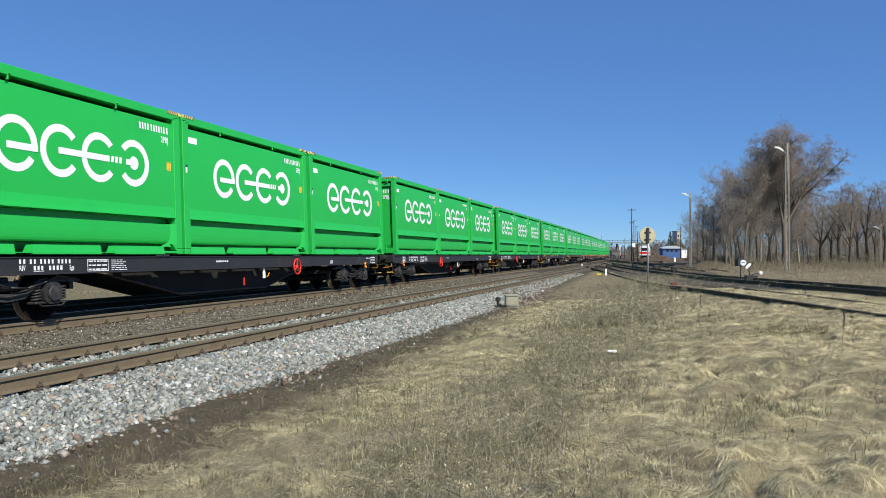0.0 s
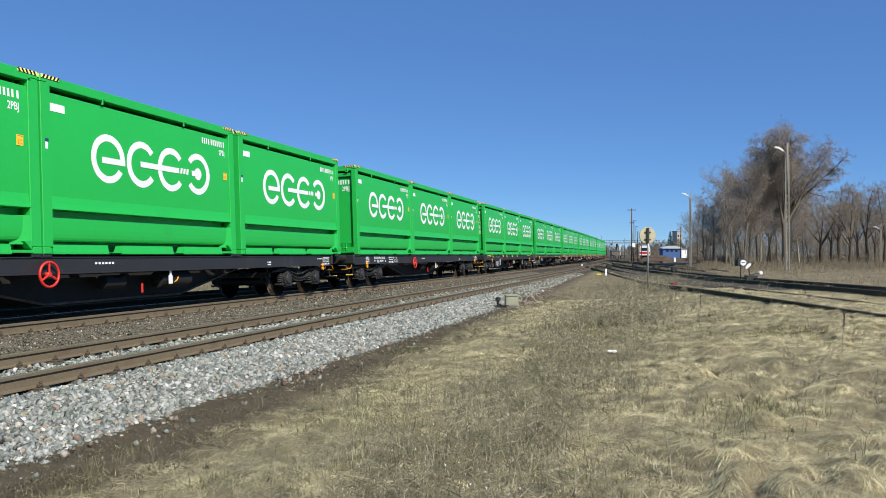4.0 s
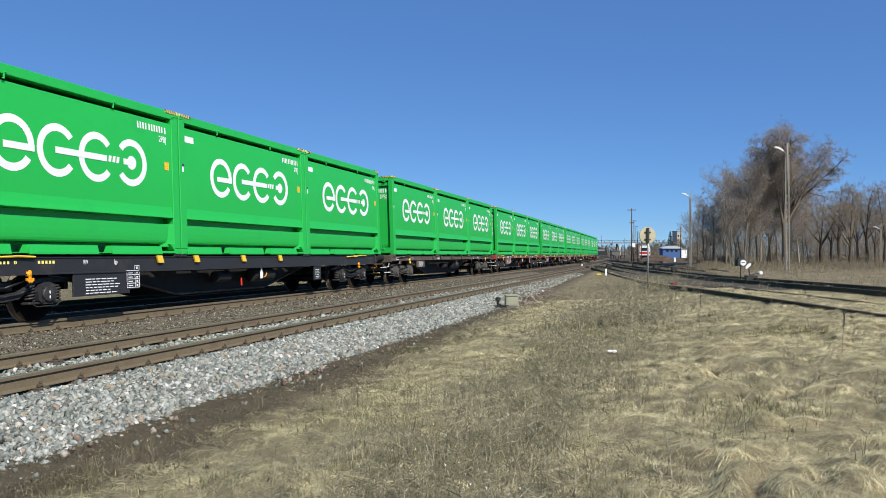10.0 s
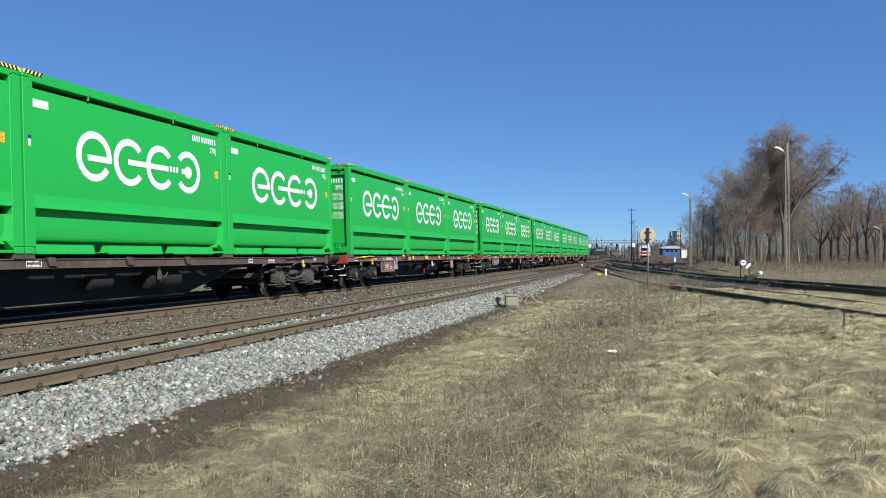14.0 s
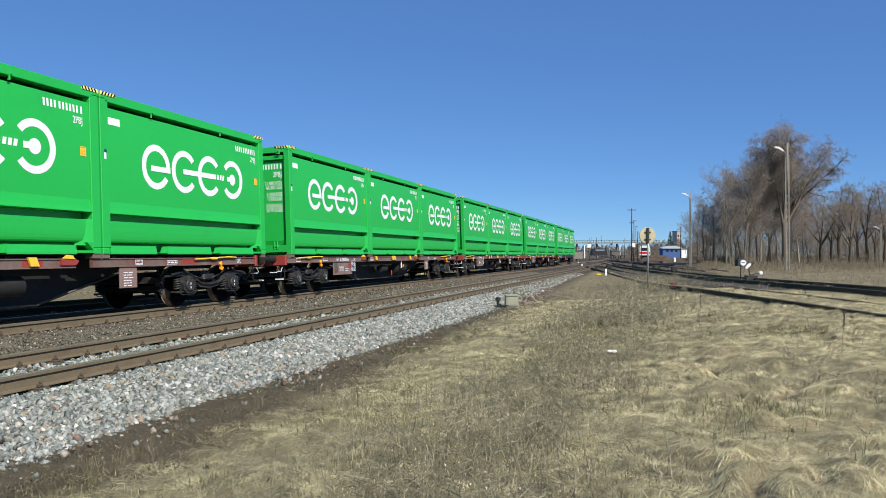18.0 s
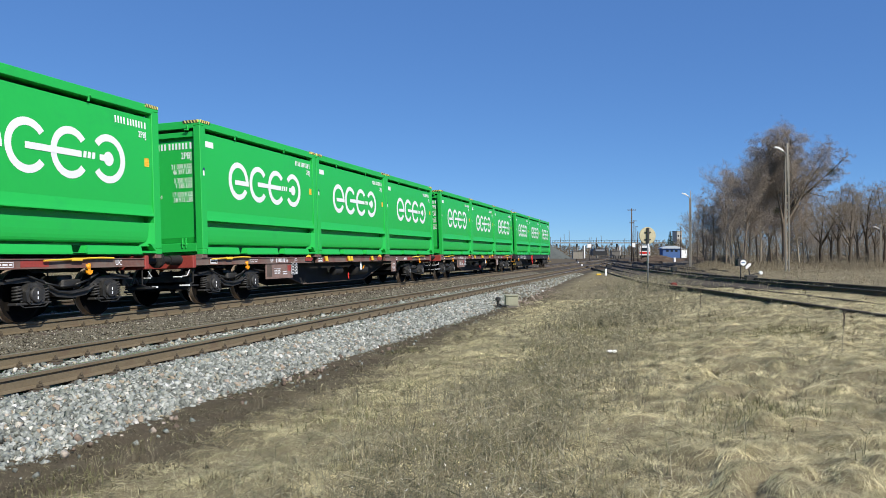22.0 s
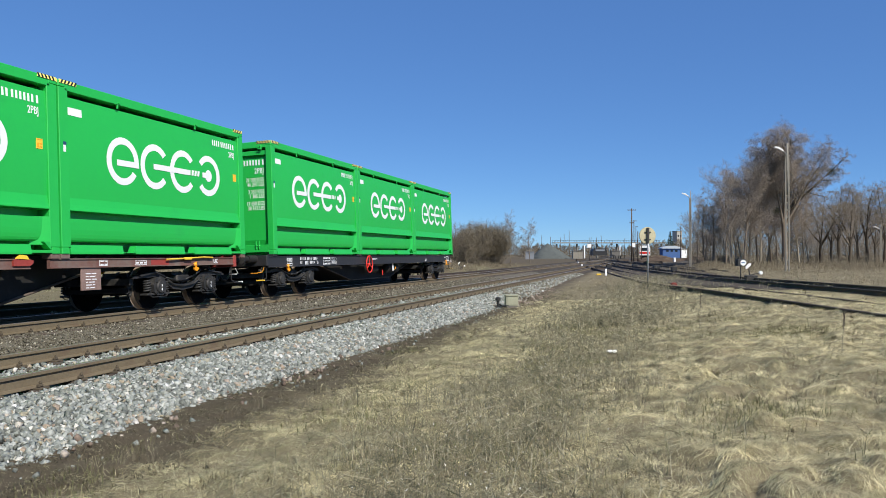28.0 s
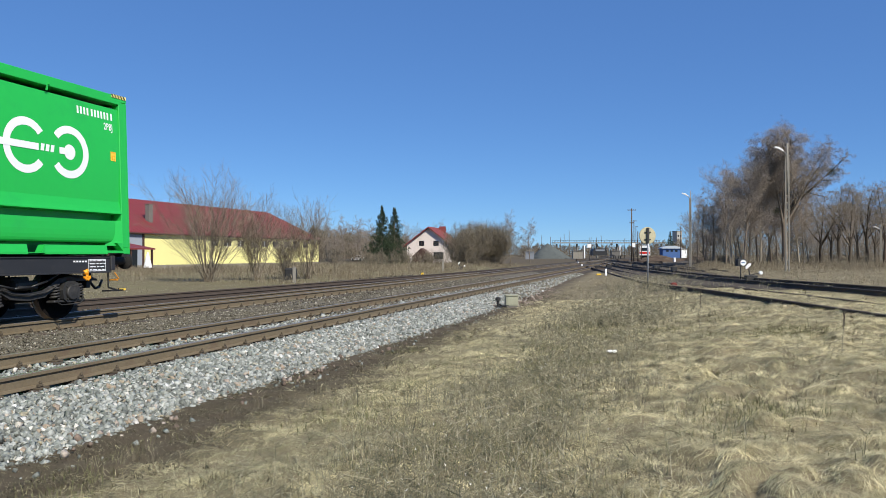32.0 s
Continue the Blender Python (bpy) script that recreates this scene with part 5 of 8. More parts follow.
def wagon(kind):
    """A container flat wagon, its middle at y = 0, on rails at z = 0."""
    paint = M[{"black": "frame_black", "black_tail": "frame_black", "black_yellow": "frame_black", "red": "frame_red", "old": "frame_old"}[kind]]
    base = empty("flat_wagon")
    deep = kind.startswith("black")
    z1 = 1.10 if deep else 1.07
    z0 = 0.80 if deep else 0.90
    for s in (1, -1):
        xo = 1.24
        # the red wagons' sills are broken where two containers meet
        for a, b in ((-9.0, -3.12), (-2.68, 2.78), (3.22, 9.0)) if kind == "red" else ((-9.0, 9.0),):
            bm = bmesh.new()
            prism(bm, [(s * (xo - 0.09), z0), (s * xo, z0), (s * xo, z0 + 0.02), (s * (xo - 0.02), z0 + 0.025), (s * (xo - 0.02), z1 - 0.025), (s * xo, z1 - 0.02), (s * xo, z1), (s * (xo - 0.09), z1)], *sorted((a * s, b * s)))
            part("side_sill", bm, paint, base)
        # container supports
        for c in (-6.10, 0, 6.10):
            for e in (-1, 1):
                bm = bmesh.new()
                box(bm, (s * 1.16, c + 0.37 + e * 2.93, (z1 + DECK) / 2), (0.2, 0.20, DECK - z1 + 0.012), 0.006)
                rod(bm, (s * 1.14, c + 0.37 + e * 2.93, DECK - 0.02), (s * 1.14, c + 0.37 + e * 2.93, DECK + 0.05), 0.04, 0.02, n=8)
                part("container_spigot", bm, paint, base)
    bm = bmesh.new()
    e0, e1 = (2.0, 4.6) if deep else (2.5, 4.8)
    prism(bm, [(-9.1, 0.84), (-e1, 0.82), (-e0, 0.27), (e0, 0.27), (e1, 0.82), (9.1, 0.84), (9.1, DECK - 0.006), (-9.1, DECK - 0.006)], -0.6, 0.6, axis="x")
    # the shade under the deck is put into the sill's and beams' near-black colour
    part("centre_sill", bm, M["bogie"], base)
    for i in range(13):
        bm = bmesh.new()
        box(bm, (0, -8.4 + i * 1.4, 1.0), (2.28, 0.10, 0.22))
        part("cross_beam", bm, M["bogie"], base)
    # fish-belly trusses below the sill
    for s in (1, -1):
        bm = bmesh.new()
        pipe(bm, [(s * 0.62, -e1, 0.82), (s * 0.62, -e0, 0.27), (s * 0.62, e0, 0.27), (s * 0.62, e1, 0.82)], 0.025, 8)
        # light caught along the flange is put into its paler colour
        part("lower_flange", bm, M["frame_old"], base)
    for e in (1, -1):
        bm = bmesh.new()
        box(bm, (0, e * 9.05, 0.98), (2.5, 0.12, 0.28), 0.015)
        part("headstock", bm, M["frame_bright"] if kind == "red" else paint, base)
        for s in (1, -1):
            bm = bmesh.new()
            lathe(bm, [(e * 9.11, 0.115), (e * 9.13, 0.105), (e * 9.48, 0.10), (e * 9.48, 0.078), (e * 9.80, 0.078)], "y", 18)
            lathe(bm, [(e * 9.79, 0.09), (e * 9.82, 0.168), (e * 9.86, 0.172), (e * 9.868, 0.10)], "y", 22)
            ob = part("buffer", bm, M["bogie"], base, "greasy round buffer")
            ob.matrix_basis = Matrix.Translation((s * 0.875, 0, 1.03))
            bm = bmesh.new()
            pipe(bm, [(s * 1.16, e * 9.0, 0.86), (s * 1.16, e * 9.0, 0.52), (s * 1.16, e * 9.28, 0.46), (s * 1.16, e * 9.28, 0.5)], 0.016)
            box(bm, (s * 1.16, e * 9.12, 0.46), (0.22, 0.34, 0.03), 0.004)
            part("step", bm, M["bogie"], base)
            bm = bmesh.new()
            box(bm, (s * 1.16, e * 9.315, 0.468), (0.24, 0.055, 0.035), 0.006)
            part("step_edge", bm, M["yellow"] if deep else M["white"], base, "yellow step edge" if deep else "white step edge")
            bm = bmesh.new()
            pipe(bm, [(s * 1.18, e * 9.16, 0.80), (s * 1.19, e * 9.26, 0.68), (s * 1.0, e * 9.32, 0.66)], 0.009)
            pipe(bm, [(s * 0.9, e * 9.34, 0.66), (s * 1.1, e * 9.34, 0.655)], 0.014)
            part("uncoupling_lever", bm, M["orange"] if deep else M["white"], base, "bent shunting handle")
        bm = bmesh.new()
        pipe(bm, [(0, e * 9.3, 1.0), (0, e * 9.7, 0.96), (0, e * 9.86, 0.86), (0, e * 9.86, 0.62)], 0.04)
        part("coupling", bm, M["bogie"], base)
        bm = bmesh.new()
        pts = [(0.3, e * 9.3, 0.85), (0.34, e * 9.48, 0.62), (0.33, e * 9.62, 0.50), (0.31, e * 9.76, 0.52), (0.3, e * 9.86, 0.66)]
        pipe(bm, pts, 0.025, 8)
        part("brake_hose", bm, M["black"], base)
    # rope hooks below the sill near the ends
    for s in (1, -1):
        for y in ((-7.9, 8.35) if kind.startswith("black") and kind != "black_yellow" else (-6.8, 7.42)):
            bm = bmesh.new()
            box(bm, (s * 1.25, y, z0 + 0.0), (0.03, 0.055, 0.16), 0.008)
            rod(bm, (s * 1.22, y, z0 - 0.02), (s * 1.22, y, z0 + 0.06), 0.05, n=10)
            for k in (-1, 1):
                prism(bm, [(y + k * 0.02, z0 - 0.13), (y + k * 0.075, z0 - 0.09), (y + k * 0.075, z0 - 0.045), (y + k * 0.02, z0 - 0.08)], s * 1.235, s * 1.265, axis="x")
            box(bm, (s * 1.25, y, z0 - 0.10), (0.025, 0.075, 0.05), 0.008)
            part("rope_hook", bm, M["yellow"] if kind == "old" else M["orange"], base, "hanging rope hook")
    # brake gear, reservoir, handwheel
    bm = bmesh.new()
    lathe(bm, [(-0.55, 0.05), (-0.52, 0.17), (0.52, 0.17), (0.55, 0.05)], "y", 18)
    ob = part("air_reservoir", bm, M["bogie"], base)
    ob.matrix_basis = Matrix.Translation((0.92, 1.3, 0.62))
    bm = bmesh.new()
    lathe(bm, [(-0.3, 0.05), (-0.28, 0.13), (0.28, 0.13), (0.3, 0.05)], "y", 16)
    ob = part("brake_cylinder", bm, M["bogie"], base)
    ob.matrix_basis = Matrix.Translation((0.92, -0.6, 0.62))
    for s in (1, -1):
        for k, dx in enumerate((0, 0.3)):
            bm = bmesh.new()
            if k == 0:
                box(bm, (s * 1.18, s * 0.9, z0 - 0.19), (0.02, 0.13, 0.18), 0.006)
                box(bm, (s * 1.18, s * 0.9, z0 - 0.05), (0.02, 0.06, 0.12), 0.004)
                part("changeover_plate", bm, M["frame_old"] if kind == "old" else M["white"], base, "grimy brake changeover plate" if kind == "old" else "white brake changeover plate")
            else:
                pipe(bm, [(s * 1.2, s * 1.0, z0 - 0.24), (s * 1.2, s * 1.08, z0 - 0.22), (s * 1.2, s * 1.14, z0 - 0.14)], 0.014)
                part("changeover_lever", bm, M["frame_old"] if kind == "old" else M["orange"], base, "brake changeover lever")
        if kind != "old":
            bm = bmesh.new()
            box(bm, (s * 1.0, s * 0.2, z0 - (0.33 if deep else 0.46)), (0.03, 0.05, 0.20), 0.006)
            part("release_handle", bm, M["red"], base, "red brake release handle")
        if kind in ("black", "black_tail"):
            bm = bmesh.new()
            n, R = 28, (0.29 if kind == "black_tail" else 0.21)
            rim = [[bm.verts.new((0.024 * math.cos(b), (R + 0.024 * math.sin(b)) * math.cos(a), (R + 0.024 * math.sin(b)) * math.sin(a))) for b in [k * math.pi / 3 for k in range(6)]] for a in [2 * math.pi * i / n for i in range(n)]]
            for i in range(n):
                for k in range(6):
                    bm.faces.new((rim[i][k], rim[i][(k + 1) % 6], rim[(i + 1) % n][(k + 1) % 6], rim[(i + 1) % n][k])).smooth = True
            for i in range(3):
                a = radians(90 + 120 * i)
                rod(bm, (0, 0, 0), (0, R * math.cos(a), R * math.sin(a)), 0.02, n=6)
            rod(bm, (-s * 0.12, 0, 0), (s * 0.02, 0, 0), 0.04, n=10)
            ob = part("handbrake_wheel", bm, M["red"], base, "red three-spoked handbrake wheel")
            ob.matrix_basis = Matrix.Translation((s * 1.30, -1.88 if kind == "black_tail" else -2.58, 0.80))
    # lettering panels
    for s in (1, -1):
        def put(u, v, s=s): return (s * 1.224 if deep else s * 1.224, u * s, v)
        bm = bmesh.new()
        if kind == "black_yellow":
            lay(bm, bars([(-8.2 + i * 0.075 + 0.06 * (i % 5 > 3), 0.985, 0.04, 0.05) for i in range(16)] + [(-6.6 + i * 0.08, 0.985, 0.05, 0.05) for i in range(5)]), put)
            tagged(part("lettering", bm, M["hazard"], base, "small pale yellow stencilled lettering"), kind="stuff")
            bm = bmesh.new()
            lay(bm, decal_words([("RIV", 0.11, -5.55, 0.97, "LEFT"), ("Sgs", 0.11, -4.75, 0.97, "LEFT")]), put)
        elif deep:
            lay(bm, bars([(-7.12 + i * 0.085 + 0.05 * (i > 1) + 0.05 * (i > 3) + 0.05 * (i > 7), 0.985, 0.042, 0.075) for i in range(12)]), put)
            lay(bm, decal_words([("RIV", 0.12, -7.12, 0.875, "LEFT"), ("Sgs", 0.12, -6.02, 0.875, "LEFT")]), put)
            lay(bm, bars([(-6.82 + i * 0.08, 0.875, 0.045, 0.075) for i in range(3)] + [(-6.49 + i * 0.085, 0.875, 0.05, 0.075) for i in range(4)] + [(-6.82, 0.855, 0.22, 0.01)]), put)
            tagged(part("wagon_number", bm, M["white"], base, "white wagon number and class"), kind="stuff")
            for (u, w, h, rows) in ((-7.95, 0.33, 0.11, 1), (-5.58, 0.55, 0.22, 3), (-4.95, 0.45, 0.22, 6), (8.42, 0.45, 0.22, 4)):
                panel_bars(base, put, u, 0.835, w, h, rows, rows < 6)
            panel_bars(base, put, -7.95, 0.965, 0.33, 0.11, 1, True)
            bm = bmesh.new()
            lay(bm, bars([(-1.4 + i * 0.09, 0.96, 0.06, 0.04) for i in range(6)] + [(5.0 + i * 0.07, 0.92, 0.05, 0.035) for i in range(3)] + [(5.0 + i * 0.07, 0.86, 0.05, 0.035) for i in range(3)] + [(8.05 + i * 0.07, 1.0, 0.05, 0.03) for i in range(5)]), put)
        else:
            bm = bmesh.new()
            lay(bm, decal_words([("UIC", 0.15, 8.15, 0.94, "LEFT")]), put)
            tagged(part("wagon_mark", bm, M["white"], base, "white stencilled letters"), kind="stuff")
            bm = bmesh.new()
            for (u, w, h, rows) in ((-2.62, 0.33, 0.12, 2), (-8.4, 0.3, 0.10, 2), (4.4, 0.22, 0.11, 2), (5.4, 0.36, 0.09, 1), (-6.6, 0.5, 0.10, 2)):
                panel_bars(base, put, u, 0.93, w, h, rows, w < 0.4)
            bm.free()
        if deep:
            tagged(part("lettering", bm, M["white"], base, "small white stencilled lettering"), kind="stuff")
        if not deep or kind == "black_yellow":
            # hanging data boards
            for (u, w, h) in (((-5.2, 1.1, 0.33),) if kind == "old" else ((-5.05, 1.5, 0.44), (-4.21, 0.42, 0.36), (4.2, 0.5, 0.44))):
                bm = bmesh.new()
                board = M["frame_black"] if kind == "black_yellow" or w == 0.42 else M["board_pale"] if kind == "red" else paint
                box(bm, (s * 1.20, u * s, z0 - h / 2 + 0.03), (0.03, w, h), 0.004)
                ob = part("data_board", bm, board, base)
                def putb(a, v, s=s): return (s * 1.219, a * s, v)
                if w == 0.42:
                    bm = bmesh.new()
                    v0, hh = z0 - h + 0.05, (h - 0.03) / 4
                    rules = [(u - 0.19, v0 + i * hh, 0.38, 0.013) for i in range(5)] + [(u + q, v0 + 0.01, 0.014, 4 * hh) for q in (-0.19, 0.05, 0.176)]
                    rules += [(u - 0.14, v0 + (i + 0.42) * hh, 0.13, 0.018) for i in range(4)] + [(u + 0.095, v0 + (i + 0.35) * hh, 0.05, 0.034) for i in range(4)]
                    rules += [(u + 0.05, v0 + 4 * hh + 0.02, 0.012, 0.08), (u + 0.176, v0 + 4 * hh + 0.02, 0.014, 0.08), (u + 0.05, v0 + 4 * hh + 0.10, 0.14, 0.012), (u + 0.10, v0 + 4 * hh + 0.035, 0.04, 0.05)]
                    lay(bm, bars(rules), lambda a, v, s=s: (s * 1.226, a * s, v))
                    tagged(part("lettering", bm, M["white"], ob, "white ruled load table"), kind="stuff")
                    continue
                if kind == "red" and w == 1.5:
                    bm = bmesh.new()
                    box(bm, (s * 1.214, (u - 0.58) * s, z0 - h / 2 + 0.035), (0.012, 0.27, h - 0.12), 0.004)
                    part("label_holder", bm, M["frame_old"], ob, "grimy grey label holder")
                    bm = bmesh.new()
                    box(bm, (s * 1.2135, (u + 0.56) * s, z0 - 0.13), (0.006, 0.22, 0.16))
                    part("repainted_patch", bm, M["frame_bright"], ob, "fresh red repainted patch")
                    bm = bmesh.new()
                    lay(bm, decal_words([("RIV", 0.15, u - 0.52, z0 + 0.03, "LEFT"), ("Sgn", 0.15, u + 0.33, z0 + 0.03, "LEFT")]), put)
                    lay(bm, bars([(u - 0.22 + i * 0.072 + 0.03 * (i > 0), z0 + 0.03, 0.042, 0.105) for i in range(7)]), put)
                    tagged(part("wagon_mark", bm, M["white"], base, "white stencilled letters"), kind="stuff")
                    bm = bmesh.new()
                    lay(bm, bars([(u - 0.30 + i * 0.085, z0 - 0.20 - j * 0.075, 0.06, 0.03) for i in range(4) for j in range(2)] + [(u - 0.32, z0 - 0.145, 0.36, 0.008), (u - 0.32, z0 - 0.222, 0.36, 0.006)] + [(u + 0.16 + i * 0.07, z0 - 0.24 - j * 0.06, 0.05, 0.025) for i in range(4) for j in range(2)]), putb)
                    tagged(part("lettering", bm, M["white"], ob, "small white stencilled lettering"), kind="stuff")
                    continue
                panel_bars(ob, putb, u - w * 0.30, z0 - h + 0.05, w * 0.62, h * 0.7, 6)
            for y in (-7.55 * s, 7.2 * s):
                bm = bmesh.new()
                pipe(bm, [(s * 1.27, y - 0.85, z1 - 0.035), (s * 1.27, y + 0.5, z1 + 0.01), (s * 1.27, y + 0.85, z1 + 0.0)], 0.018)
                box(bm, (s * 1.27, y - 0.1, z1 - 0.02), (0.04, 0.26, 0.06), 0.01)
                part("locking_bar", bm, M["frame_old"] if kind == "old" else M["yellow"], base, "container locking bar")
            if kind == "red":
                # bright repainted patches and gussets at the locks
                for a, b in ((-2.26, -1.86), (-0.48, 0.12), (1.6, 2.05), (5.9, 6.5)):
                    bm = bmesh.new()
                    box(bm, (s * 1.2195, (a + b) / 2 * s, (z0 + z1) / 2), (0.006, b - a, z1 - z0 - 0.056))
                    part("repainted_patch", bm, M["frame_bright"], base, "fresh red repainted patch")
                for a, b in ((-3.5, -3.08), (2.42, 2.82)):
                    bm = bmesh.new()
                    prism(bm, [(a * s, z1 - 0.12), (b * s - 0.06 * s, z1 - 0.12), (b * s, z1 - 0.07), (b * s, z1 - 0.03), (a * s + 0.14 * s, z1 + 0.03), (a * s, z1 - 0.02)][::s], s * 1.21, s * 1.262, axis="x")
                    part("gusset", bm, M["frame_bright"], base, "bright red gusset below the container lock")
                    bm = bmesh.new()
                    prism(bm, [(a * s + 0.05 * s, z1 + 0.0), (a * s + 0.30 * s, z1 - 0.015), (a * s + 0.26 * s, z1 + 0.05), (a * s + 0.12 * s, z1 + 0.065)][::s], s * 1.225, s * 1.275, axis="x")
                    part("container_lock", bm, M["yellow"], base, "yellow container lock")
            for y in (-2.1 * s, -0.32 * s, -0.1 * s, 1.8 * s) if kind == "red" else (-3.4, -2.1, -0.1, 1.8):
                bm = bmesh.new()
                prism(bm, [(y - 0.06, z1 - 0.13), (y + 0.12, z1 - 0.13), (y + 0.06, z1 + 0.02), (y - 0.12, z1 + 0.02)], s * 1.24, s * 1.275, axis="x")
                part("lashing_plate", bm, M["frame_old"] if kind == "old" else M["yellow"], base, "lashing plate")
    for y in (-PIVOT, PIVOT):
        bogie(base, y, M["bogie_dusty" if kind == "old" else "bogie_grey"], kind in ("red", "black_yellow"))
    say = {"black_tail": "last black container flat wagon with large red handbrake wheel", "black": "black container flat wagon with a red handbrake wheel", "black_yellow": "black container flat wagon with yellow locking gear",
           "red": "red-brown container flat wagon with yellow locking gear", "old": "weathered grey-brown container flat wagon"}[kind]
    return tagged(base, say, "flat wagon", "wagons of the train")


KINDS = ["black_tail", "red", "red", "red", "red", "old", "black_yellow", "black", "black", "black"]
rng = random.Random(5)
first, wagons = {}, []
for k in KINDS:
    if k not in first:
        first[k] = wagon(k)
        wagons.append(first[k])
    else:
        wagons.append(copy_thing(first[k], Matrix.Identity(4)))
box_full = container(True, rng)
box_plain = container(False, rng)
tagged(box_plain, "bright green steel bulk container without weight table, white ring emblem")
boxes, used = [], set()
for k in range(len(KINDS)):
    for j in range(3):
        src = box_plain if k in (5, 7, 8, 9) else box_full
        boxes.append((k, j, copy_thing(src, Matrix.Identity(4)) if src.name in used else src))
        used.add(src.name)


# ---- trees and shrubs ----
M["bark"] = mat("grey_brown_bark", (0.19, 0.155, 0.12), 0.95, 0, 0.35, 5, 0.6, dirt=(0.20, 0.18, 0.14), dirt_at=0.58, dirt_scale=1.5)
M["pale_bark"] = mat("pale_bark", (0.31, 0.27, 0.21), 0.95, 0, 0.3, 5, 0.5, dirt=(0.11, 0.09, 0.07), dirt_at=0.6, dirt_scale=1.0)
M["twig"] = ramp_material("bare_twigs", [(0.0, (0.15, 0.124, 0.098)), (0.5, (0.26, 0.218, 0.176)), (1.0, (0.37, 0.315, 0.26))], 0.95)
M["shrub"] = ramp_material("shrub_stems", [(0.0, (0.105, 0.085, 0.062)), (0.5, (0.20, 0.165, 0.122)), (1.0, (0.30, 0.26, 0.195))], 0.95)
M["needle"] = ramp_material("spruce_needles", [(0.0, (0.015, 0.027, 0.014)), (0.6, (0.036, 0.056, 0.027)), (1.0, (0.07, 0.095, 0.048))], 0.9)
M["dark_bark"] = mat("dark_ridged_bark", (0.085, 0.07, 0.055), 0.95, 0, 0.35, 5, 0.6, dirt=(0.13, 0.115, 0.085), dirt_at=0.58, dirt_scale=1.5)
M["dark_twig"] = ramp_material("dark_bare_twigs", [(0.0, (0.14, 0.117, 0.09)), (0.5, (0.24, 0.203, 0.16)), (1.0, (0.34, 0.29, 0.23))], 0.95)
M["brush"] = ramp_material("hazy_brush_stems", [(0.0, (0.095, 0.08, 0.056)), (0.5, (0.165, 0.14, 0.102)), (1.0, (0.25, 0.215, 0.16))], 0.95)
M["mistletoe"] = ramp_material("mistletoe_leaves", [(0.0, (0.05, 0.055, 0.02)), (1.0, (0.11, 0.11, 0.05))], 0.9)


class Wood:
    """Collects tapering branches as one mesh."""

    def __init__(self):
        self.v, self.f, self.s = [], [], []

    def tube(self, p, q, r0, r1, n):
        d = (q - p)
        if d.length < 1e-5:
            return
        k = len(self.v)
        rot = d.to_track_quat("Z", "Y")
        tip = r1 < 0.003
        for c, r in ((p, r0),) if tip else ((p, r0), (q, r1)):
            for i in range(n):
                a = 2 * math.pi * i / n
                self.v.append(tuple(c + rot @ Vector((r * math.cos(a), r * math.sin(a), 0))))
        if tip:
            self.v.append(tuple(q))
            for i in range(n):
                self.f += [k + i, k + (i + 1) % n, k + n]
                self.s.append(3)
        else:
            for i in range(n):
                self.f += [k + i, k + (i + 1) % n, k + n + (i + 1) % n, k + n + i]
                self.s.append(4)

    def mesh(self, name, material):
        me = raw_mesh(name, np.array(self.v), np.array(self.f), np.array(self.s), material)
        ob_me = me.data
        bpy.data.objects.remove(me)
        return ob_me


def grow(wood, fine, p, d, length, r, level, rng, o):
    """One branch with its children; thick wood and twigs go to two meshes."""
    steps = 4 if level < 2 else 3 if level >= o["levels"] else 2
    pts, dirs = [p], [d]
    for i in range(steps):
        j = o["bend"] * (0.5 + 0.5 * level)
        d = (d + Vector((rng.gauss(0, j), rng.gauss(0, j), rng.gauss(0, j) + (-o["hang"] if "hang" in o and level > 2 else o["up"] * (1 if level else 0.3))))).normalized()
        p = p + d * (length / steps)
        pts.append(p)
        dirs.append(d)
    last = level >= o["levels"]
    for i in range(steps):
        a, b = r * (1 - 0.78 * i / steps), r * (1 - 0.78 * (i + 1) / steps)
        if last:
            break
        (wood if level < 2 else fine).tube(pts[i], pts[i + 1], a, b, o.get("sides", 7) if level == 0 else min(5, o.get("sides", 5)) if level == 1 else 3)
    if last:
        # a twig: one bent, pointed sliver
        w = dirs[0].cross(Vector((rng.gauss(0, 1), rng.gauss(0, 1), rng.gauss(0, 1)))).normalized() * o["twig"]
        k = len(fine.v)
        fine.v += [tuple(pts[0] - w), tuple(pts[0] + w), tuple(pts[2] + w * 0.7), tuple(pts[2] - w * 0.7), tuple(pts[-1])]
        fine.f += [k, k + 1, k + 2, k + 3, k + 3, k + 2, k + 4]
        fine.s += [4, 3]
        return
    n = o["kids"][level]
    for i in range(n):
        t = o["from"][level] + (1 - o["from"][level]) * (i + rng.random()) / n
        x = t * steps
        i0 = min(steps - 1, int(x))
        q = pts[i0].lerp(pts[i0 + 1], x - i0)
        dd = dirs[i0 + 1]
        side = Vector((rng.gauss(0, 1), rng.gauss(0, 1), rng.gauss(0, 0.4)))
        side = (side - dd * side.dot(dd)).normalized()
        a = radians(rng.uniform(*o["angle"][level]))
        nd = dd * math.cos(a) + side * math.sin(a)
        grow(wood, fine, q, nd, length * o["ratio"][level] * (1.05 - 0.55 * t if level == 0 else 1.0) * rng.uniform(0.75, 1.2), max(r * 0.5 * (1 - 0.6 * t), 0.008), level + 1, rng, o)


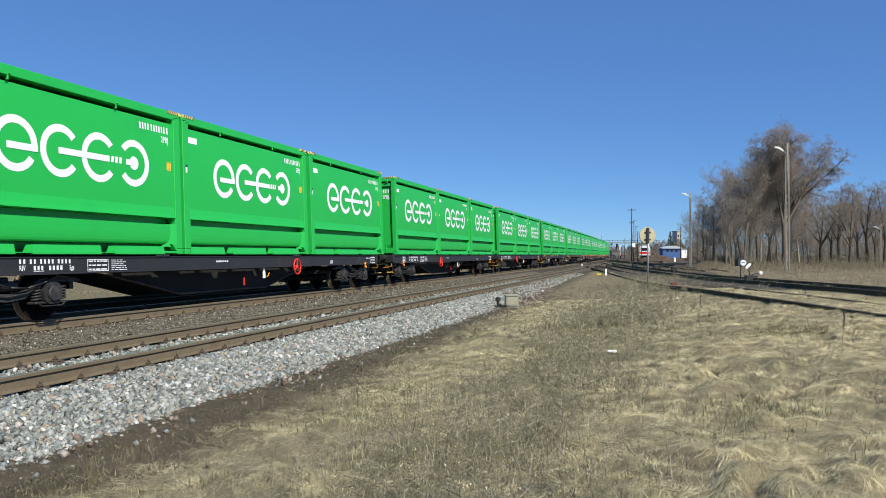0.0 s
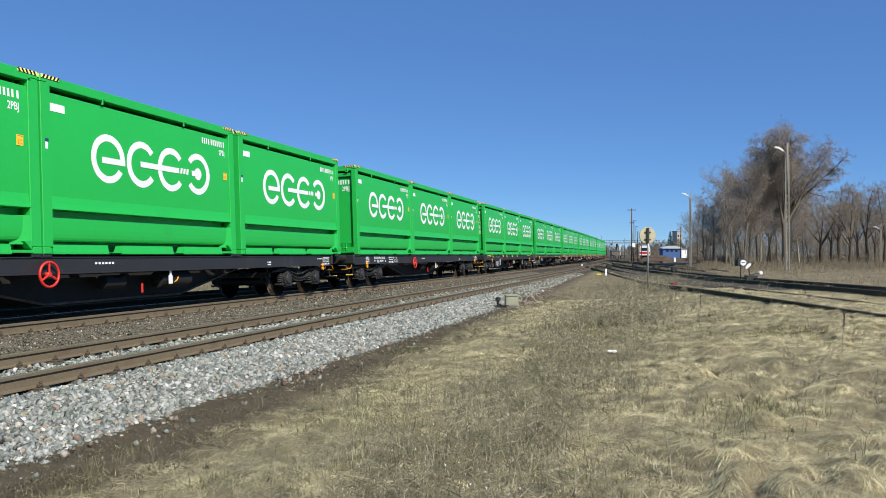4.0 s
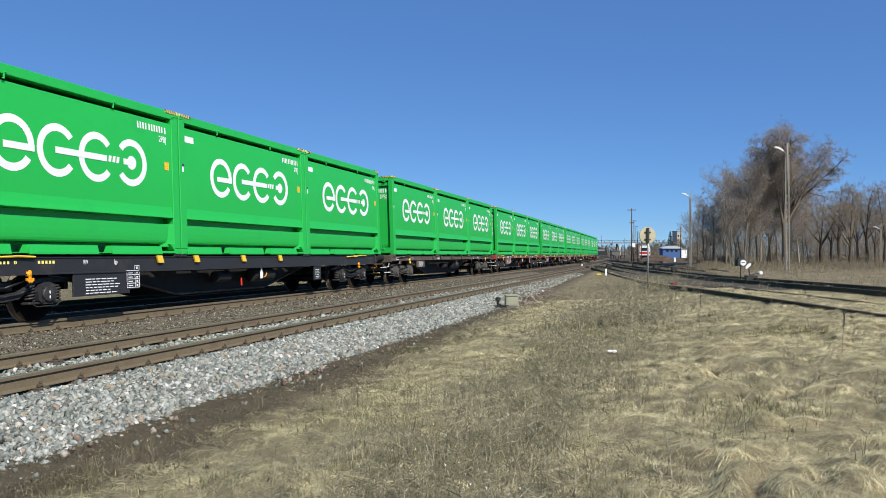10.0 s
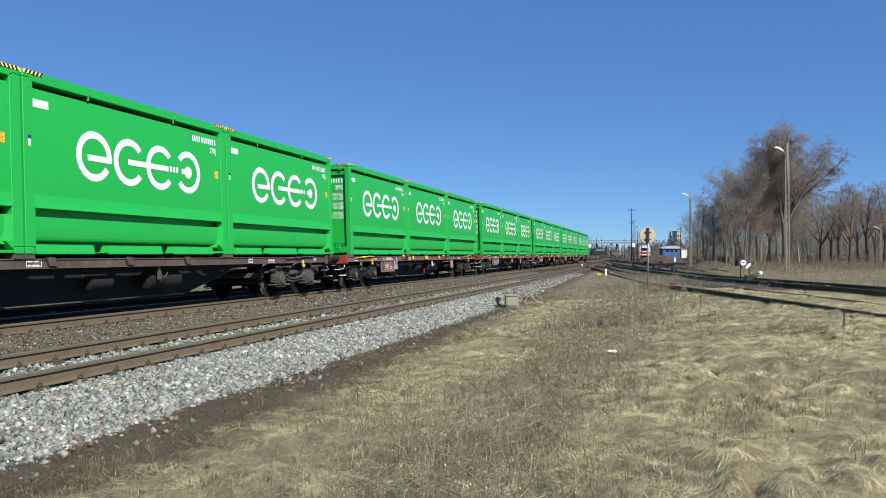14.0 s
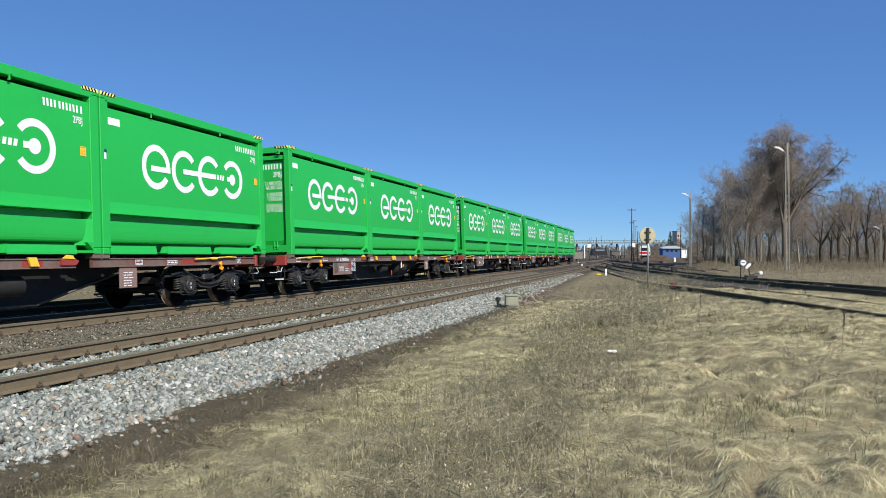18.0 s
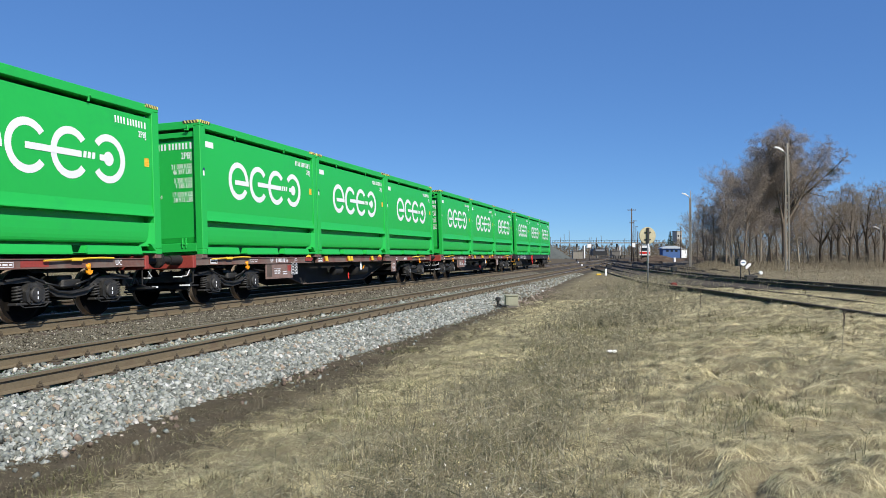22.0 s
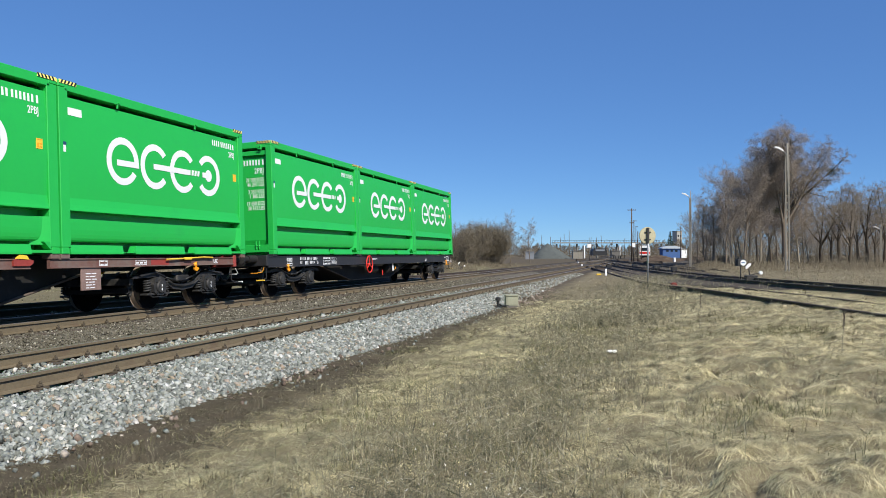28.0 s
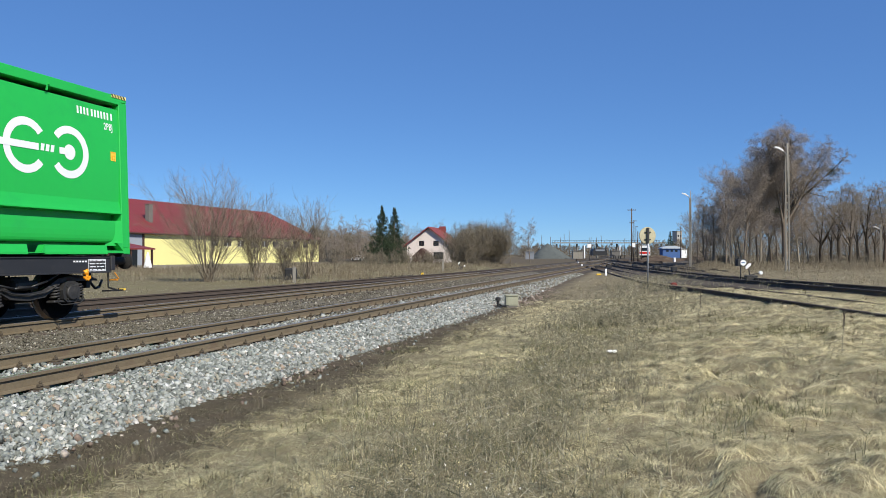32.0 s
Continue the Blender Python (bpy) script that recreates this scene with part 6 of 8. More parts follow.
def tree_meshes(seed, height, o):
    rng = random.Random(seed)
    wood, fine = Wood(), Wood()
    for s in range(o.get("stems", 1)):
        lean = o.get("lean", 0.05)
        d = Vector((rng.gauss(0, lean), rng.gauss(0, lean), 1)).normalized()
        p = Vector((rng.gauss(0, 0.12), rng.gauss(0, 0.12), -0.15)) if o.get("stems", 1) > 1 else Vector((0, 0, -0.3))
        grow(wood, fine, p, d, height * (rng.uniform(0.6, 1.0) if o.get("stems", 1) > 1 else 0.8), height * o["girth"], 0, rng, o)
    return wood.mesh("trunk", o["bark"]), fine.mesh("crown", o.get("fine", M["twig"]))


SLIM = dict(levels=4, kids=(22, 8, 7, 9), angle=((28, 58), (25, 60), (28, 62), (22, 70)), ratio=(0.38, 0.5, 0.5, 0.55), bend=0.09, up=0.045, twig=0.0062, girth=0.0095, bark=M["bark"])
SLIM["from"] = (0.22, 0.2, 0.15, 0.1)
PALE = dict(SLIM, bark=M["pale_bark"], kids=(16, 8, 7, 9))
SHRUB = dict(levels=2, kids=(10, 8), angle=((15, 45), (15, 50)), ratio=(0.42, 0.45), bend=0.07, up=0.05, twig=0.0048, girth=0.0036, bark=M["shrub"], fine=M["shrub"], stems=36, lean=0.22, sides=3)
SHRUB["from"] = (0.3, 0.2)


def tree(name, meshes, x, y, turn, label, group="", z=None):
    base = empty(name, pose(x, y, ground_z(x, y) if z is None else z, 0, 0, turn))
    share("trunk", meshes[0], base)
    share("crown", meshes[1], base)
    return tagged(base, label, "shrub" if "shrub" in name else "tree", group)


def spot(angle_x, depth):
    """Plan position at a bearing, given as the tangent right of the camera's axis, and a depth along it."""
    c, s = math.cos(EYE_YAW), math.sin(EYE_YAW)
    return depth * (-s + c * angle_x), depth * (c + s * angle_x)


def spreading_meshes(seed, height, fork, limbs, o):
    """A tree whose trunk forks low into several rising limbs that fan out into a broad crown."""
    rng = random.Random(seed)
    wood, fine = Wood(), Wood()
    top = Vector((0.15, 0.0, fork))
    r = height * o["girth"]
    mid = Vector((0.05, 0.05, fork * 0.5))
    wood.tube(Vector((0, 0, -0.3)), mid, r * 1.25, r * 1.05, 10)
    wood.tube(mid, top, r * 1.05, r * 0.9, 10)
    for i in range(limbs):
        a = 2 * math.pi * (i + rng.uniform(-0.25, 0.25)) / limbs
        lean = radians(rng.uniform(8, o.get("fan", 38))) if i else radians(4)
        d = Vector((math.cos(a) * math.sin(lean), math.sin(a) * math.sin(lean), math.cos(lean)))
        p = top - Vector((0, 0, rng.uniform(0, fork * 0.25)))
        grow(wood, fine, p, d, (height - fork) * rng.uniform(0.84, 0.96), r * rng.uniform(0.4, 0.62), 0, rng, o)
    return wood.mesh("trunk", o["bark"]), fine.mesh("crown", o.get("fine", M["twig"]))


FAN = dict(levels=4, kids=(15, 8, 8, 8), angle=((25, 60), (28, 65), (30, 75), (25, 85)), ratio=(0.36, 0.48, 0.50, 0.60), bend=0.12, up=0.015, hang=0.28, twig=0.0055, girth=0.017, bark=M["bark"])
FAN["fan"] = 37
FAN["from"] = (0.30, 0.15, 0.12, 0.1)
OAK = dict(levels=4, kids=(7, 6, 6, 7), angle=((35, 70), (30, 65), (30, 70), (25, 75)), ratio=(0.44, 0.52, 0.5, 0.55), bend=0.16, up=0.05, twig=0.0062, girth=0.016, bark=M["dark_bark"], fine=M["dark_twig"])
OAK["from"] = (0.15, 0.15, 0.12, 0.1)
TURN = 205
big = spreading_meshes(7, 15.4, 5.2, 10, FAN)
x, y = spot(0.443, 86)
big_tree = tree("tree", big, x, y, TURN, "tall bare tree with mistletoe clumps and spreading limbs", "bare trees of the grove")
rm = random.Random(8)
for (dx, dz, r) in ((-1.6, 13.0, 0.34), (0.6, 13.4, 0.38), (1.6, 11.6, 0.36), (5.3, 10.4, 0.55), (-0.9, 6.0, 0.5)):
    v, f, s_ = [], [], []
    for i in range(420):
        d = Vector((rm.gauss(0, 1), rm.gauss(0, 1), rm.gauss(0, 1))).normalized() * r * rm.random() ** 0.4
        e = Vector((rm.gauss(0, 1), rm.gauss(0, 1), rm.gauss(0, 1))).normalized() * 0.07
        g = e.cross(Vector((0.3, 0.5, 0.8))).normalized() * 0.025
        k = len(v)
        v += [tuple(d - g), tuple(d + g), tuple(d + e)]
        f += [k, k + 1, k + 2]
        s_.append(3)
    ob = raw_mesh("mistletoe", np.array(v), np.array(f), np.array(s_), M["mistletoe"], "", "dense dark olive mistletoe clump")
    c, s = math.cos(EYE_YAW), math.sin(EYE_YAW)
    ob.parent = big_tree
    ob.matrix_basis = pose(0, 0, 0, 0, 0, -TURN) @ Matrix.Translation((dx * c, dx * s, dz))
# the long low limb of the big tree
lw, lf = Wood(), Wood()
c, s = math.cos(EYE_YAW), math.sin(EYE_YAW)
grow(lw, lf, Vector((0.15, 0, 6.0)), Vector((c * 0.77, s * 0.77, 0.64)), 8.8, 0.15, 0, random.Random(12), dict(FAN, up=-0.03, bend=0.09, ratio=(0.26, 0.5, 0.5, 0.6), kids=(13, 7, 7, 8)))
for nm, w, m in (("limb", lw, M["dark_bark"]), ("limb_crown", lf, M["twig"])):
    if w.v:
        ob = share(nm, w.mesh(nm, m), big_tree, pose(0, 0, 0, 0, 0, -TURN))

slims = [tree_meshes(20 + i, 11.5 + 1.1 * i, SLIM if i % 2 else PALE) for i in range(4)]
mids = [tree_meshes(40 + i, 8.0 + i, dict(SLIM, kids=(14, 6, 6, 7), ratio=(0.38, 0.5, 0.5, 0.55), twig=0.0075)) for i in range(3)]
rt = random.Random(21)
GROVE = [(0.322, 122, "m", 1), (0.330, 112, "m", 2), (0.337, 104, "m", 0), (0.342, 96, "m", 1), (0.349, 100, "m", 2), (0.354, 92, "m", 1), (0.360, 96, "m", 2), (0.366, 88, "m", 2), (0.372, 94, "s", 0), (0.377, 90, "s", 0), (0.383, 86, "s", 0), (0.388, 97, "s", 2), (0.393, 90, "s", 1), (0.399, 88, "s", 2),
         (0.404, 94, "s", 3), (0.409, 86, "s", 2), (0.415, 92, "s", 3), (0.421, 88, "s", 2), (0.427, 95, "s", 3), (0.434, 90, "s", 1), (0.450, 96, "s", 1), (0.458, 92, "s", 0), (0.467, 98, "s", 1), (0.474, 104, "s", 0)]
for tx, dep, kind, i in GROVE:
    x, y = spot(tx + rt.uniform(-0.004, 0.004), dep + rt.uniform(-6, 8))
    tree("tree", (slims if kind == "s" else mids)[i], x, y, rt.uniform(0, 360), "slender bare grey-brown tree of the grove", "bare trees of the grove")
oaks = [spreading_meshes(90 + i, 9.4 + 0.8 * i, 2.6 + 0.5 * i, 5, OAK) for i in range(3)]
for i, (tx, dep) in enumerate(((0.489, 96), (0.503, 112), (0.5135, 100), (0.5265, 94), (0.538, 108), (0.5495, 99), (0.5605, 110), (0.5725, 97), (0.585, 104))):
    x, y = spot(tx, dep)
    tree("tree", oaks[i % 3], x, y, rt.uniform(0, 360), "dark bare tree with crooked spreading limbs", "dark trees behind the yard")
for i in range(11):
    x, y = spot(0.470 + 0.0135 * i + rt.uniform(-0.003, 0.003), rt.uniform(122, 165))
    tree("tree", mids[i % 3], x, y, rt.uniform(0, 360), "bare tree in the wood behind the yard", "bare trees behind the yard")

shrubs = [tree_meshes(60 + i, h, dict(SHRUB, stems=(54, 40, 36, 30)[i], lean=(0.34, 0.24, 0.22, 0.2)[i]) if i < 3 else SHRUB) for i, h in enumerate((5.9, 4.6, 4.7, 3.2))]
for i, (tx, dep) in enumerate(((-0.303, 42), (-0.241, 44), (-0.176, 47), (-0.204, 46))):
    x, y = spot(tx, dep)
    tree("shrub", shrubs[i], x, y, 50 * i, "bare multi-stemmed shrub on the grassy verge", "shrubs beside the line")
thick = tree_meshes(71, 6.2, dict(SHRUB, stems=46, levels=2, kids=(14, 11), lean=0.3, twig=0.0075, girth=0.0036, fine=M["brush"], bark=M["brush"]))
for i in range(11):
    x, y = spot(0.020 + 0.0056 * i + rt.uniform(-0.002, 0.002), rt.uniform(104, 124) + i)
    tree("shrub", thick, x, y, rt.uniform(0, 360), "dense bare thicket bush beside the line", "thicket beside the line", z=-0.6 - 0.9 * (i in (0, 1, 11, 12, 13)))
for tx, dep, m in ((0.088, 128, mids[1]), (0.113, 132, mids[0]), (-0.03, 150, mids[0]), (-0.009, 160, mids[1])):
    x, y = spot(tx, dep)
    tree("tree", m, x, y, rt.uniform(0, 360), "bare tree beyond the thicket", "bare trees beyond the line")


low = tree_meshes(75, 2.6, dict(SHRUB, stems=28, kids=(9, 7), lean=0.5, twig=0.007, girth=0.004, fine=M["brush"], bark=M["brush"]))
for i in (0, 3, 4, 5, 6, 7, 8, 9, 10, 11):
    x, y = spot(-0.135 + 0.0135 * i + rt.uniform(-0.006, 0.006), rt.uniform(84, 100) + 2 * i)
    tree("shrub", low, x, y, rt.uniform(0, 360), "low brown brush before the house", "brush on the verge", z=-0.7)
for i in range(20):
    x, y = spot(0.328 + 0.0125 * i + rt.uniform(-0.006, 0.006), rt.uniform(84, 112))
    tree("shrub", low, x, y, rt.uniform(0, 360), "low brown undergrowth below the grove", "undergrowth of the grove", z=-1.25)
for tx, dep, i in ((-0.128, 150, 2), (-0.112, 140, 1), (-0.104, 155, 0), (-0.044, 165, 1), (-0.148, 160, 2), (-0.138, 145, 0), (-0.093, 165, 2)):
    x, y = spot(tx, dep)
    tree("tree", mids[i], x, y, rt.uniform(0, 360), "bare tree between the hall and the house", "bare trees beyond the line")


def spruce(x, y, h, seed):
    """A spruce: a straight trunk and whorls of drooping branches set with needle sprays."""
    r = random.Random(seed)
    base = empty("spruce", pose(x, y, ground_z(x, y)))
    bm = bmesh.new()
    rod(bm, (0, 0, -0.2), (0, 0, h * 0.97), 0.16, 0.02, 8)
    part("trunk", bm, M["bark"], base)
    v, f, s_ = [], [], []
    for i in range(30):
        t = i / 30
        z = h * (0.05 + 0.93 * t)
        reach = (h * 0.36) * (1 - t) ** 1.05 * r.uniform(0.6, 1.25) + 0.06
        for k in range(11):
            a = r.uniform(0, 6.283)
            L = reach * r.uniform(0.45, 1.2)
            for j in range(int(14 + 26 * L)):
                u = r.random() ** 0.7
                p = Vector((math.cos(a) * L * u, math.sin(a) * L * u, z - 0.32 * L * u + 0.18 * L * u * u + r.gauss(0, 0.11)))
                e = Vector((math.cos(a) + r.gauss(0, 0.6), math.sin(a) + r.gauss(0, 0.6), r.gauss(-0.2, 0.6))).normalized() * r.uniform(0.08, 0.20)
                g = e.cross(Vector((r.gauss(0, 1), r.gauss(0, 1), r.gauss(0, 1)))).normalized() * 0.04
                kk = len(v)
                v += [tuple(p - g), tuple(p + g), tuple(p + e)]
                f += [kk, kk + 1, kk + 2]
                s_.append(3)
    ob = raw_mesh("needles", np.array(v), np.array(f), np.array(s_), M["needle"], "")
    ob.parent = base
    tagged(base, "dark green spruce tree beside the house", "tree", "pair of spruces")


for tx, dep, h, seed in ((-0.079, 105, 8.3, 1), (-0.063, 107, 8.2, 2)):
    spruce(*spot(tx, dep), h, seed)


def far_woods():
    """Low bare woods along the horizon, as one mass of twigs."""
    r = np.random.default_rng(4)
    vs, fs, k = [], [], 0
    for t0, t1, d0, d1, n, h in ((-0.17, -0.045, 170, 250, 190, 7.4), (-0.05, 0.02, 220, 300, 30, 6.5), (0.0, 0.15, 300, 420, 70, 6.5), (0.10, 0.31, 560, 760, 150, 9.5), (0.25, 0.34, 300, 420, 50, 8), (0.325, 0.62, 140, 190, 120, 7.4), (-0.6, -0.16, 240, 330, 90, 8)):
        for i in range(n):
            x, y = spot(t0 + (t1 - t0) * (i + r.random()) / n, d0 + (d1 - d0) * r.random())
            hh = h * r.uniform(0.55, 1.1)
            m = 420
            a = r.uniform(0, 6.283, m)
            q = r.random(m)
            rad = hh * 0.33 * np.sqrt(r.random(m)) * np.sin(np.pi * np.clip(0.25 + 0.75 * q, 0, 1)) ** 0.6
            p = np.stack([x + rad * np.cos(a), y + rad * np.sin(a), -0.4 + hh * (0.08 + 0.9 * q)], 1)
            e = np.stack([np.cos(a) * 0.5, np.sin(a) * 0.5, np.full(m, 0.9)], 1) + r.normal(0, 0.45, (m, 3))
            e = e * (hh * 0.10)
            g = np.stack([-np.sin(a), np.cos(a), np.zeros(m)], 1) * (0.02 + d0 * 0.00013)
            vs.append(np.stack([p - g, p + g, p + e], 1).reshape(-1, 3))
            fs.append(np.arange(m * 3) + k)
            k += m * 3
    v = np.concatenate(vs)
    f = np.concatenate(fs)
    raw_mesh("far_woods", v, f, np.full(len(f) // 3, 3), M["shrub"], "stuff", "bare grey-brown woods along the horizon", "woods")


far_woods()

# ---- buildings ----
M["render_yellow"] = mat("pale_yellow_render", (0.80, 0.74, 0.32), 0.9, 0, 0.05, 2, 0.1, dirt=(0.71, 0.65, 0.29), dirt_at=0.62, dirt_scale=0.25)
M["render_white"] = mat("off_white_render", (0.72, 0.63, 0.57), 0.9, 0, 0.06, 2, 0.1, dirt=(0.55, 0.49, 0.44), dirt_at=0.6, dirt_scale=0.4)
M["roof_red"] = mat("dark_red_sheet_roof", (0.20, 0.036, 0.036), 0.5, 0.0, 0.12, 2, 0.08, dirt=(0.20, 0.04, 0.04), dirt_at=0.58, dirt_scale=0.3)
M["roof_tile"] = mat("red_tiles", (0.215, 0.045, 0.04), 0.7, 0.0, 0.15, 5, 0.2)
M["cladding"] = mat("blue_grey_cladding", (0.30, 0.33, 0.38), 0.7, 0, 0.06, 3, 0.05)
M["dark_wood"] = mat("dark_stained_wood", (0.06, 0.028, 0.018), 0.7, 0, 0.3, 5, 0.2)
M["glass_dark"] = mat("dark_window_glass", (0.02, 0.025, 0.03), 0.08, 0, 0.05, 1, 0.0)
M["sheet_grey"] = mat("grey_sheet_metal", (0.30, 0.31, 0.32), 0.45, 0.5, 0.08, 4, 0.03)
M["concrete"] = mat("weathered_concrete", (0.27, 0.25, 0.21), 0.95, 0, 0.2, 5, 0.3, dirt=(0.18, 0.17, 0.14), dirt_at=0.56, dirt_scale=2)
M["pale_concrete"] = mat("pale_panel_concrete", (0.42, 0.395, 0.35), 0.9, 0, 0.1, 2, 0.1)
M["pale_sheet"] = mat("pale_blue_grey_sheet", (0.42, 0.47, 0.52), 0.5, 0.1, 0.08, 3, 0.03)
M["concrete_dark"] = mat("dark_concrete", (0.16, 0.15, 0.135), 0.95, 0, 0.2, 5, 0.3)
M["wood_pole"] = mat("tarred_pole", (0.11, 0.085, 0.065), 0.9, 0, 0.3, 6, 0.3)
M["blue"] = mat("blue_sheet", (0.04, 0.10, 0.26), 0.6, 0, 0.1, 3, 0.03)
M["white_paint"] = mat("white_paint", (0.80, 0.80, 0.78), 0.6, 0, 0.05, 4, 0.05)
M["dark_steel"] = mat("dark_steel", (0.03, 0.03, 0.03), 0.6, 0.2, 0.2, 5, 0.1)
M["box_green"] = mat("grey_green_cabinet", (0.30, 0.30, 0.215), 0.7, 0, 0.12, 5, 0.1)
M["pile"] = mat("grey_gravel_heap", (0.098, 0.108, 0.102), 0.95, 0, 0.25, 3, 0.6)


def window(parent, w, h, m, frame_mat):
    bm = bmesh.new()
    t = 0.07
    for cx, cz, sx, sz in ((0, h / 2, w, t), (0, -h / 2, w, t), (w / 2, 0, t, h), (-w / 2, 0, t, h), (0, 0, 0.05, h)):
        box(bm, (cx, 0, cz), (sx, 0.09, sz))
    ob = part("window", bm, frame_mat, parent)
    ob.matrix_basis = m
    bm = bmesh.new()
    box(bm, (0, 0.02, 0), (w - 0.04, 0.02, h - 0.04))
    part("pane", bm, M["glass_dark"], ob)
    return ob


def hall():
    """A long low hall: yellow walls with a band of small windows, a hipped red sheet roof, a side porch."""
    L, W, E, R = 92.0, 15.0, 4.3, 8.5
    a, b = Vector((*spot(-0.387, 86), 0)), Vector((*spot(-0.1603, 126), 0))
    d = (a - b).normalized()
    base = empty("hall", Matrix.Translation((b.x, b.y, -0.45)) @ Matrix.Rotation(math.atan2(d.y, d.x), 4, "Z"))
    # local x runs from the far corner towards the near end; local -y or +y is inside
    side = 1 if (Matrix.Rotation(math.atan2(d.y, d.x), 3, "Z") @ Vector((0, 1, 0))).x < 0 else -1
    bm = bmesh.new()
    wins = [4.6 + 3.04 * i for i in range(9)]
    z0, z1, ww = 2.72, 3.52, 1.75
    x = 0.0
    for wx in wins:
        box(bm, ((x + wx - ww / 2) / 2, side * 0.15, E / 2), (wx - ww / 2 - x, 0.3, E))
        box(bm, (wx, side * 0.15, z0 / 2), (ww, 0.3, z0))
        box(bm, (wx, side * 0.15, (z1 + E) / 2), (ww, 0.3, E - z1))
        x = wx + ww / 2
    box(bm, ((x + L) / 2, side * 0.15, E / 2), (L - x, 0.3, E))
    part("wall", bm, M["render_yellow"], base)
    for o_ in (((0.15, side * W / 2, E / 2), (0.3, W - 0.6, E)), ((L - 0.15, side * W / 2, E / 2), (0.3, W - 0.6, E)), ((L / 2, side * (W - 0.15), E / 2), (L, 0.3, E))):
        bm = bmesh.new()
        box(bm, *o_)
        part("wall", bm, M["render_yellow"], base)
    bm = bmesh.new()
    box(bm, (L / 2, side * -0.03, 0.2), (L, 0.06, 0.5))
    part("plinth", bm, M["concrete"], base)
    for wx in wins:
        window(base, ww, z1 - z0, Matrix.Translation((wx, side * 0.12, (z0 + z1) / 2)), M["white_paint"])
    ov = 0.3
    c = [(-ov, side * -ov, E - 0.15), (L + ov, side * -ov, E - 0.15), (L + ov, side * (W + ov), E - 0.15), (-ov, side * (W + ov), E - 0.15)]
    r0, r1 = (3.6, side * W / 2, R), (L - W / 2, side * W / 2, R)
    bm = bmesh.new()
    vs = [bm.verts.new(p) for p in c + [r0, r1]]
    lo = [bm.verts.new((p[0], p[1], p[2] - 0.16)) for p in c]
    for q in ((0, 1, 5, 4), (1, 2, 5), (2, 3, 4, 5), (3, 0, 4)):
        bm.faces.new([vs[i] for i in q])
    for i in range(4):
        bm.faces.new([vs[i], lo[i], lo[(i + 1) % 4], vs[(i + 1) % 4]])
    bm.faces.new(lo)
    bmesh.ops.recalc_face_normals(bm, faces=bm.faces[:])
    roof = part("roof", bm, M["roof_red"], base, "dark red sheet-metal hipped roof")
    bm = bmesh.new()
    run, rise = W / 2 + ov, R - E + 0.15
    for i in range(130):
        xx = 1.0 + i * 0.7
        top = 1.0 if xx > 3.6 and xx < L - W / 2 else min(xx / 3.6, (L - xx) / (W / 2))
        if top < 0.1:
            continue
        box(bm, (xx, side * (-ov + run * top / 2), E - 0.15 + rise * top / 2 + 0.025), (0.04, math.hypot(run, rise) * top, 0.05), 0, Matrix.Rotation(side * math.atan2(rise, run), 3, "X"))
    tagged(part("roof_seams", bm, M["roof_red"], base), kind="stuff")
    bm = bmesh.new()
    rod(bm, (-ov, side * -(ov + 0.08), E - 0.32), (L + ov, side * -(ov + 0.08), E - 0.32), 0.08, n=8)
    for xx in (0.3, 31, 62):
        rod(bm, (xx, side * -0.1, 0.1), (xx, side * -0.1, E - 0.3), 0.05, n=8)
    part("gutter", bm, M["dark_wood"], base)
    bm = bmesh.new()
    xx, top = 38.6, 0.30
    box(bm, (xx, side * 2.2, 6.3), (0.62, 0.6, 2.3), 0.02)
    box(bm, (xx, side * 2.2, 7.5), (0.75, 0.72, 0.10), 0.02)
    part("roof_vent", bm, M["concrete_dark"], base, "dark grey sheet-metal roof vent")
    # set-off near part: grey panels with dark glazing behind a brown corner board
    bm = bmesh.new()
    box(bm, (66.0, side * -0.03, 2.2), (47.2, 0.05, 4.0), 0.004)
    part("grey_cladding", bm, M["cladding"], base, "blue-grey cladding panels")
    bm = bmesh.new()
    box(bm, (42.35, side * -0.06, 2.1), (0.28, 0.16, 4.1), 0.01)
    part("corner_board", bm, M["dark_wood"], base)
    for xx in (44.4, 47.2, 50.0):
        bm = bmesh.new()
        box(bm, (xx, side * -0.075, 1.3), (2.2, 0.03, 2.2))
        part("glazing", bm, M["glass_dark"], base)
    # porch with a red canopy on posts
    bm = bmesh.new()
    prism(bm, [(side * -4.2, 2.15), (side * -4.2, 2.30), (side * 0.0, 3.0), (side * 0.0, 2.85)], 45.5, 56.0, axis="x")
    part("porch_roof", bm, M["roof_red"], base, "small red porch roof")
    for xx in (45.8, 49.0, 52.2, 55.6):
        bm = bmesh.new()
        box(bm, (xx, side * -4.0, 1.08), (0.18, 0.18, 2.16))
        part("porch_post", bm, M["dark_wood"], base)
    bm = bmesh.new()
    for xx in np.arange(49.1, 55.5, 0.35):
        box(bm, (xx, side * -4.0, 0.6), (0.06, 0.06, 1.0))
    box(bm, (52.3, side * -4.0, 1.1), (6.6, 0.08, 0.1))
    part("porch_rail", bm, M["dark_wood"], base)
    bm = bmesh.new()
    box(bm, (53.2, side * -0.05, 1.15), (1.6, 0.10, 2.3))
    part("door", bm, M["dark_wood"], base, "dark wooden door")
    tagged(base, "long pale yellow hall with a dark red hipped roof", "building")


hall()


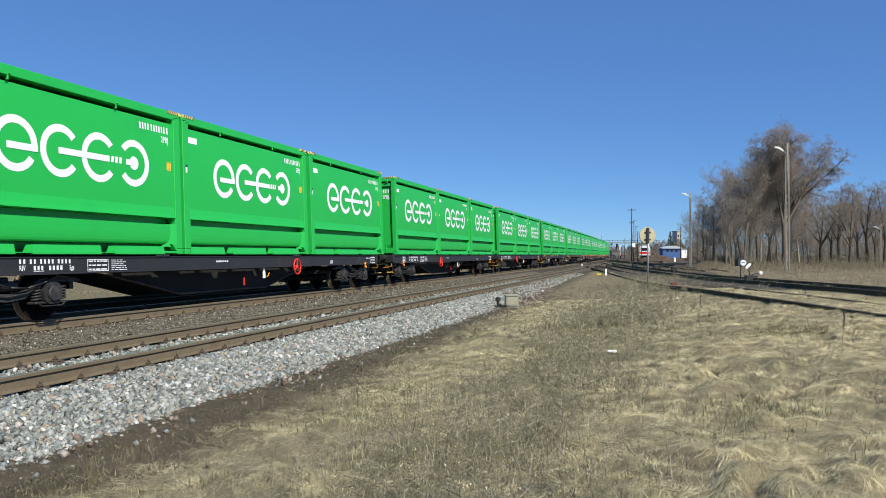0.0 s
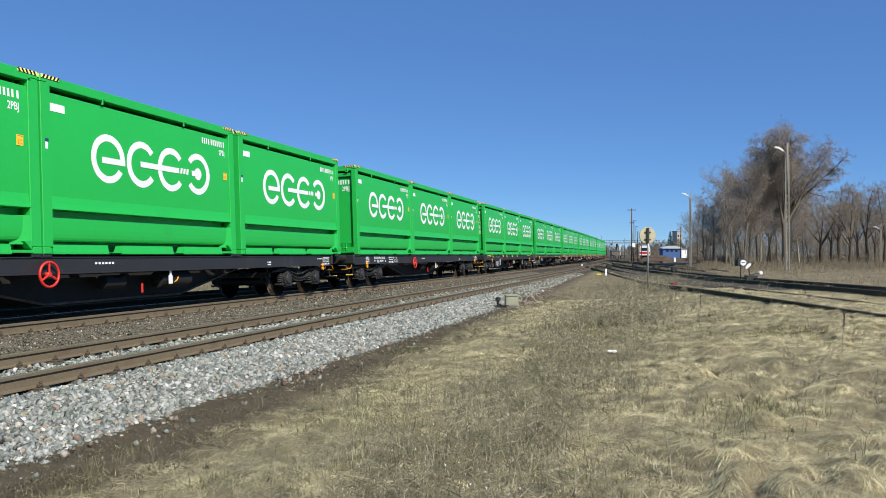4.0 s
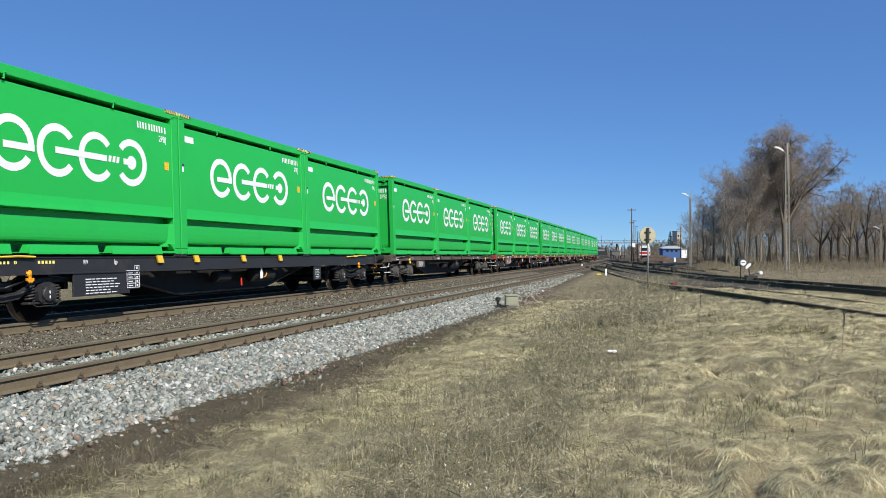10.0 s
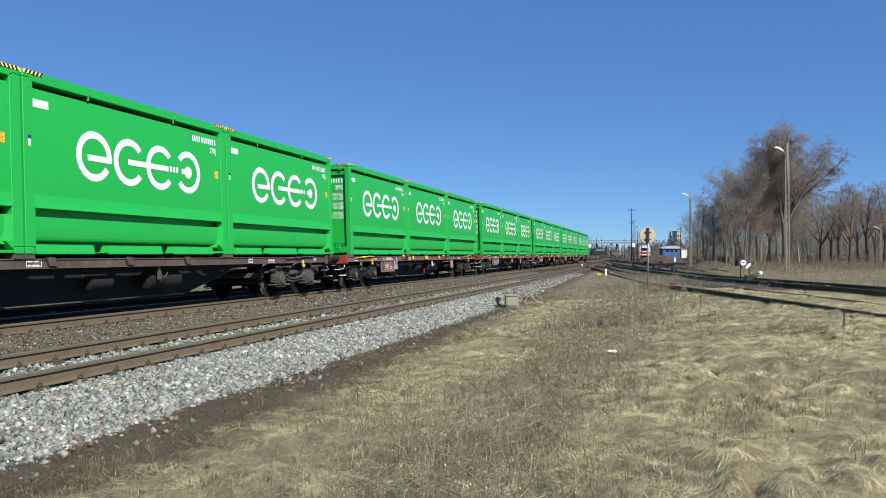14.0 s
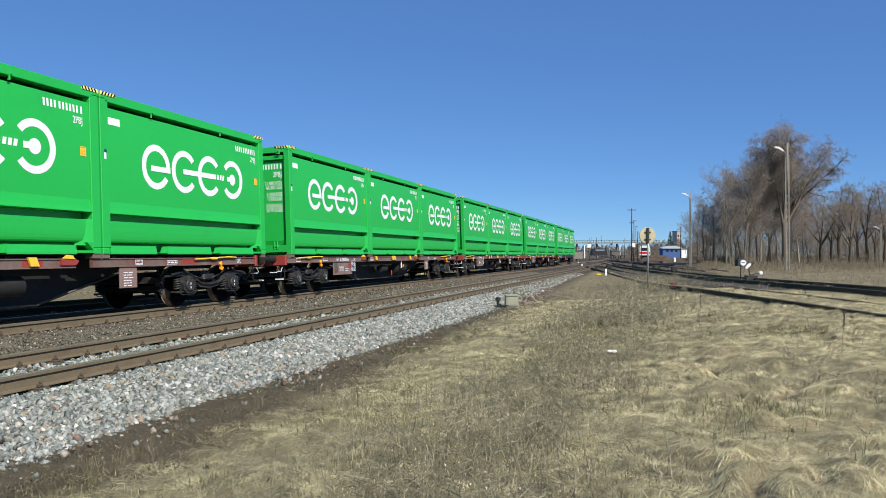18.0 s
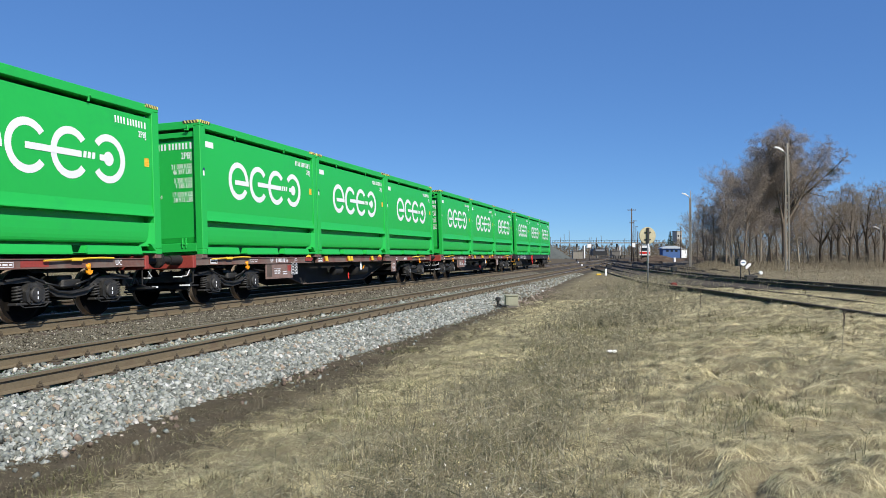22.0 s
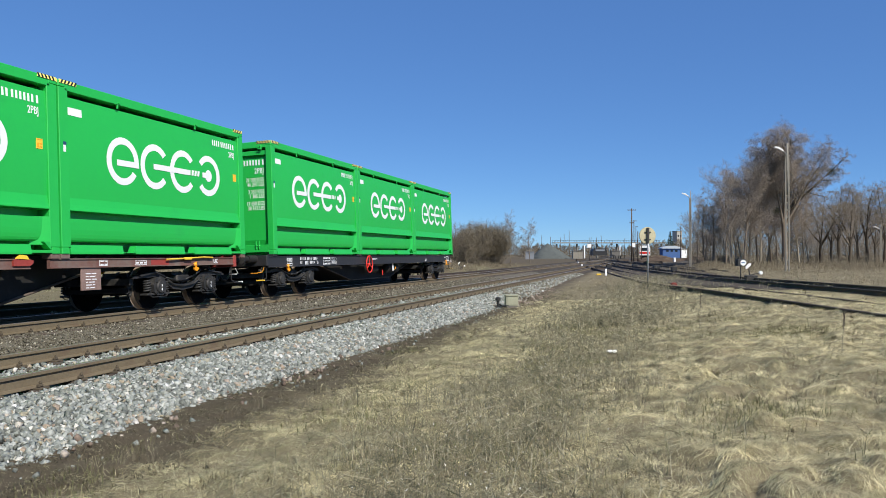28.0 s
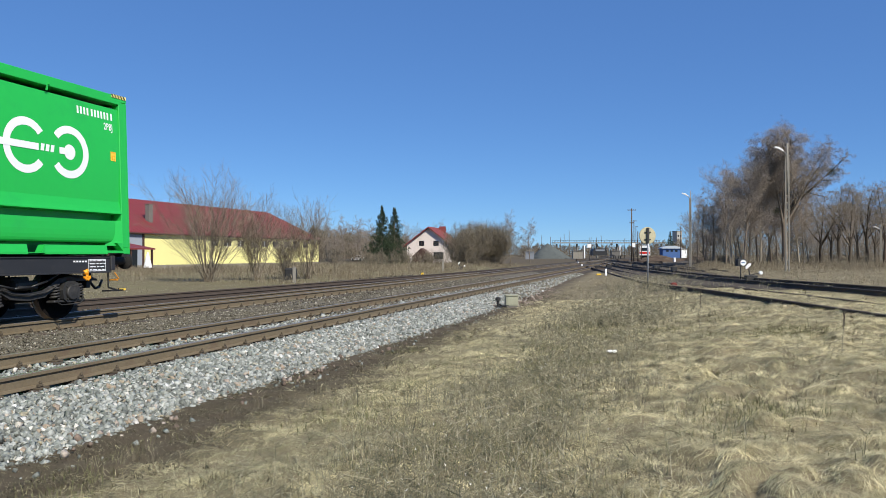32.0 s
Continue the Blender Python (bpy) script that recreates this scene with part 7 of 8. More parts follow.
def folded_parasol(tx, dep):
    """A folded parasol under a pale cover, on a round foot."""
    x, y = spot(tx, dep)
    base = empty("folded_parasol", pose(x, y, ground_z(x, y), 0, 0, 0))
    bm = bmesh.new()
    lathe(bm, [(0.0, 0.3), (0.06, 0.3), (0.09, 0.06)], "z", 16)
    rod(bm, (0, 0, 0.05), (0, 0, 0.5), 0.03, n=8)
    part("foot", bm, M["concrete_dark"], base)
    bm = bmesh.new()
    lathe(bm, [(0.25, 0.42), (0.5, 0.40), (1.1, 0.25), (1.7, 0.10), (1.85, 0.02)], "z", 14)
    for v in bm.verts:
        k = 1 + 0.22 * math.sin(7 * math.atan2(v.co.y, v.co.x))
        v.co.x *= k
        v.co.y *= k
    part("cover", bm, M["white_paint"], base, "pale folded cloth cover")
    tagged(base, "folded parasol under a pale grey cover by the hall", "parasol")


folded_parasol(-0.3825, 78)


def house():
    """A white gabled house with a red tiled roof and a chimney."""
    W, L, E, R = 8.6, 9.5, 3.6, 6.75
    x, y = spot(-0.0185, 145)
    base = empty("house", pose(x, y, -0.5, 0, 0, 3))
    holes = [(-1.4, 3.75, 1.05, 0.95), (1.4, 3.75, 1.05, 0.95)]
    bm = bmesh.new()
    prism(bm, [(-W / 2, 0), (W / 2, 0), (W / 2, 3.2), (-W / 2, 3.2)], 0, 0.3)
    prism(bm, [(-W / 2, 3.2), (-1.93, 3.2), (-1.93, 4.3), (-W / 2 + 1.1, 4.3), (-W / 2, E)], 0, 0.3)
    prism(bm, [(W / 2, 3.2), (1.93, 3.2), (1.93, 4.3), (W / 2 - 1.1, 4.3), (W / 2, E)], 0, 0.3)
    prism(bm, [(-0.87, 3.2), (0.87, 3.2), (0.87, 4.3), (-0.87, 4.3)], 0, 0.3)
    prism(bm, [(-W / 2 + 1.1, 4.3), (W / 2 - 1.1, 4.3), (0, R - 0.1)], 0, 0.3)
    for cx in (-1.4, 1.4):
        box(bm, (cx, 0.15, 3.25), (1.06, 0.3, 0.1))
    part("gable_wall", bm, M["render_white"], base)
    for o_ in (((-W / 2 + 0.15, L / 2 + 0.15, E / 2), (0.3, L - 0.3, E)), ((W / 2 - 0.15, L / 2 + 0.15, E / 2), (0.3, L - 0.3, E)), ((0, L - 0.15, E / 2), (W - 0.6, 0.3, E))):
        bm = bmesh.new()
        box(bm, *o_)
        part("wall", bm, M["render_white"], base)
    for cx in (-1.4, 1.4):
        window(base, 1.0, 0.95, Matrix.Translation((cx, 0.1, 3.77)), M["dark_wood"])
    bm = bmesh.new()
    box(bm, (1.9, -0.03, 1.5), (1.9, 0.08, 1.3))
    part("ground_window", bm, M["glass_dark"], base)
    bm = bmesh.new()
    prism(bm, [(-2.6, 1.4), (-0.9, 2.9), (0.8, 1.4), (0.8, 0.0), (-2.6, 0.0)], -2.2, -0.004)
    part("porch", bm, M["dark_wood"], base, "dark timber porch")
    for s in (1, -1):
        bm = bmesh.new()
        prism(bm, [(s * (W / 2 + 0.6), E - 0.55), (0, R), (0, R + 0.2), (s * (W / 2 + 0.6), E - 0.35)], -0.6, L + 0.5)
        for i in range(11):
            t = i / 11
            rod(bm, (s * (W / 2 + 0.6) * (1 - t), -0.6, E - 0.34 + (R + 0.54 - E) * t), (s * (W / 2 + 0.6) * (1 - t), L + 0.5, E - 0.34 + (R + 0.54 - E) * t), 0.04, n=5)
        part("roof", bm, M["roof_tile"], base, "red tiled roof slope")
    bm = bmesh.new()
    box(bm, (0.9, L * 0.8, R - 0.1), (1.2, 0.7, 1.2), 0.02)
    part("chimney", bm, M["roof_tile"], base, "orange brick chimney")
    tagged(base, "small white gabled house with a red tiled roof", "house")


house()


def blue_kiosk():
    x, y = spot(0.2965, 280)
    base = empty("blue_building", pose(x, y, 0.0, 0, 0, 16))
    bm = bmesh.new()
    box(bm, (0, 2, 1.7), (6.6, 4, 3.4))
    part("wall", bm, M["blue"], base)
    bm = bmesh.new()
    prism(bm, [(-3.7, 3.4), (3.7, 3.4), (3.5, 3.7), (1.2, 4.4), (-1.2, 4.4), (-3.5, 3.7)], -0.6, 4.6)
    part("roof", bm, M["pale_sheet"], base, "pale blue-grey sheet roof")
    bm = bmesh.new()
    box(bm, (4.3, 1.2, 1.5), (1.9, 3.4, 3.0))
    part("annex", bm, M["white_paint"], base, "white annex")
    for xx in (-2, 0, 2):
        bm = bmesh.new()
        box(bm, (xx * 0.8, -0.02, 2.6), (0.9, 0.06, 0.8))
        part("window", bm, M["glass_dark"], base)
    tagged(base, "low blue station building with a white annex", "building")


blue_kiosk()


def footbridge():
    """A long viaduct that crosses the yard in the distance."""
    a, b = Vector((*spot(0.150, 372), 0)), Vector((*spot(0.275, 372), 0))
    d = b - a
    base = empty("viaduct", Matrix.Translation((a.x, a.y, 0)) @ Matrix.Rotation(math.atan2(d.y, d.x), 4, "Z"))
    L = d.length
    bm = bmesh.new()
    box(bm, (L / 2, 0, 6.85), (L + 6, 6, 0.4))
    part("deck", bm, M["concrete"], base)
    for s in (1, -1):
        bm = bmesh.new()
        for i in range(40):
            box(bm, (-2.5 + i * (L + 5) / 39, s * 2.9, 7.6), (0.08, 0.08, 1.0))
        box(bm, (L / 2, s * 2.9, 8.1), (L + 6, 0.08, 0.08))
        part("railing", bm, M["dark_steel"], base)
    for i in range(6):
        bm = bmesh.new()
        box(bm, (-1 + i * (L + 2) / 5, 0, 3.0), (0.5, 2.4, 6.7))
        part("pier", bm, M["concrete"], base)
    tagged(base, "distant grey concrete road viaduct over the yard", "bridge")


footbridge()


def gravel_heap():
    x, y = spot(0.1405, 290)
    verts, faces, n, m = [], [], 40, 12
    for j in range(m + 1):
        t = j / m
        for i in range(n):
            a = 2 * math.pi * i / n
            rx, ry = 8.2, 7.5
            w = 1 + 0.12 * noise.noise((math.cos(a) * 1.5, math.sin(a) * 1.5, t))
            verts.append((x + rx * (1 - t) * w * math.cos(a) - 1.5 * t, y + ry * (1 - t) * w * math.sin(a), -0.4 + 5.9 * t ** 0.95 + 0.3 * noise.noise((i * 0.6, t * 6, 3)) * (1 - t)))
    for j in range(m):
        for i in range(n):
            faces.append((j * n + i, j * n + (i + 1) % n, (j + 1) * n + (i + 1) % n, (j + 1) * n + i))
    me = bpy.data.meshes.new("gravel_heap")
    me.from_pydata(verts, [], faces)
    me.materials.append(M["pile"])
    tagged(new("gravel_heap", me), "tall grey heap of gravel beside the yard", "gravel heap")
    bx, by = spot(0.1125, 250)
    base = empty("shed", pose(bx, by, -0.4, 0, 0, 10))
    bm = bmesh.new()
    box(bm, (0, 0, 1.3), (2.8, 3, 2.6))
    part("wall", bm, M["sheet_grey"], base)
    bm = bmesh.new()
    prism(bm, [(-1.6, 2.6), (1.6, 2.6), (1.6, 2.7), (0, 3.2), (-1.6, 2.7)], -1.8, 1.8)
    part("roof", bm, M["concrete"], base)
    tagged(base, "small grey sheet-metal shed", "shed")


gravel_heap()

# ---- poles, signs, cabinets ----
def lamp_post(x, y, h, turn, label, half=0.1):
    """A concrete ladder mast with a short arm and a street lantern."""
    base = empty("street_lamp", pose(x, y, ground_z(x, y) - 0.1, 0, 0, turn))
    bm = bmesh.new()
    for s in (1, -1):
        prism(bm, [(s * half - 0.035, -0.06), (s * half + 0.035, -0.06), (s * half + 0.035, 0.06), (s * half - 0.035, 0.06)], 0, h * 0.62, axis="z")
    for i in range(11):
        box(bm, (0, 0, 0.4 + i * h * 0.055), (half * 1.4, 0.09, 0.09))
    part("mast_foot", bm, M["concrete"], base)
    bm = bmesh.new()
    rod(bm, (0.02, 0, h * 0.60), (0.02, 0, h), half * 0.8, half * 0.6, 10)
    for s in (1, -1):
        prism(bm, [(s * half - 0.035, -0.06), (s * half + 0.035, -0.06), (s * half + 0.035, 0.06), (s * half - 0.035, 0.06)], h * 0.615, h * 0.9, axis="z")
    part("mast", bm, M["concrete"], base)
    bm = bmesh.new()
    pipe(bm, [(0, 0, h - 0.85), (-0.12, 0, h - 0.66), (-0.28, 0, h - 0.50)], 0.035)
    part("arm", bm, M["sheet_grey"], base)
    bm = bmesh.new()
    prism(bm, [(-0.85, h - 0.27), (-0.78, h - 0.21), (-0.5, h - 0.27), (-0.22, h - 0.50), (-0.26, h - 0.56), (-0.55, h - 0.38)], -0.13, 0.13)
    part("lantern", bm, M["white_paint"], base, "white lantern head")
    return tagged(base, label, "street lamp", "yard lamp posts")


lamp_post(*spot(0.4462, 52), 8.75, 8, "weathered concrete ladder-type lamp post with a white lantern")
lamp_post(*spot(0.3205, 76), 7.65, 16, "tall concrete lamp post before bare trees", 0.062)
lamp_post(*spot(0.5675, 96), 5.0, 16, "short concrete lamp post behind the yard", 0.07)


def pole(x, y, h, arms, label, r=0.11, lean=0.0):
    base = empty("telegraph_pole", pose(x, y, -0.5, 0, lean, 16))
    bm = bmesh.new()
    rod(bm, (0, 0, 0), (0, 0, h), r, r * 0.7, 10)
    part("pole", bm, M["wood_pole"], base)
    for z, w in arms:
        bm = bmesh.new()
        box(bm, (0, 0, z), (w, 0.1, 0.1))
        for k in (-0.45, -0.2, 0.2, 0.45):
            rod(bm, (k * w, 0, z + 0.05), (k * w, 0, z + 0.2), 0.045, 0.03, 6)
        part("crossarm", bm, M["wood_pole"], base)
    return tagged(base, label, "pole", "poles along the yard")


pole(*spot(0.2445, 132), 9.6, [(9.3, 1.4), (7.1, 0.7)], "tall wooden telegraph pole with a crossarm", 0.13)
pole(*spot(0.2475, 168), 9.2, [(9.0, 1.0)], "wooden telegraph pole with a crossarm")
pole(*spot(0.2500, 210), 9.4, [(9.2, 1.0)], "wooden telegraph pole with a crossarm")
for tx, dep, h in ((0.1635, 390, 13.8), (0.157, 400, 12.2), (0.152, 410, 10.8), (0.128, 390, 11.5), (0.205, 430, 12.5), (0.199, 420, 11.0), (0.192, 440, 11.5), (0.246, 400, 13.0), (0.2525, 380, 12.0), (0.259, 400, 11.0), (0.308, 250, 11.0)):
    pole(*spot(tx, dep), h, [], "slim distant yard mast", 0.15)


def round_sign():
    """The back of a round railway sign on a thin post."""
    x, y = spot(0.265, 32)
    base = empty("round_sign", pose(x, y, ground_z(x, y) - 0.1, 0, 0.6, 22))
    bm = bmesh.new()
    rod(bm, (0, 0, 0), (0, 0, 2.55), 0.035, n=10)
    part("post", bm, M["sheet_grey"], base)
    bm = bmesh.new()
    lathe(bm, [(0.05, 0.30), (0.05, 0.345), (0.075, 0.36), (0.085, 0.355), (0.085, 0.02)], "y", 36)
    ob = part("disc", bm, mat("sign_back", (0.47, 0.43, 0.28), 0.6, 0.1, 0.08, 4, 0.04, dirt=(0.33, 0.29, 0.19), dirt_at=0.58, dirt_scale=4), base, "faded cream sign disc seen from behind")
    ob.matrix_basis = Matrix.Translation((0, 0, 2.28))
    bm = bmesh.new()
    box(bm, (0, -0.0, 2.28), (0.09, 0.07, 0.66), 0.006)
    for z in (2.12, 2.42):
        box(bm, (0, 0.03, z), (0.26, 0.05, 0.05), 0.005)
    part("bracket", bm, M["dark_steel"], base, "dark steel bracket")
    tagged(base, "back of a round cream sign on a thin post", "sign")


round_sign()


def switch_lamp(tx, dep, h, label, turn):
    """A point indicator: a black box with a white arrow sign on a short post."""
    x, y = spot(tx, dep)
    base = empty("point_indicator", pose(x, y, ground_z(x, y), 0, 0, 16 + turn))
    bm = bmesh.new()
    rod(bm, (0, 0, -0.1), (0, 0, h), 0.03, n=8)
    part("post", bm, M["dark_steel"], base)
    bm = bmesh.new()
    box(bm, (0, 0, h + 0.10), (0.36, 0.3, 0.30), 0.015)
    box(bm, (-0.05, 0, h + 0.29), (0.12, 0.12, 0.10), 0.01)
    part("lamp_box", bm, M["dark_steel"], base, "black lamp box")
    bm = bmesh.new()
    lay(bm, disc(0.06, h + 0.10, 0.125), lambda u, v: (u, -0.156, v))
    part("sign_face", bm, M["white_paint"], base, "white round sign face")
    bm = bmesh.new()
    lay(bm, bars([(-0.03, h + 0.075, 0.16, 0.045)]), lambda u, v: (u, -0.161, v))
    part("sign_bar", bm, M["blue"], base, "dark bar")
    tagged(base, label, "point indicator", "point indicators")


switch_lamp(0.3855, 33, 0.75, "black point indicator with a white round face", 0)


def weight_lever(tx, dep):
    x, y = spot(tx, dep)
    base = empty("switch_lever", pose(x, y, ground_z(x, y) + 0.12, 0, 0, 16))
    bm = bmesh.new()
    box(bm, (0, 0, 0.0), (0.5, 0.3, 0.28), 0.02)
    rod(bm, (-0.05, 0, 0.1), (-0.10, 0, 0.42), 0.025, n=8)
    pipe(bm, [(-0.05, 0, 0.14), (0.15, 0, 0.20), (0.35, 0, 0.24)], 0.022)
    part("stand", bm, M["dark_steel"], base)
    bm = bmesh.new()
    lathe(bm, [(-0.06, 0.02), (-0.06, 0.075), (0.0, 0.085), (0.06, 0.075), (0.06, 0.02)], "y", 18)
    ob = part("counterweight", bm, M["white_paint"], base, "white counterweight")
    ob.matrix_basis = Matrix.Translation((0.42, 0, 0.25))
    bm = bmesh.new()
    prism(bm, [(-0.22, 0.40), (-0.02, 0.56), (0.0, 0.66), (-0.10, 0.66), (-0.24, 0.52)], -0.03, 0.03)
    part("arrow_blade", bm, M["white_paint"], base, "white arrow blade")
    tagged(base, "hand switch lever with a white counterweight", "switch lever", "hand switch levers")


weight_lever(0.399, 33.5)


def cable_box():
    x, y = spot(0.0886, 24.6)
    z = -0.50
    base = empty("cable_cabinet", pose(x, y, z, 0, 0, 20))
    bm = bmesh.new()
    box(bm, (0, 0, 0.21), (0.40, 0.32, 0.31), 0.015)
    part("body", bm, M["box_green"], base)
    bm = bmesh.new()
    box(bm, (0.0, 0, 0.385), (0.45, 0.37, 0.045), 0.012)
    part("lid", bm, M["box_green"], base)
    bm = bmesh.new()
    box(bm, (0.0, 0, 0.03), (0.36, 0.3, 0.1), 0.01)
    part("foot", bm, M["concrete_dark"], base)
    bm = bmesh.new()
    box(bm, (0.0, -0.164, 0.21), (0.31, 0.012, 0.24), 0.004)
    part("door", bm, M["box_green"], base)
    tagged(base, "low grey-green lineside cable cabinet", "cabinet")
    x, y = spot(0.0712, 24.4)
    base = empty("cable_pot", pose(x, y, -0.46))
    bm = bmesh.new()
    rod(bm, (0, 0, 0), (0, 0, 0.22), 0.04, n=10)
    lathe(bm, [(0.18, 0.04), (0.2, 0.09), (0.28, 0.085), (0.31, 0.04)], "z", 14)
    part("housing", bm, M["dark_steel"], base)
    bm = bmesh.new()
    pipe(bm, [(0.05, 0, 0.08), (0.15, -0.05, 0.03), (0.35, -0.02, 0.04)], 0.025)
    part("cable", bm, M["dark_steel"], base)
    tagged(base, "dark cast-iron cable head beside the cabinet", "cable head")


cable_box()


def stake(tx, dep, h, w, material, label, name="marker_post", z=None):
    x, y = spot(tx, dep)
    z = ground_z(x, y) - 0.05 if z is None else z
    bm = bmesh.new()
    box(bm, (0, 0, h / 2), (w, w, h), w * 0.12)
    ob = part(name, bm, material)
    ob.matrix_basis = pose(x, y, z, rt.uniform(-1.5, 1.5), rt.uniform(-1.5, 1.5), 16 + rt.uniform(-10, 10))
    return tagged(ob, label, "marker post", "marker posts")


stake(-0.1925, 41, 0.95, 0.15, M["concrete"], "pale concrete boundary post by the track")
stake(0.0, 70, 1.15, 0.2, M["concrete"], "pale concrete boundary post in the dry grass")
stake(0.2108, 52, 0.50, 0.11, M["white_paint"], "white fouling-point marker between the tracks")
stake(0.180, 95, 0.5, 0.16, M["white_paint"], "white fouling-point marker between the tracks")
stake(0.1225, 105, 0.25, 0.2, M["white_paint"], "low white marker by the far track")
stake(0.3, 130, 0.8, 0.3, M["white_paint"], "white marker with dark bands by the yard")
stake(-0.0268, 60, 0.22, 0.18, M["yellow"], "small yellow marker beside the siding")
stake(0.2015, 54, 0.15, 0.3, M["yellow"], "small yellow marker on the ballast")
stake(0.299, 30.0, 0.24, 0.22, mat("faded_red_paint", (0.22, 0.03, 0.025), 0.8, 0, 0.25, 6, 0.1, dirt=(0.10, 0.06, 0.05), dirt_at=0.5, dirt_scale=6), "low faded red stop block", "stop_block")
stake(-0.197, 45, 0.75, 0.6, M["dark_steel"], "dark metal box among the shrubs", "relay_box")
stake(0.2994, 57, 0.52, 0.42, M["dark_steel"], "dark box beside the yard turnout", "relay_box")


def board(tx, dep, h, w, hh, label):
    x, y = spot(tx, dep)
    base = empty("signboard", pose(x, y, -0.3, 0, 0, 16))
    bm = bmesh.new()
    rod(bm, (0, 0.04, 0), (0, 0.04, h), 0.06, n=8)
    part("post", bm, M["dark_steel"], base)
    bm = bmesh.new()
    box(bm, (0, 0, h), (w, 0.05, hh), 0.01)
    part("plate", bm, M["white_paint"], base)
    tagged(base, label, "signboard", "yard signboards")


board(0.1895, 150, 3.2, 0.75, 0.7, "white square signboard on a dark post")
board(0.2465, 140, 3.2, 0.75, 0.75, "white square signboard on a dark post")
for tx, dep in ((0.1835, 300), (0.229, 300)):
    stake(tx, dep, 5.2, 0.42, M["white_paint"], "tall white signal post in the yard", "signal_post")


def rail_car():
    """The red and white end of a parked railcar, seen far down the yard."""
    x, y = spot(0.2615, 205)
    base = empty("railcar", pose(x, y, 0.0, 0, 0, 1))
    bm = bmesh.new()
    prism(bm, [(-1.35, 1.0), (1.35, 1.0), (1.35, 3.0), (1.1, 3.6), (-1.1, 3.6), (-1.35, 3.0)], 0, 24)
    part("body", bm, M["white_paint"], base)
    bm = bmesh.new()
    box(bm, (0, -0.03, 1.65), (2.6, 0.08, 0.55), 0.02)
    part("red_apron", bm, M["red"], base, "red front apron")
    bm = bmesh.new()
    box(bm, (0, -0.03, 2.6), (2.1, 0.08, 0.8), 0.02)
    part("windscreen", bm, M["glass_dark"], base)
    for k in (-0.85, 0.85):
        bm = bmesh.new()
        rod(bm, (k, -0.1, 1.6), (k, -0.06, 1.6), 0.14, n=12)
        part("headlight", bm, M["white_paint"], base)
    bm = bmesh.new()
    box(bm, (0, 12, 0.6), (2.3, 22, 0.8))
    part("underframe", bm, M["dark_steel"], base)
    tagged(base, "red and white railcar parked in the yard", "railcar")
    x, y = spot(0.2035, 260)
    base = empty("freight_wagon", pose(x, y, 0.0, 0, 0, 10))
    bm = bmesh.new()
    prism(bm, [(-2.3, 0.9), (2.3, 0.9), (2.3, 2.6), (1.8, 3.3), (-1.8, 3.3), (-2.3, 2.6)], 0, 12)
    part("body", bm, M["dark_steel"], base)
    bm = bmesh.new()
    box(bm, (0, -0.05, 2.65), (3.0, 0.1, 0.6))
    part("cab_window", bm, M["sheet_grey"], base)
    tagged(base, "dark freight wagon standing far down the yard", "wagon")
    for tx, w, m, say in ((0.174, 3.5, M["concrete"], "grey low yard building"), (0.223, 3.0, M["concrete_dark"], "dark grey hut in the yard")):
        x, y = spot(tx, 280)
        base = empty("yard_building", pose(x, y, -0.3, 0, 0, 12))
        bm = bmesh.new()
        box(bm, (0, 0, 1.4), (w, 3, 2.8), 0.05)
        part("wall", bm, m, base)
        bm = bmesh.new()
        box(bm, (0, 0, 2.9), (w + 0.4, 3.4, 0.18))
        part("roof", bm, M["concrete_dark"], base)
        tagged(base, say, "building", "low yard buildings")


rail_car()


def parked_car(tx, dep, paint, label):
    x, y = spot(tx, dep)
    base = empty("car", pose(x, y, -0.4, 0, 0, 70))
    bm = bmesh.new()
    prism(bm, [(-0.85, 0.3), (0.85, 0.3), (0.88, 0.75), (0.82, 0.9), (-0.82, 0.9), (-0.88, 0.75)], -2.1, 2.1)
    prism(bm, [(-0.8, 0.9), (0.8, 0.9), (0.62, 1.42), (-0.62, 1.42)], -1.5, 0.8)
    part("body", bm, paint, base)
    bm = bmesh.new()
    for s in (1, -1):
        box(bm, (s * 0.73, -0.35, 1.14), (0.06, 2.0, 0.36), 0, Matrix.Rotation(s * radians(-18), 3, "Y"))
    part("window_band", bm, M["glass_dark"], base)
    for s in (1, -1):
        for yy in (-1.3, 1.3):
            bm = bmesh.new()
            rod(bm, (s * 0.72, yy, 0.32), (s * 0.9, yy, 0.32), 0.32, n=14)
            part("wheel", bm, M["black"], base)
    tagged(base, label, "car", "parked cars")


parked_car(-0.109, 200, M["white_paint"], "white parked car beyond the verge")

weight_lever(0.0225, 78)


def tall_weed(tx, dep, h, seed):
    """A dead mullein: a stiff stem with a knobbly seed head."""
    x, y = spot(tx, dep)
    r = random.Random(seed)
    base = empty("dead_mullein", pose(x, y, ground_z(x, y) - 0.02, r.uniform(-3, 3), r.uniform(-3, 3), 0))
    bm = bmesh.new()
    rod(bm, (0, 0, 0), (0, 0, h), 0.005, 0.003, 6)
    part("stem", bm, M["pale_bark"], base)
    bm = bmesh.new()
    for i in range(60):
        z = h * (0.62 + 0.38 * i / 60)
        a = r.uniform(0, 6.283)
        box(bm, (0.008 * math.cos(a), 0.008 * math.sin(a), z), (0.007, 0.007, 0.009), 0, Matrix.Rotation(a, 3, "Z"))
    part("seed_head", bm, M["wood_pole"], base)
    tagged(base, "tall dead mullein stalk standing in dry grass", "weed", "tall dead weeds")


tall_weed(0.332, 13.6, 0.72, 1)
tall_weed(0.516, 9.2, 0.55, 2)

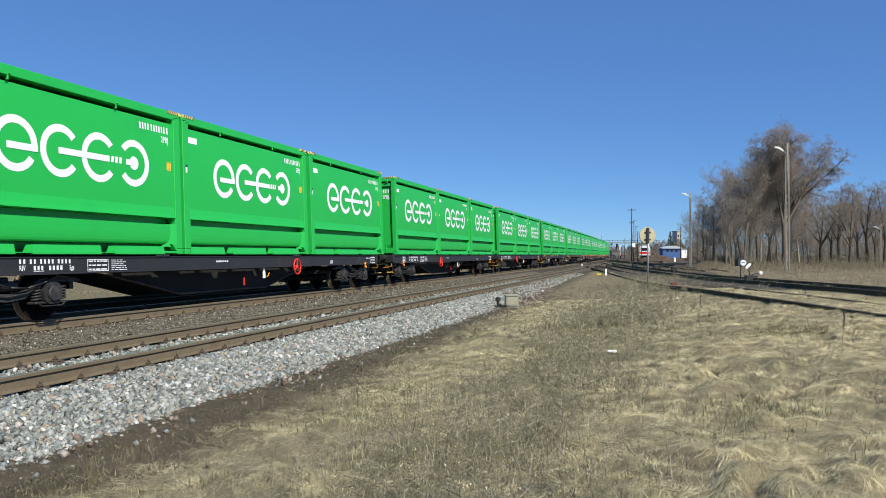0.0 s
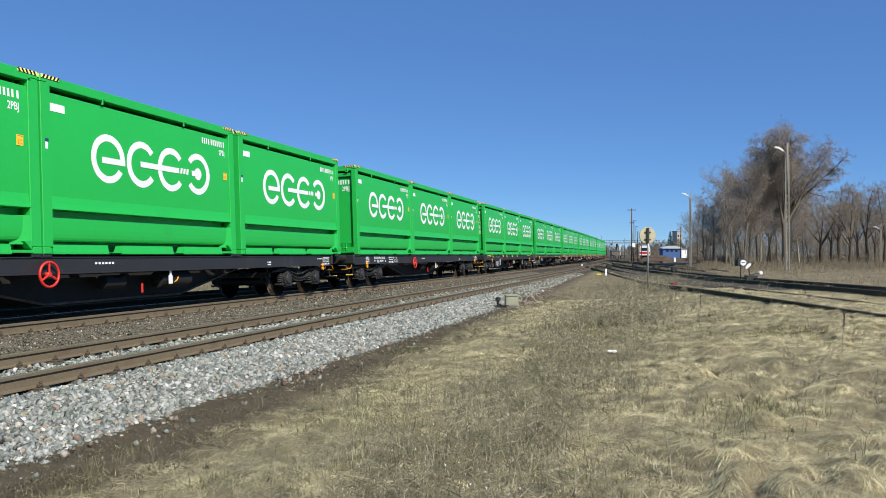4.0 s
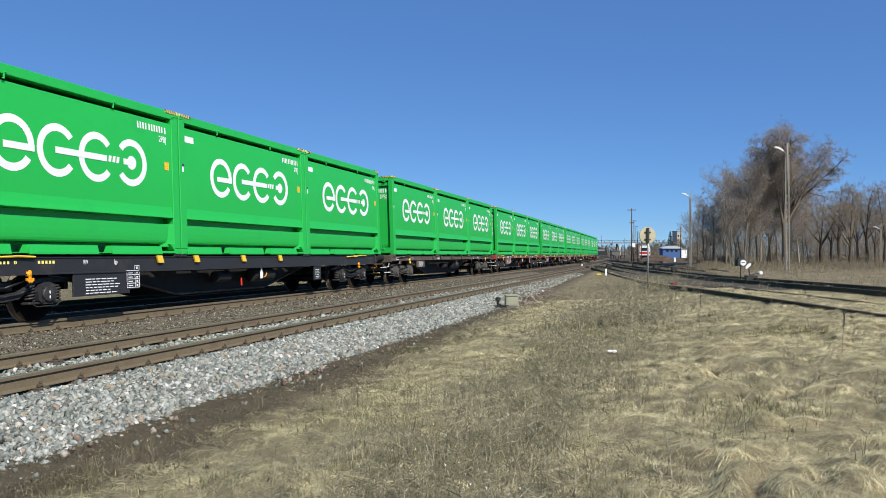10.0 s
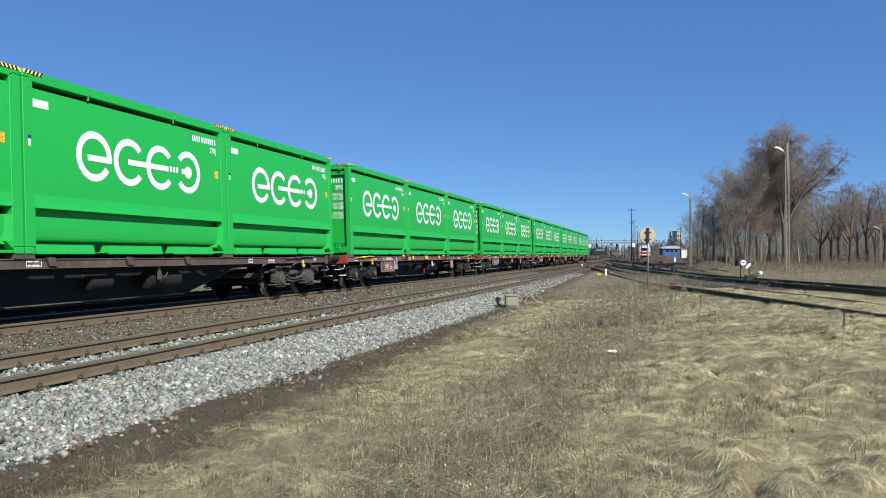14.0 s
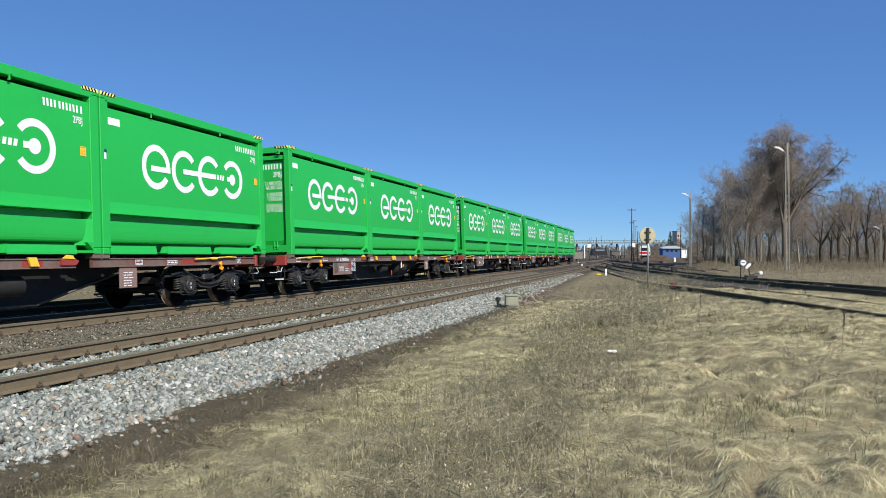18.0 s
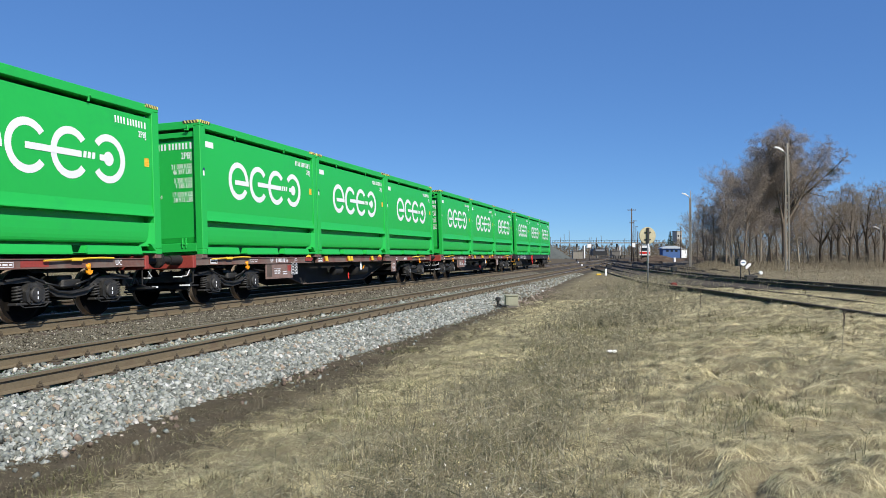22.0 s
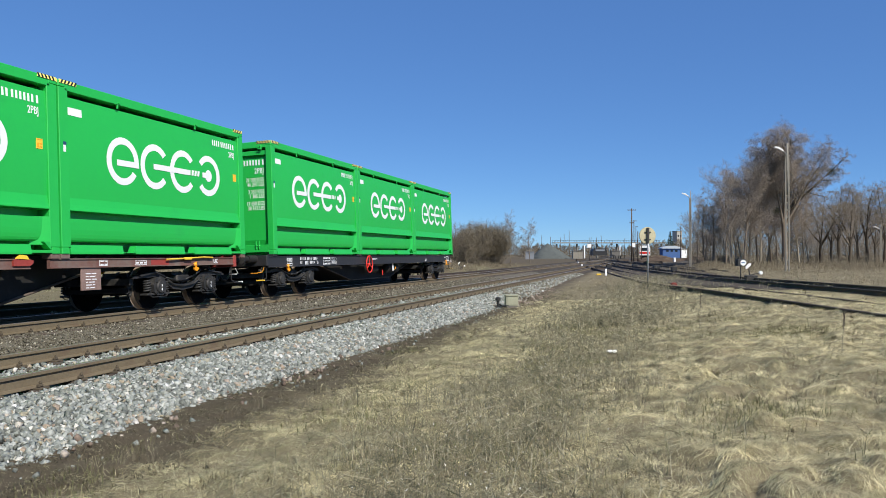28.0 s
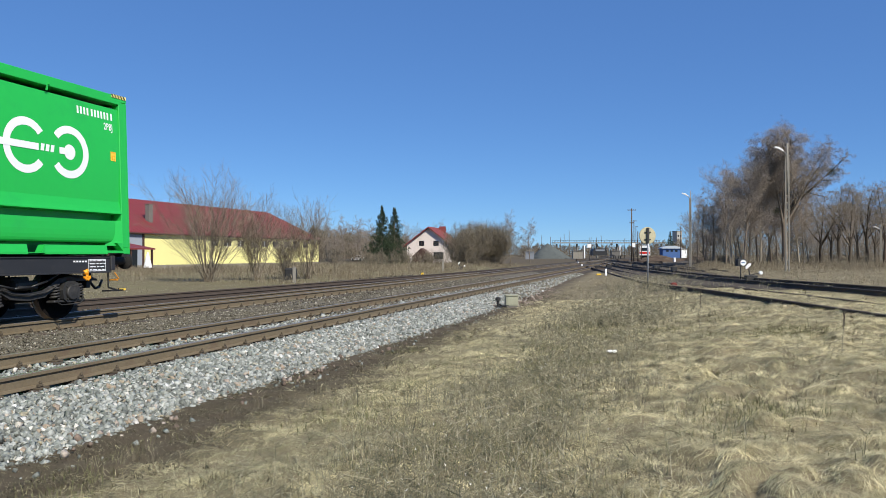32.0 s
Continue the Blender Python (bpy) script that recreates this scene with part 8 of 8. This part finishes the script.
# litter in the grass
lx, ly = spot(0.217, 11.2)
bm = bmesh.new()
box(bm, (0, 0, 0.02), (0.12, 0.05, 0.035), 0.01)
box(bm, (0.07, 0.02, 0.03), (0.05, 0.04, 0.04), 0.012, Matrix.Rotation(0.5, 3, "Z"))
lit = part("litter", bm, M["white_paint"])
lit.matrix_basis = pose(lx, ly, ground_z(lx, ly) + 0.03, 0, 8, 20)
tagged(lit, "crumpled white scrap lying in the grass", "litter")
sx, sy = spot(-0.358, 4.75)
bm = bmesh.new()
bmesh.ops.create_icosphere(bm, subdivisions=2, radius=0.13)
for v in bm.verts:
    v.co = Vector((v.co.x * 1.2, v.co.y * 0.9, v.co.z * 0.5)) * (1 + 0.25 * noise.noise(v.co * 9))
st = part("field_stone", bm, mat("pinkish_stone", (0.42, 0.30, 0.23), 0.9, 0, 0.2, 6, 0.4))
st.matrix_basis = pose(sx, sy, ground_z(sx, sy) + 0.0)
tagged(st, "pinkish field stone half sunk in the grass", "stone")


# ---- more of the far yard ----
def mound(tx, dep, w, h, label):
    x, y = spot(tx, dep)
    verts, faces, n, m = [], [], 28, 8
    for j in range(m + 1):
        t = j / m
        for i in range(n):
            a = 2 * math.pi * i / n
            k = (1 - t) * (1 + 0.25 * noise.noise((math.cos(a) * 1.7, math.sin(a) * 1.7, t + dep)))
            verts.append((x + w * k * math.cos(a), y + w * 0.6 * k * math.sin(a), ground_z(x, y) - 0.1 + h * t ** 0.7 + 0.12 * h * noise.noise((i * 0.7, t * 5, dep))))
    for j in range(m):
        for i in range(n):
            faces.append((j * n + i, j * n + (i + 1) % n, (j + 1) * n + (i + 1) % n, (j + 1) * n + i))
    me = bpy.data.meshes.new("earth_mound")
    me.from_pydata(verts, [], faces)
    me.materials.append(M["earth"])
    tagged(new("earth_mound", me), label, "mound", "mounds of earth")


M["earth"] = mat("dark_turned_earth", (0.085, 0.062, 0.046), 0.95, 0, 0.35, 4, 0.6, dirt=(0.15, 0.115, 0.08), dirt_at=0.56, dirt_scale=1.2)
mound(0.281, 140, 4.6, 1.35, "dark mound of turned earth by the yard")
mound(0.265, 170, 3.5, 1.0, "low dark mound of earth by the yard")
mound(0.325, 150, 4.0, 0.9, "low dark mound of earth by the yard")


def point_machine(tx, dep):
    """A low switch machine: a black housing with a rod on two long timbers."""
    x, y = spot(tx, dep)
    base = empty("point_machine", pose(x, y, ground_z(x, y), 0, 0, 10))
    for k in (-0.35, 0.35):
        bm = bmesh.new()
        box(bm, (0, k, 0.05), (1.9, 0.22, 0.14), 0.01)
        part("timber", bm, M["sleeper"], base)
    bm = bmesh.new()
    box(bm, (0.3, 0, 0.27), (0.55, 0.75, 0.3), 0.03)
    part("housing", bm, M["dark_steel"], base)
    bm = bmesh.new()
    rod(bm, (0.0, 0.1, 0.2), (-0.9, 0.1, 0.2), 0.025, n=8)
    part("drive_rod", bm, M["dark_steel"], base)
    tagged(base, "black switch machine beside the turnout", "point machine", "switch machines")


for tx, dep in ((0.196, 84), (0.211, 80), (0.2215, 96), (0.245, 88), (0.2405, 118), (0.186, 120), (0.272, 70)):
    point_machine(tx, dep)
for tx, dep, h, w, say in ((0.1755, 118, 0.55, 0.2, "low white marker by the far track"), (0.1195, 88, 0.35, 0.16, "low white marker by the far track")):
    stake(tx, dep, h, w, M["white_paint"], say)
for tx, dep, h in ((0.2525, 150, 6.2), (0.2570, 165, 6.6), (0.1395, 300, 8.6), (0.1895, 320, 8.8), (0.2125, 330, 8.2), (0.2355, 300, 8.0)):
    pole(*spot(tx, dep), h, [], "slim dark steel yard mast", 0.12)


def cottage():
    x, y = spot(-0.1425, 185)
    base = empty("cottage", pose(x, y, -0.5, 0, 0, 30))
    bm = bmesh.new()
    box(bm, (0, 0, 2.3), (3.4, 6, 4.6))
    part("wall", bm, M["concrete_dark"], base)
    bm = bmesh.new()
    prism(bm, [(-2.1, 4.4), (2.1, 4.4), (2.1, 4.6), (0, 5.6), (-2.1, 4.6)], -3.3, 3.3)
    part("roof", bm, M["concrete_dark"], base, "grey roof")
    for z in (1.6, 3.5):
        bm = bmesh.new()
        box(bm, (0, -3.02, z), (1.1, 0.06, 1.0))
        part("window", bm, M["glass_dark"], base)
    tagged(base, "small grey house behind bare trees", "house")


cottage()
spruce(*spot(0.2945, 300), 10.5, 5)


def timber_stack(tx, dep, w, label):
    """Old sleepers lying in a low stack, each one a piece."""
    x, y = spot(tx, dep)
    base = empty("sleeper_stack", pose(x, y, ground_z(x, y) + 0.02, 0, 0, 16 + w * 7))
    for layer in range(3):
        for i in range(5 - layer):
            share("sleeper", sleeper_me, base, pose(0, (i - (4 - layer) / 2) * 0.30, 0.15 + layer * 0.16, 0, 0, rt.uniform(-4, 4)))
    tagged(base, label, "sleeper stack", "stacks of old sleepers")


for tx, dep, w in ((0.262, 150, 0), (0.233, 175, 2), (0.206, 190, 4), (0.179, 200, 1), (0.272, 112, 3)):
    timber_stack(tx, dep, w, "low stack of old dark timber sleepers")


def low_wagon(tx, dep, turn):
    """An empty flat wagon standing far down the yard."""
    x, y = spot(tx, dep)
    base = empty("empty_flat_wagon", pose(x, y, -0.1, 0, 0, turn))
    bm = bmesh.new()
    box(bm, (0, 0, 1.15), (2.6, 14, 0.25), 0.02)
    part("deck", bm, M["concrete_dark"], base)
    for s in (1, -1):
        bm = bmesh.new()
        prism(bm, [(-6, 1.0), (-3, 0.7), (3, 0.7), (6, 1.0)], s * 1.1, s * 1.22, axis="x")
        part("side_beam", bm, M["dark_steel"], base)
        for yy in (-5.2, -3.6, 3.6, 5.2):
            bm = bmesh.new()
            rod(bm, (s * 0.68, yy, 0.46), (s * 0.82, yy, 0.46), 0.46, n=16)
            part("wheel", bm, M["dark_steel"], base)
    tagged(base, "empty dark flat wagon standing in the yard", "flat wagon", "empty wagons in the yard")


for tx, dep, turn in ((0.2255, 250, 8),):
    low_wagon(tx, dep, turn)


def tower_block(tx, dep):
    """A pale block of flats whose upper storeys show over the trees."""
    x, y = spot(tx, dep)
    base = empty("apartment_block", pose(x, y, -0.5, 0, 0, 16))
    W, H = 3.0, 16.2
    bm = bmesh.new()
    box(bm, (0, 5, H / 2), (W, 10, H))
    part("wall", bm, M["pale_concrete"], base)
    bm = bmesh.new()
    box(bm, (0, 5, H + 0.15), (W + 0.3, 10.3, 0.3))
    part("roof", bm, M["concrete_dark"], base)
    for k in range(5):
        for i in (-1, 1):
            bm = bmesh.new()
            box(bm, (i * 0.75, -0.02, 2.2 + k * 2.8), (0.8, 0.06, 1.2))
            part("window", bm, M["glass_dark"], base)
    tagged(base, "pale distant block of flats behind bare trees", "building")


tower_block(0.3065, 480)
track("track_lead", through_points([(-8.4, 66, -0.12), (-8.6, 92, -0.12), (-11.2, 138, -0.12), (-16.5, 200, -0.14), (-25, 270, -0.16)]), "rusty lead track joining the station throat", (66, 150), M["rail_dark"])
track("track_yard_3", through_points([(3.4, 58, 0.05), (0.6, 84, 0.0), (-4.4, 124, -0.06), (-12.5, 182, -0.1), (-23, 260, -0.14)]), "dark rusty track crossing the station throat", (58, 150), M["rail_dark"])


# ---- the train's run ----
def tail_at(t):
    """Where the far end of the last container stands along the line."""
    b = 32.0 - t
    return 12.624 + 6.032 * b - 0.000907 * b * b + 0.10 * max(0.0, 1 - b) ** 2


def wagon_pose(k, t):
    y = tail_at(t) - k * PITCH - 9.129 - (0, -0.03, -0.07, -0.08, -0.11, -0.14, -0.12, -0.01, 0.17, 0.36)[k]
    return pose(-D + bend(y), y, 0, 0, -CANT, math.degrees(2 * CURVE * y))


def motions():
    times = [float(t) for t in range(33)]
    for k, w in enumerate(wagons):
        walk(w, [(t, wagon_pose(k, t) @ pose(0, -0.37, 0, 0, 0, 180 if k == 9 else 0)) for t in times])
        for b in [c for c in w.children if c.name.startswith("bogie")]:
            back = -1 if k == 9 else 1
            for ws in [c for c in b.children if c.name.startswith("wheelset")]:
                a = ws.location.y
                walk(ws, [(i / 10, pose(0, a, WHEEL_R, math.degrees((tail_at(i / 10) - tail_at(0)) / -WHEEL_R) * back, 0, 0)) for i in range(321)])
    for k, j, c in boxes:
        slack = {(7, 0): 0.05, (8, 0): 0.19, (9, 0): 0.20, (9, 2): -0.06}.get((k, j), 0.0)
        off = Matrix.Translation((0, 9.129 - BOX_L - j * BOX_PITCH + slack, DECK + 0.004))
        walk(c, [(t, wagon_pose(k, t) @ off) for t in times])


motions()
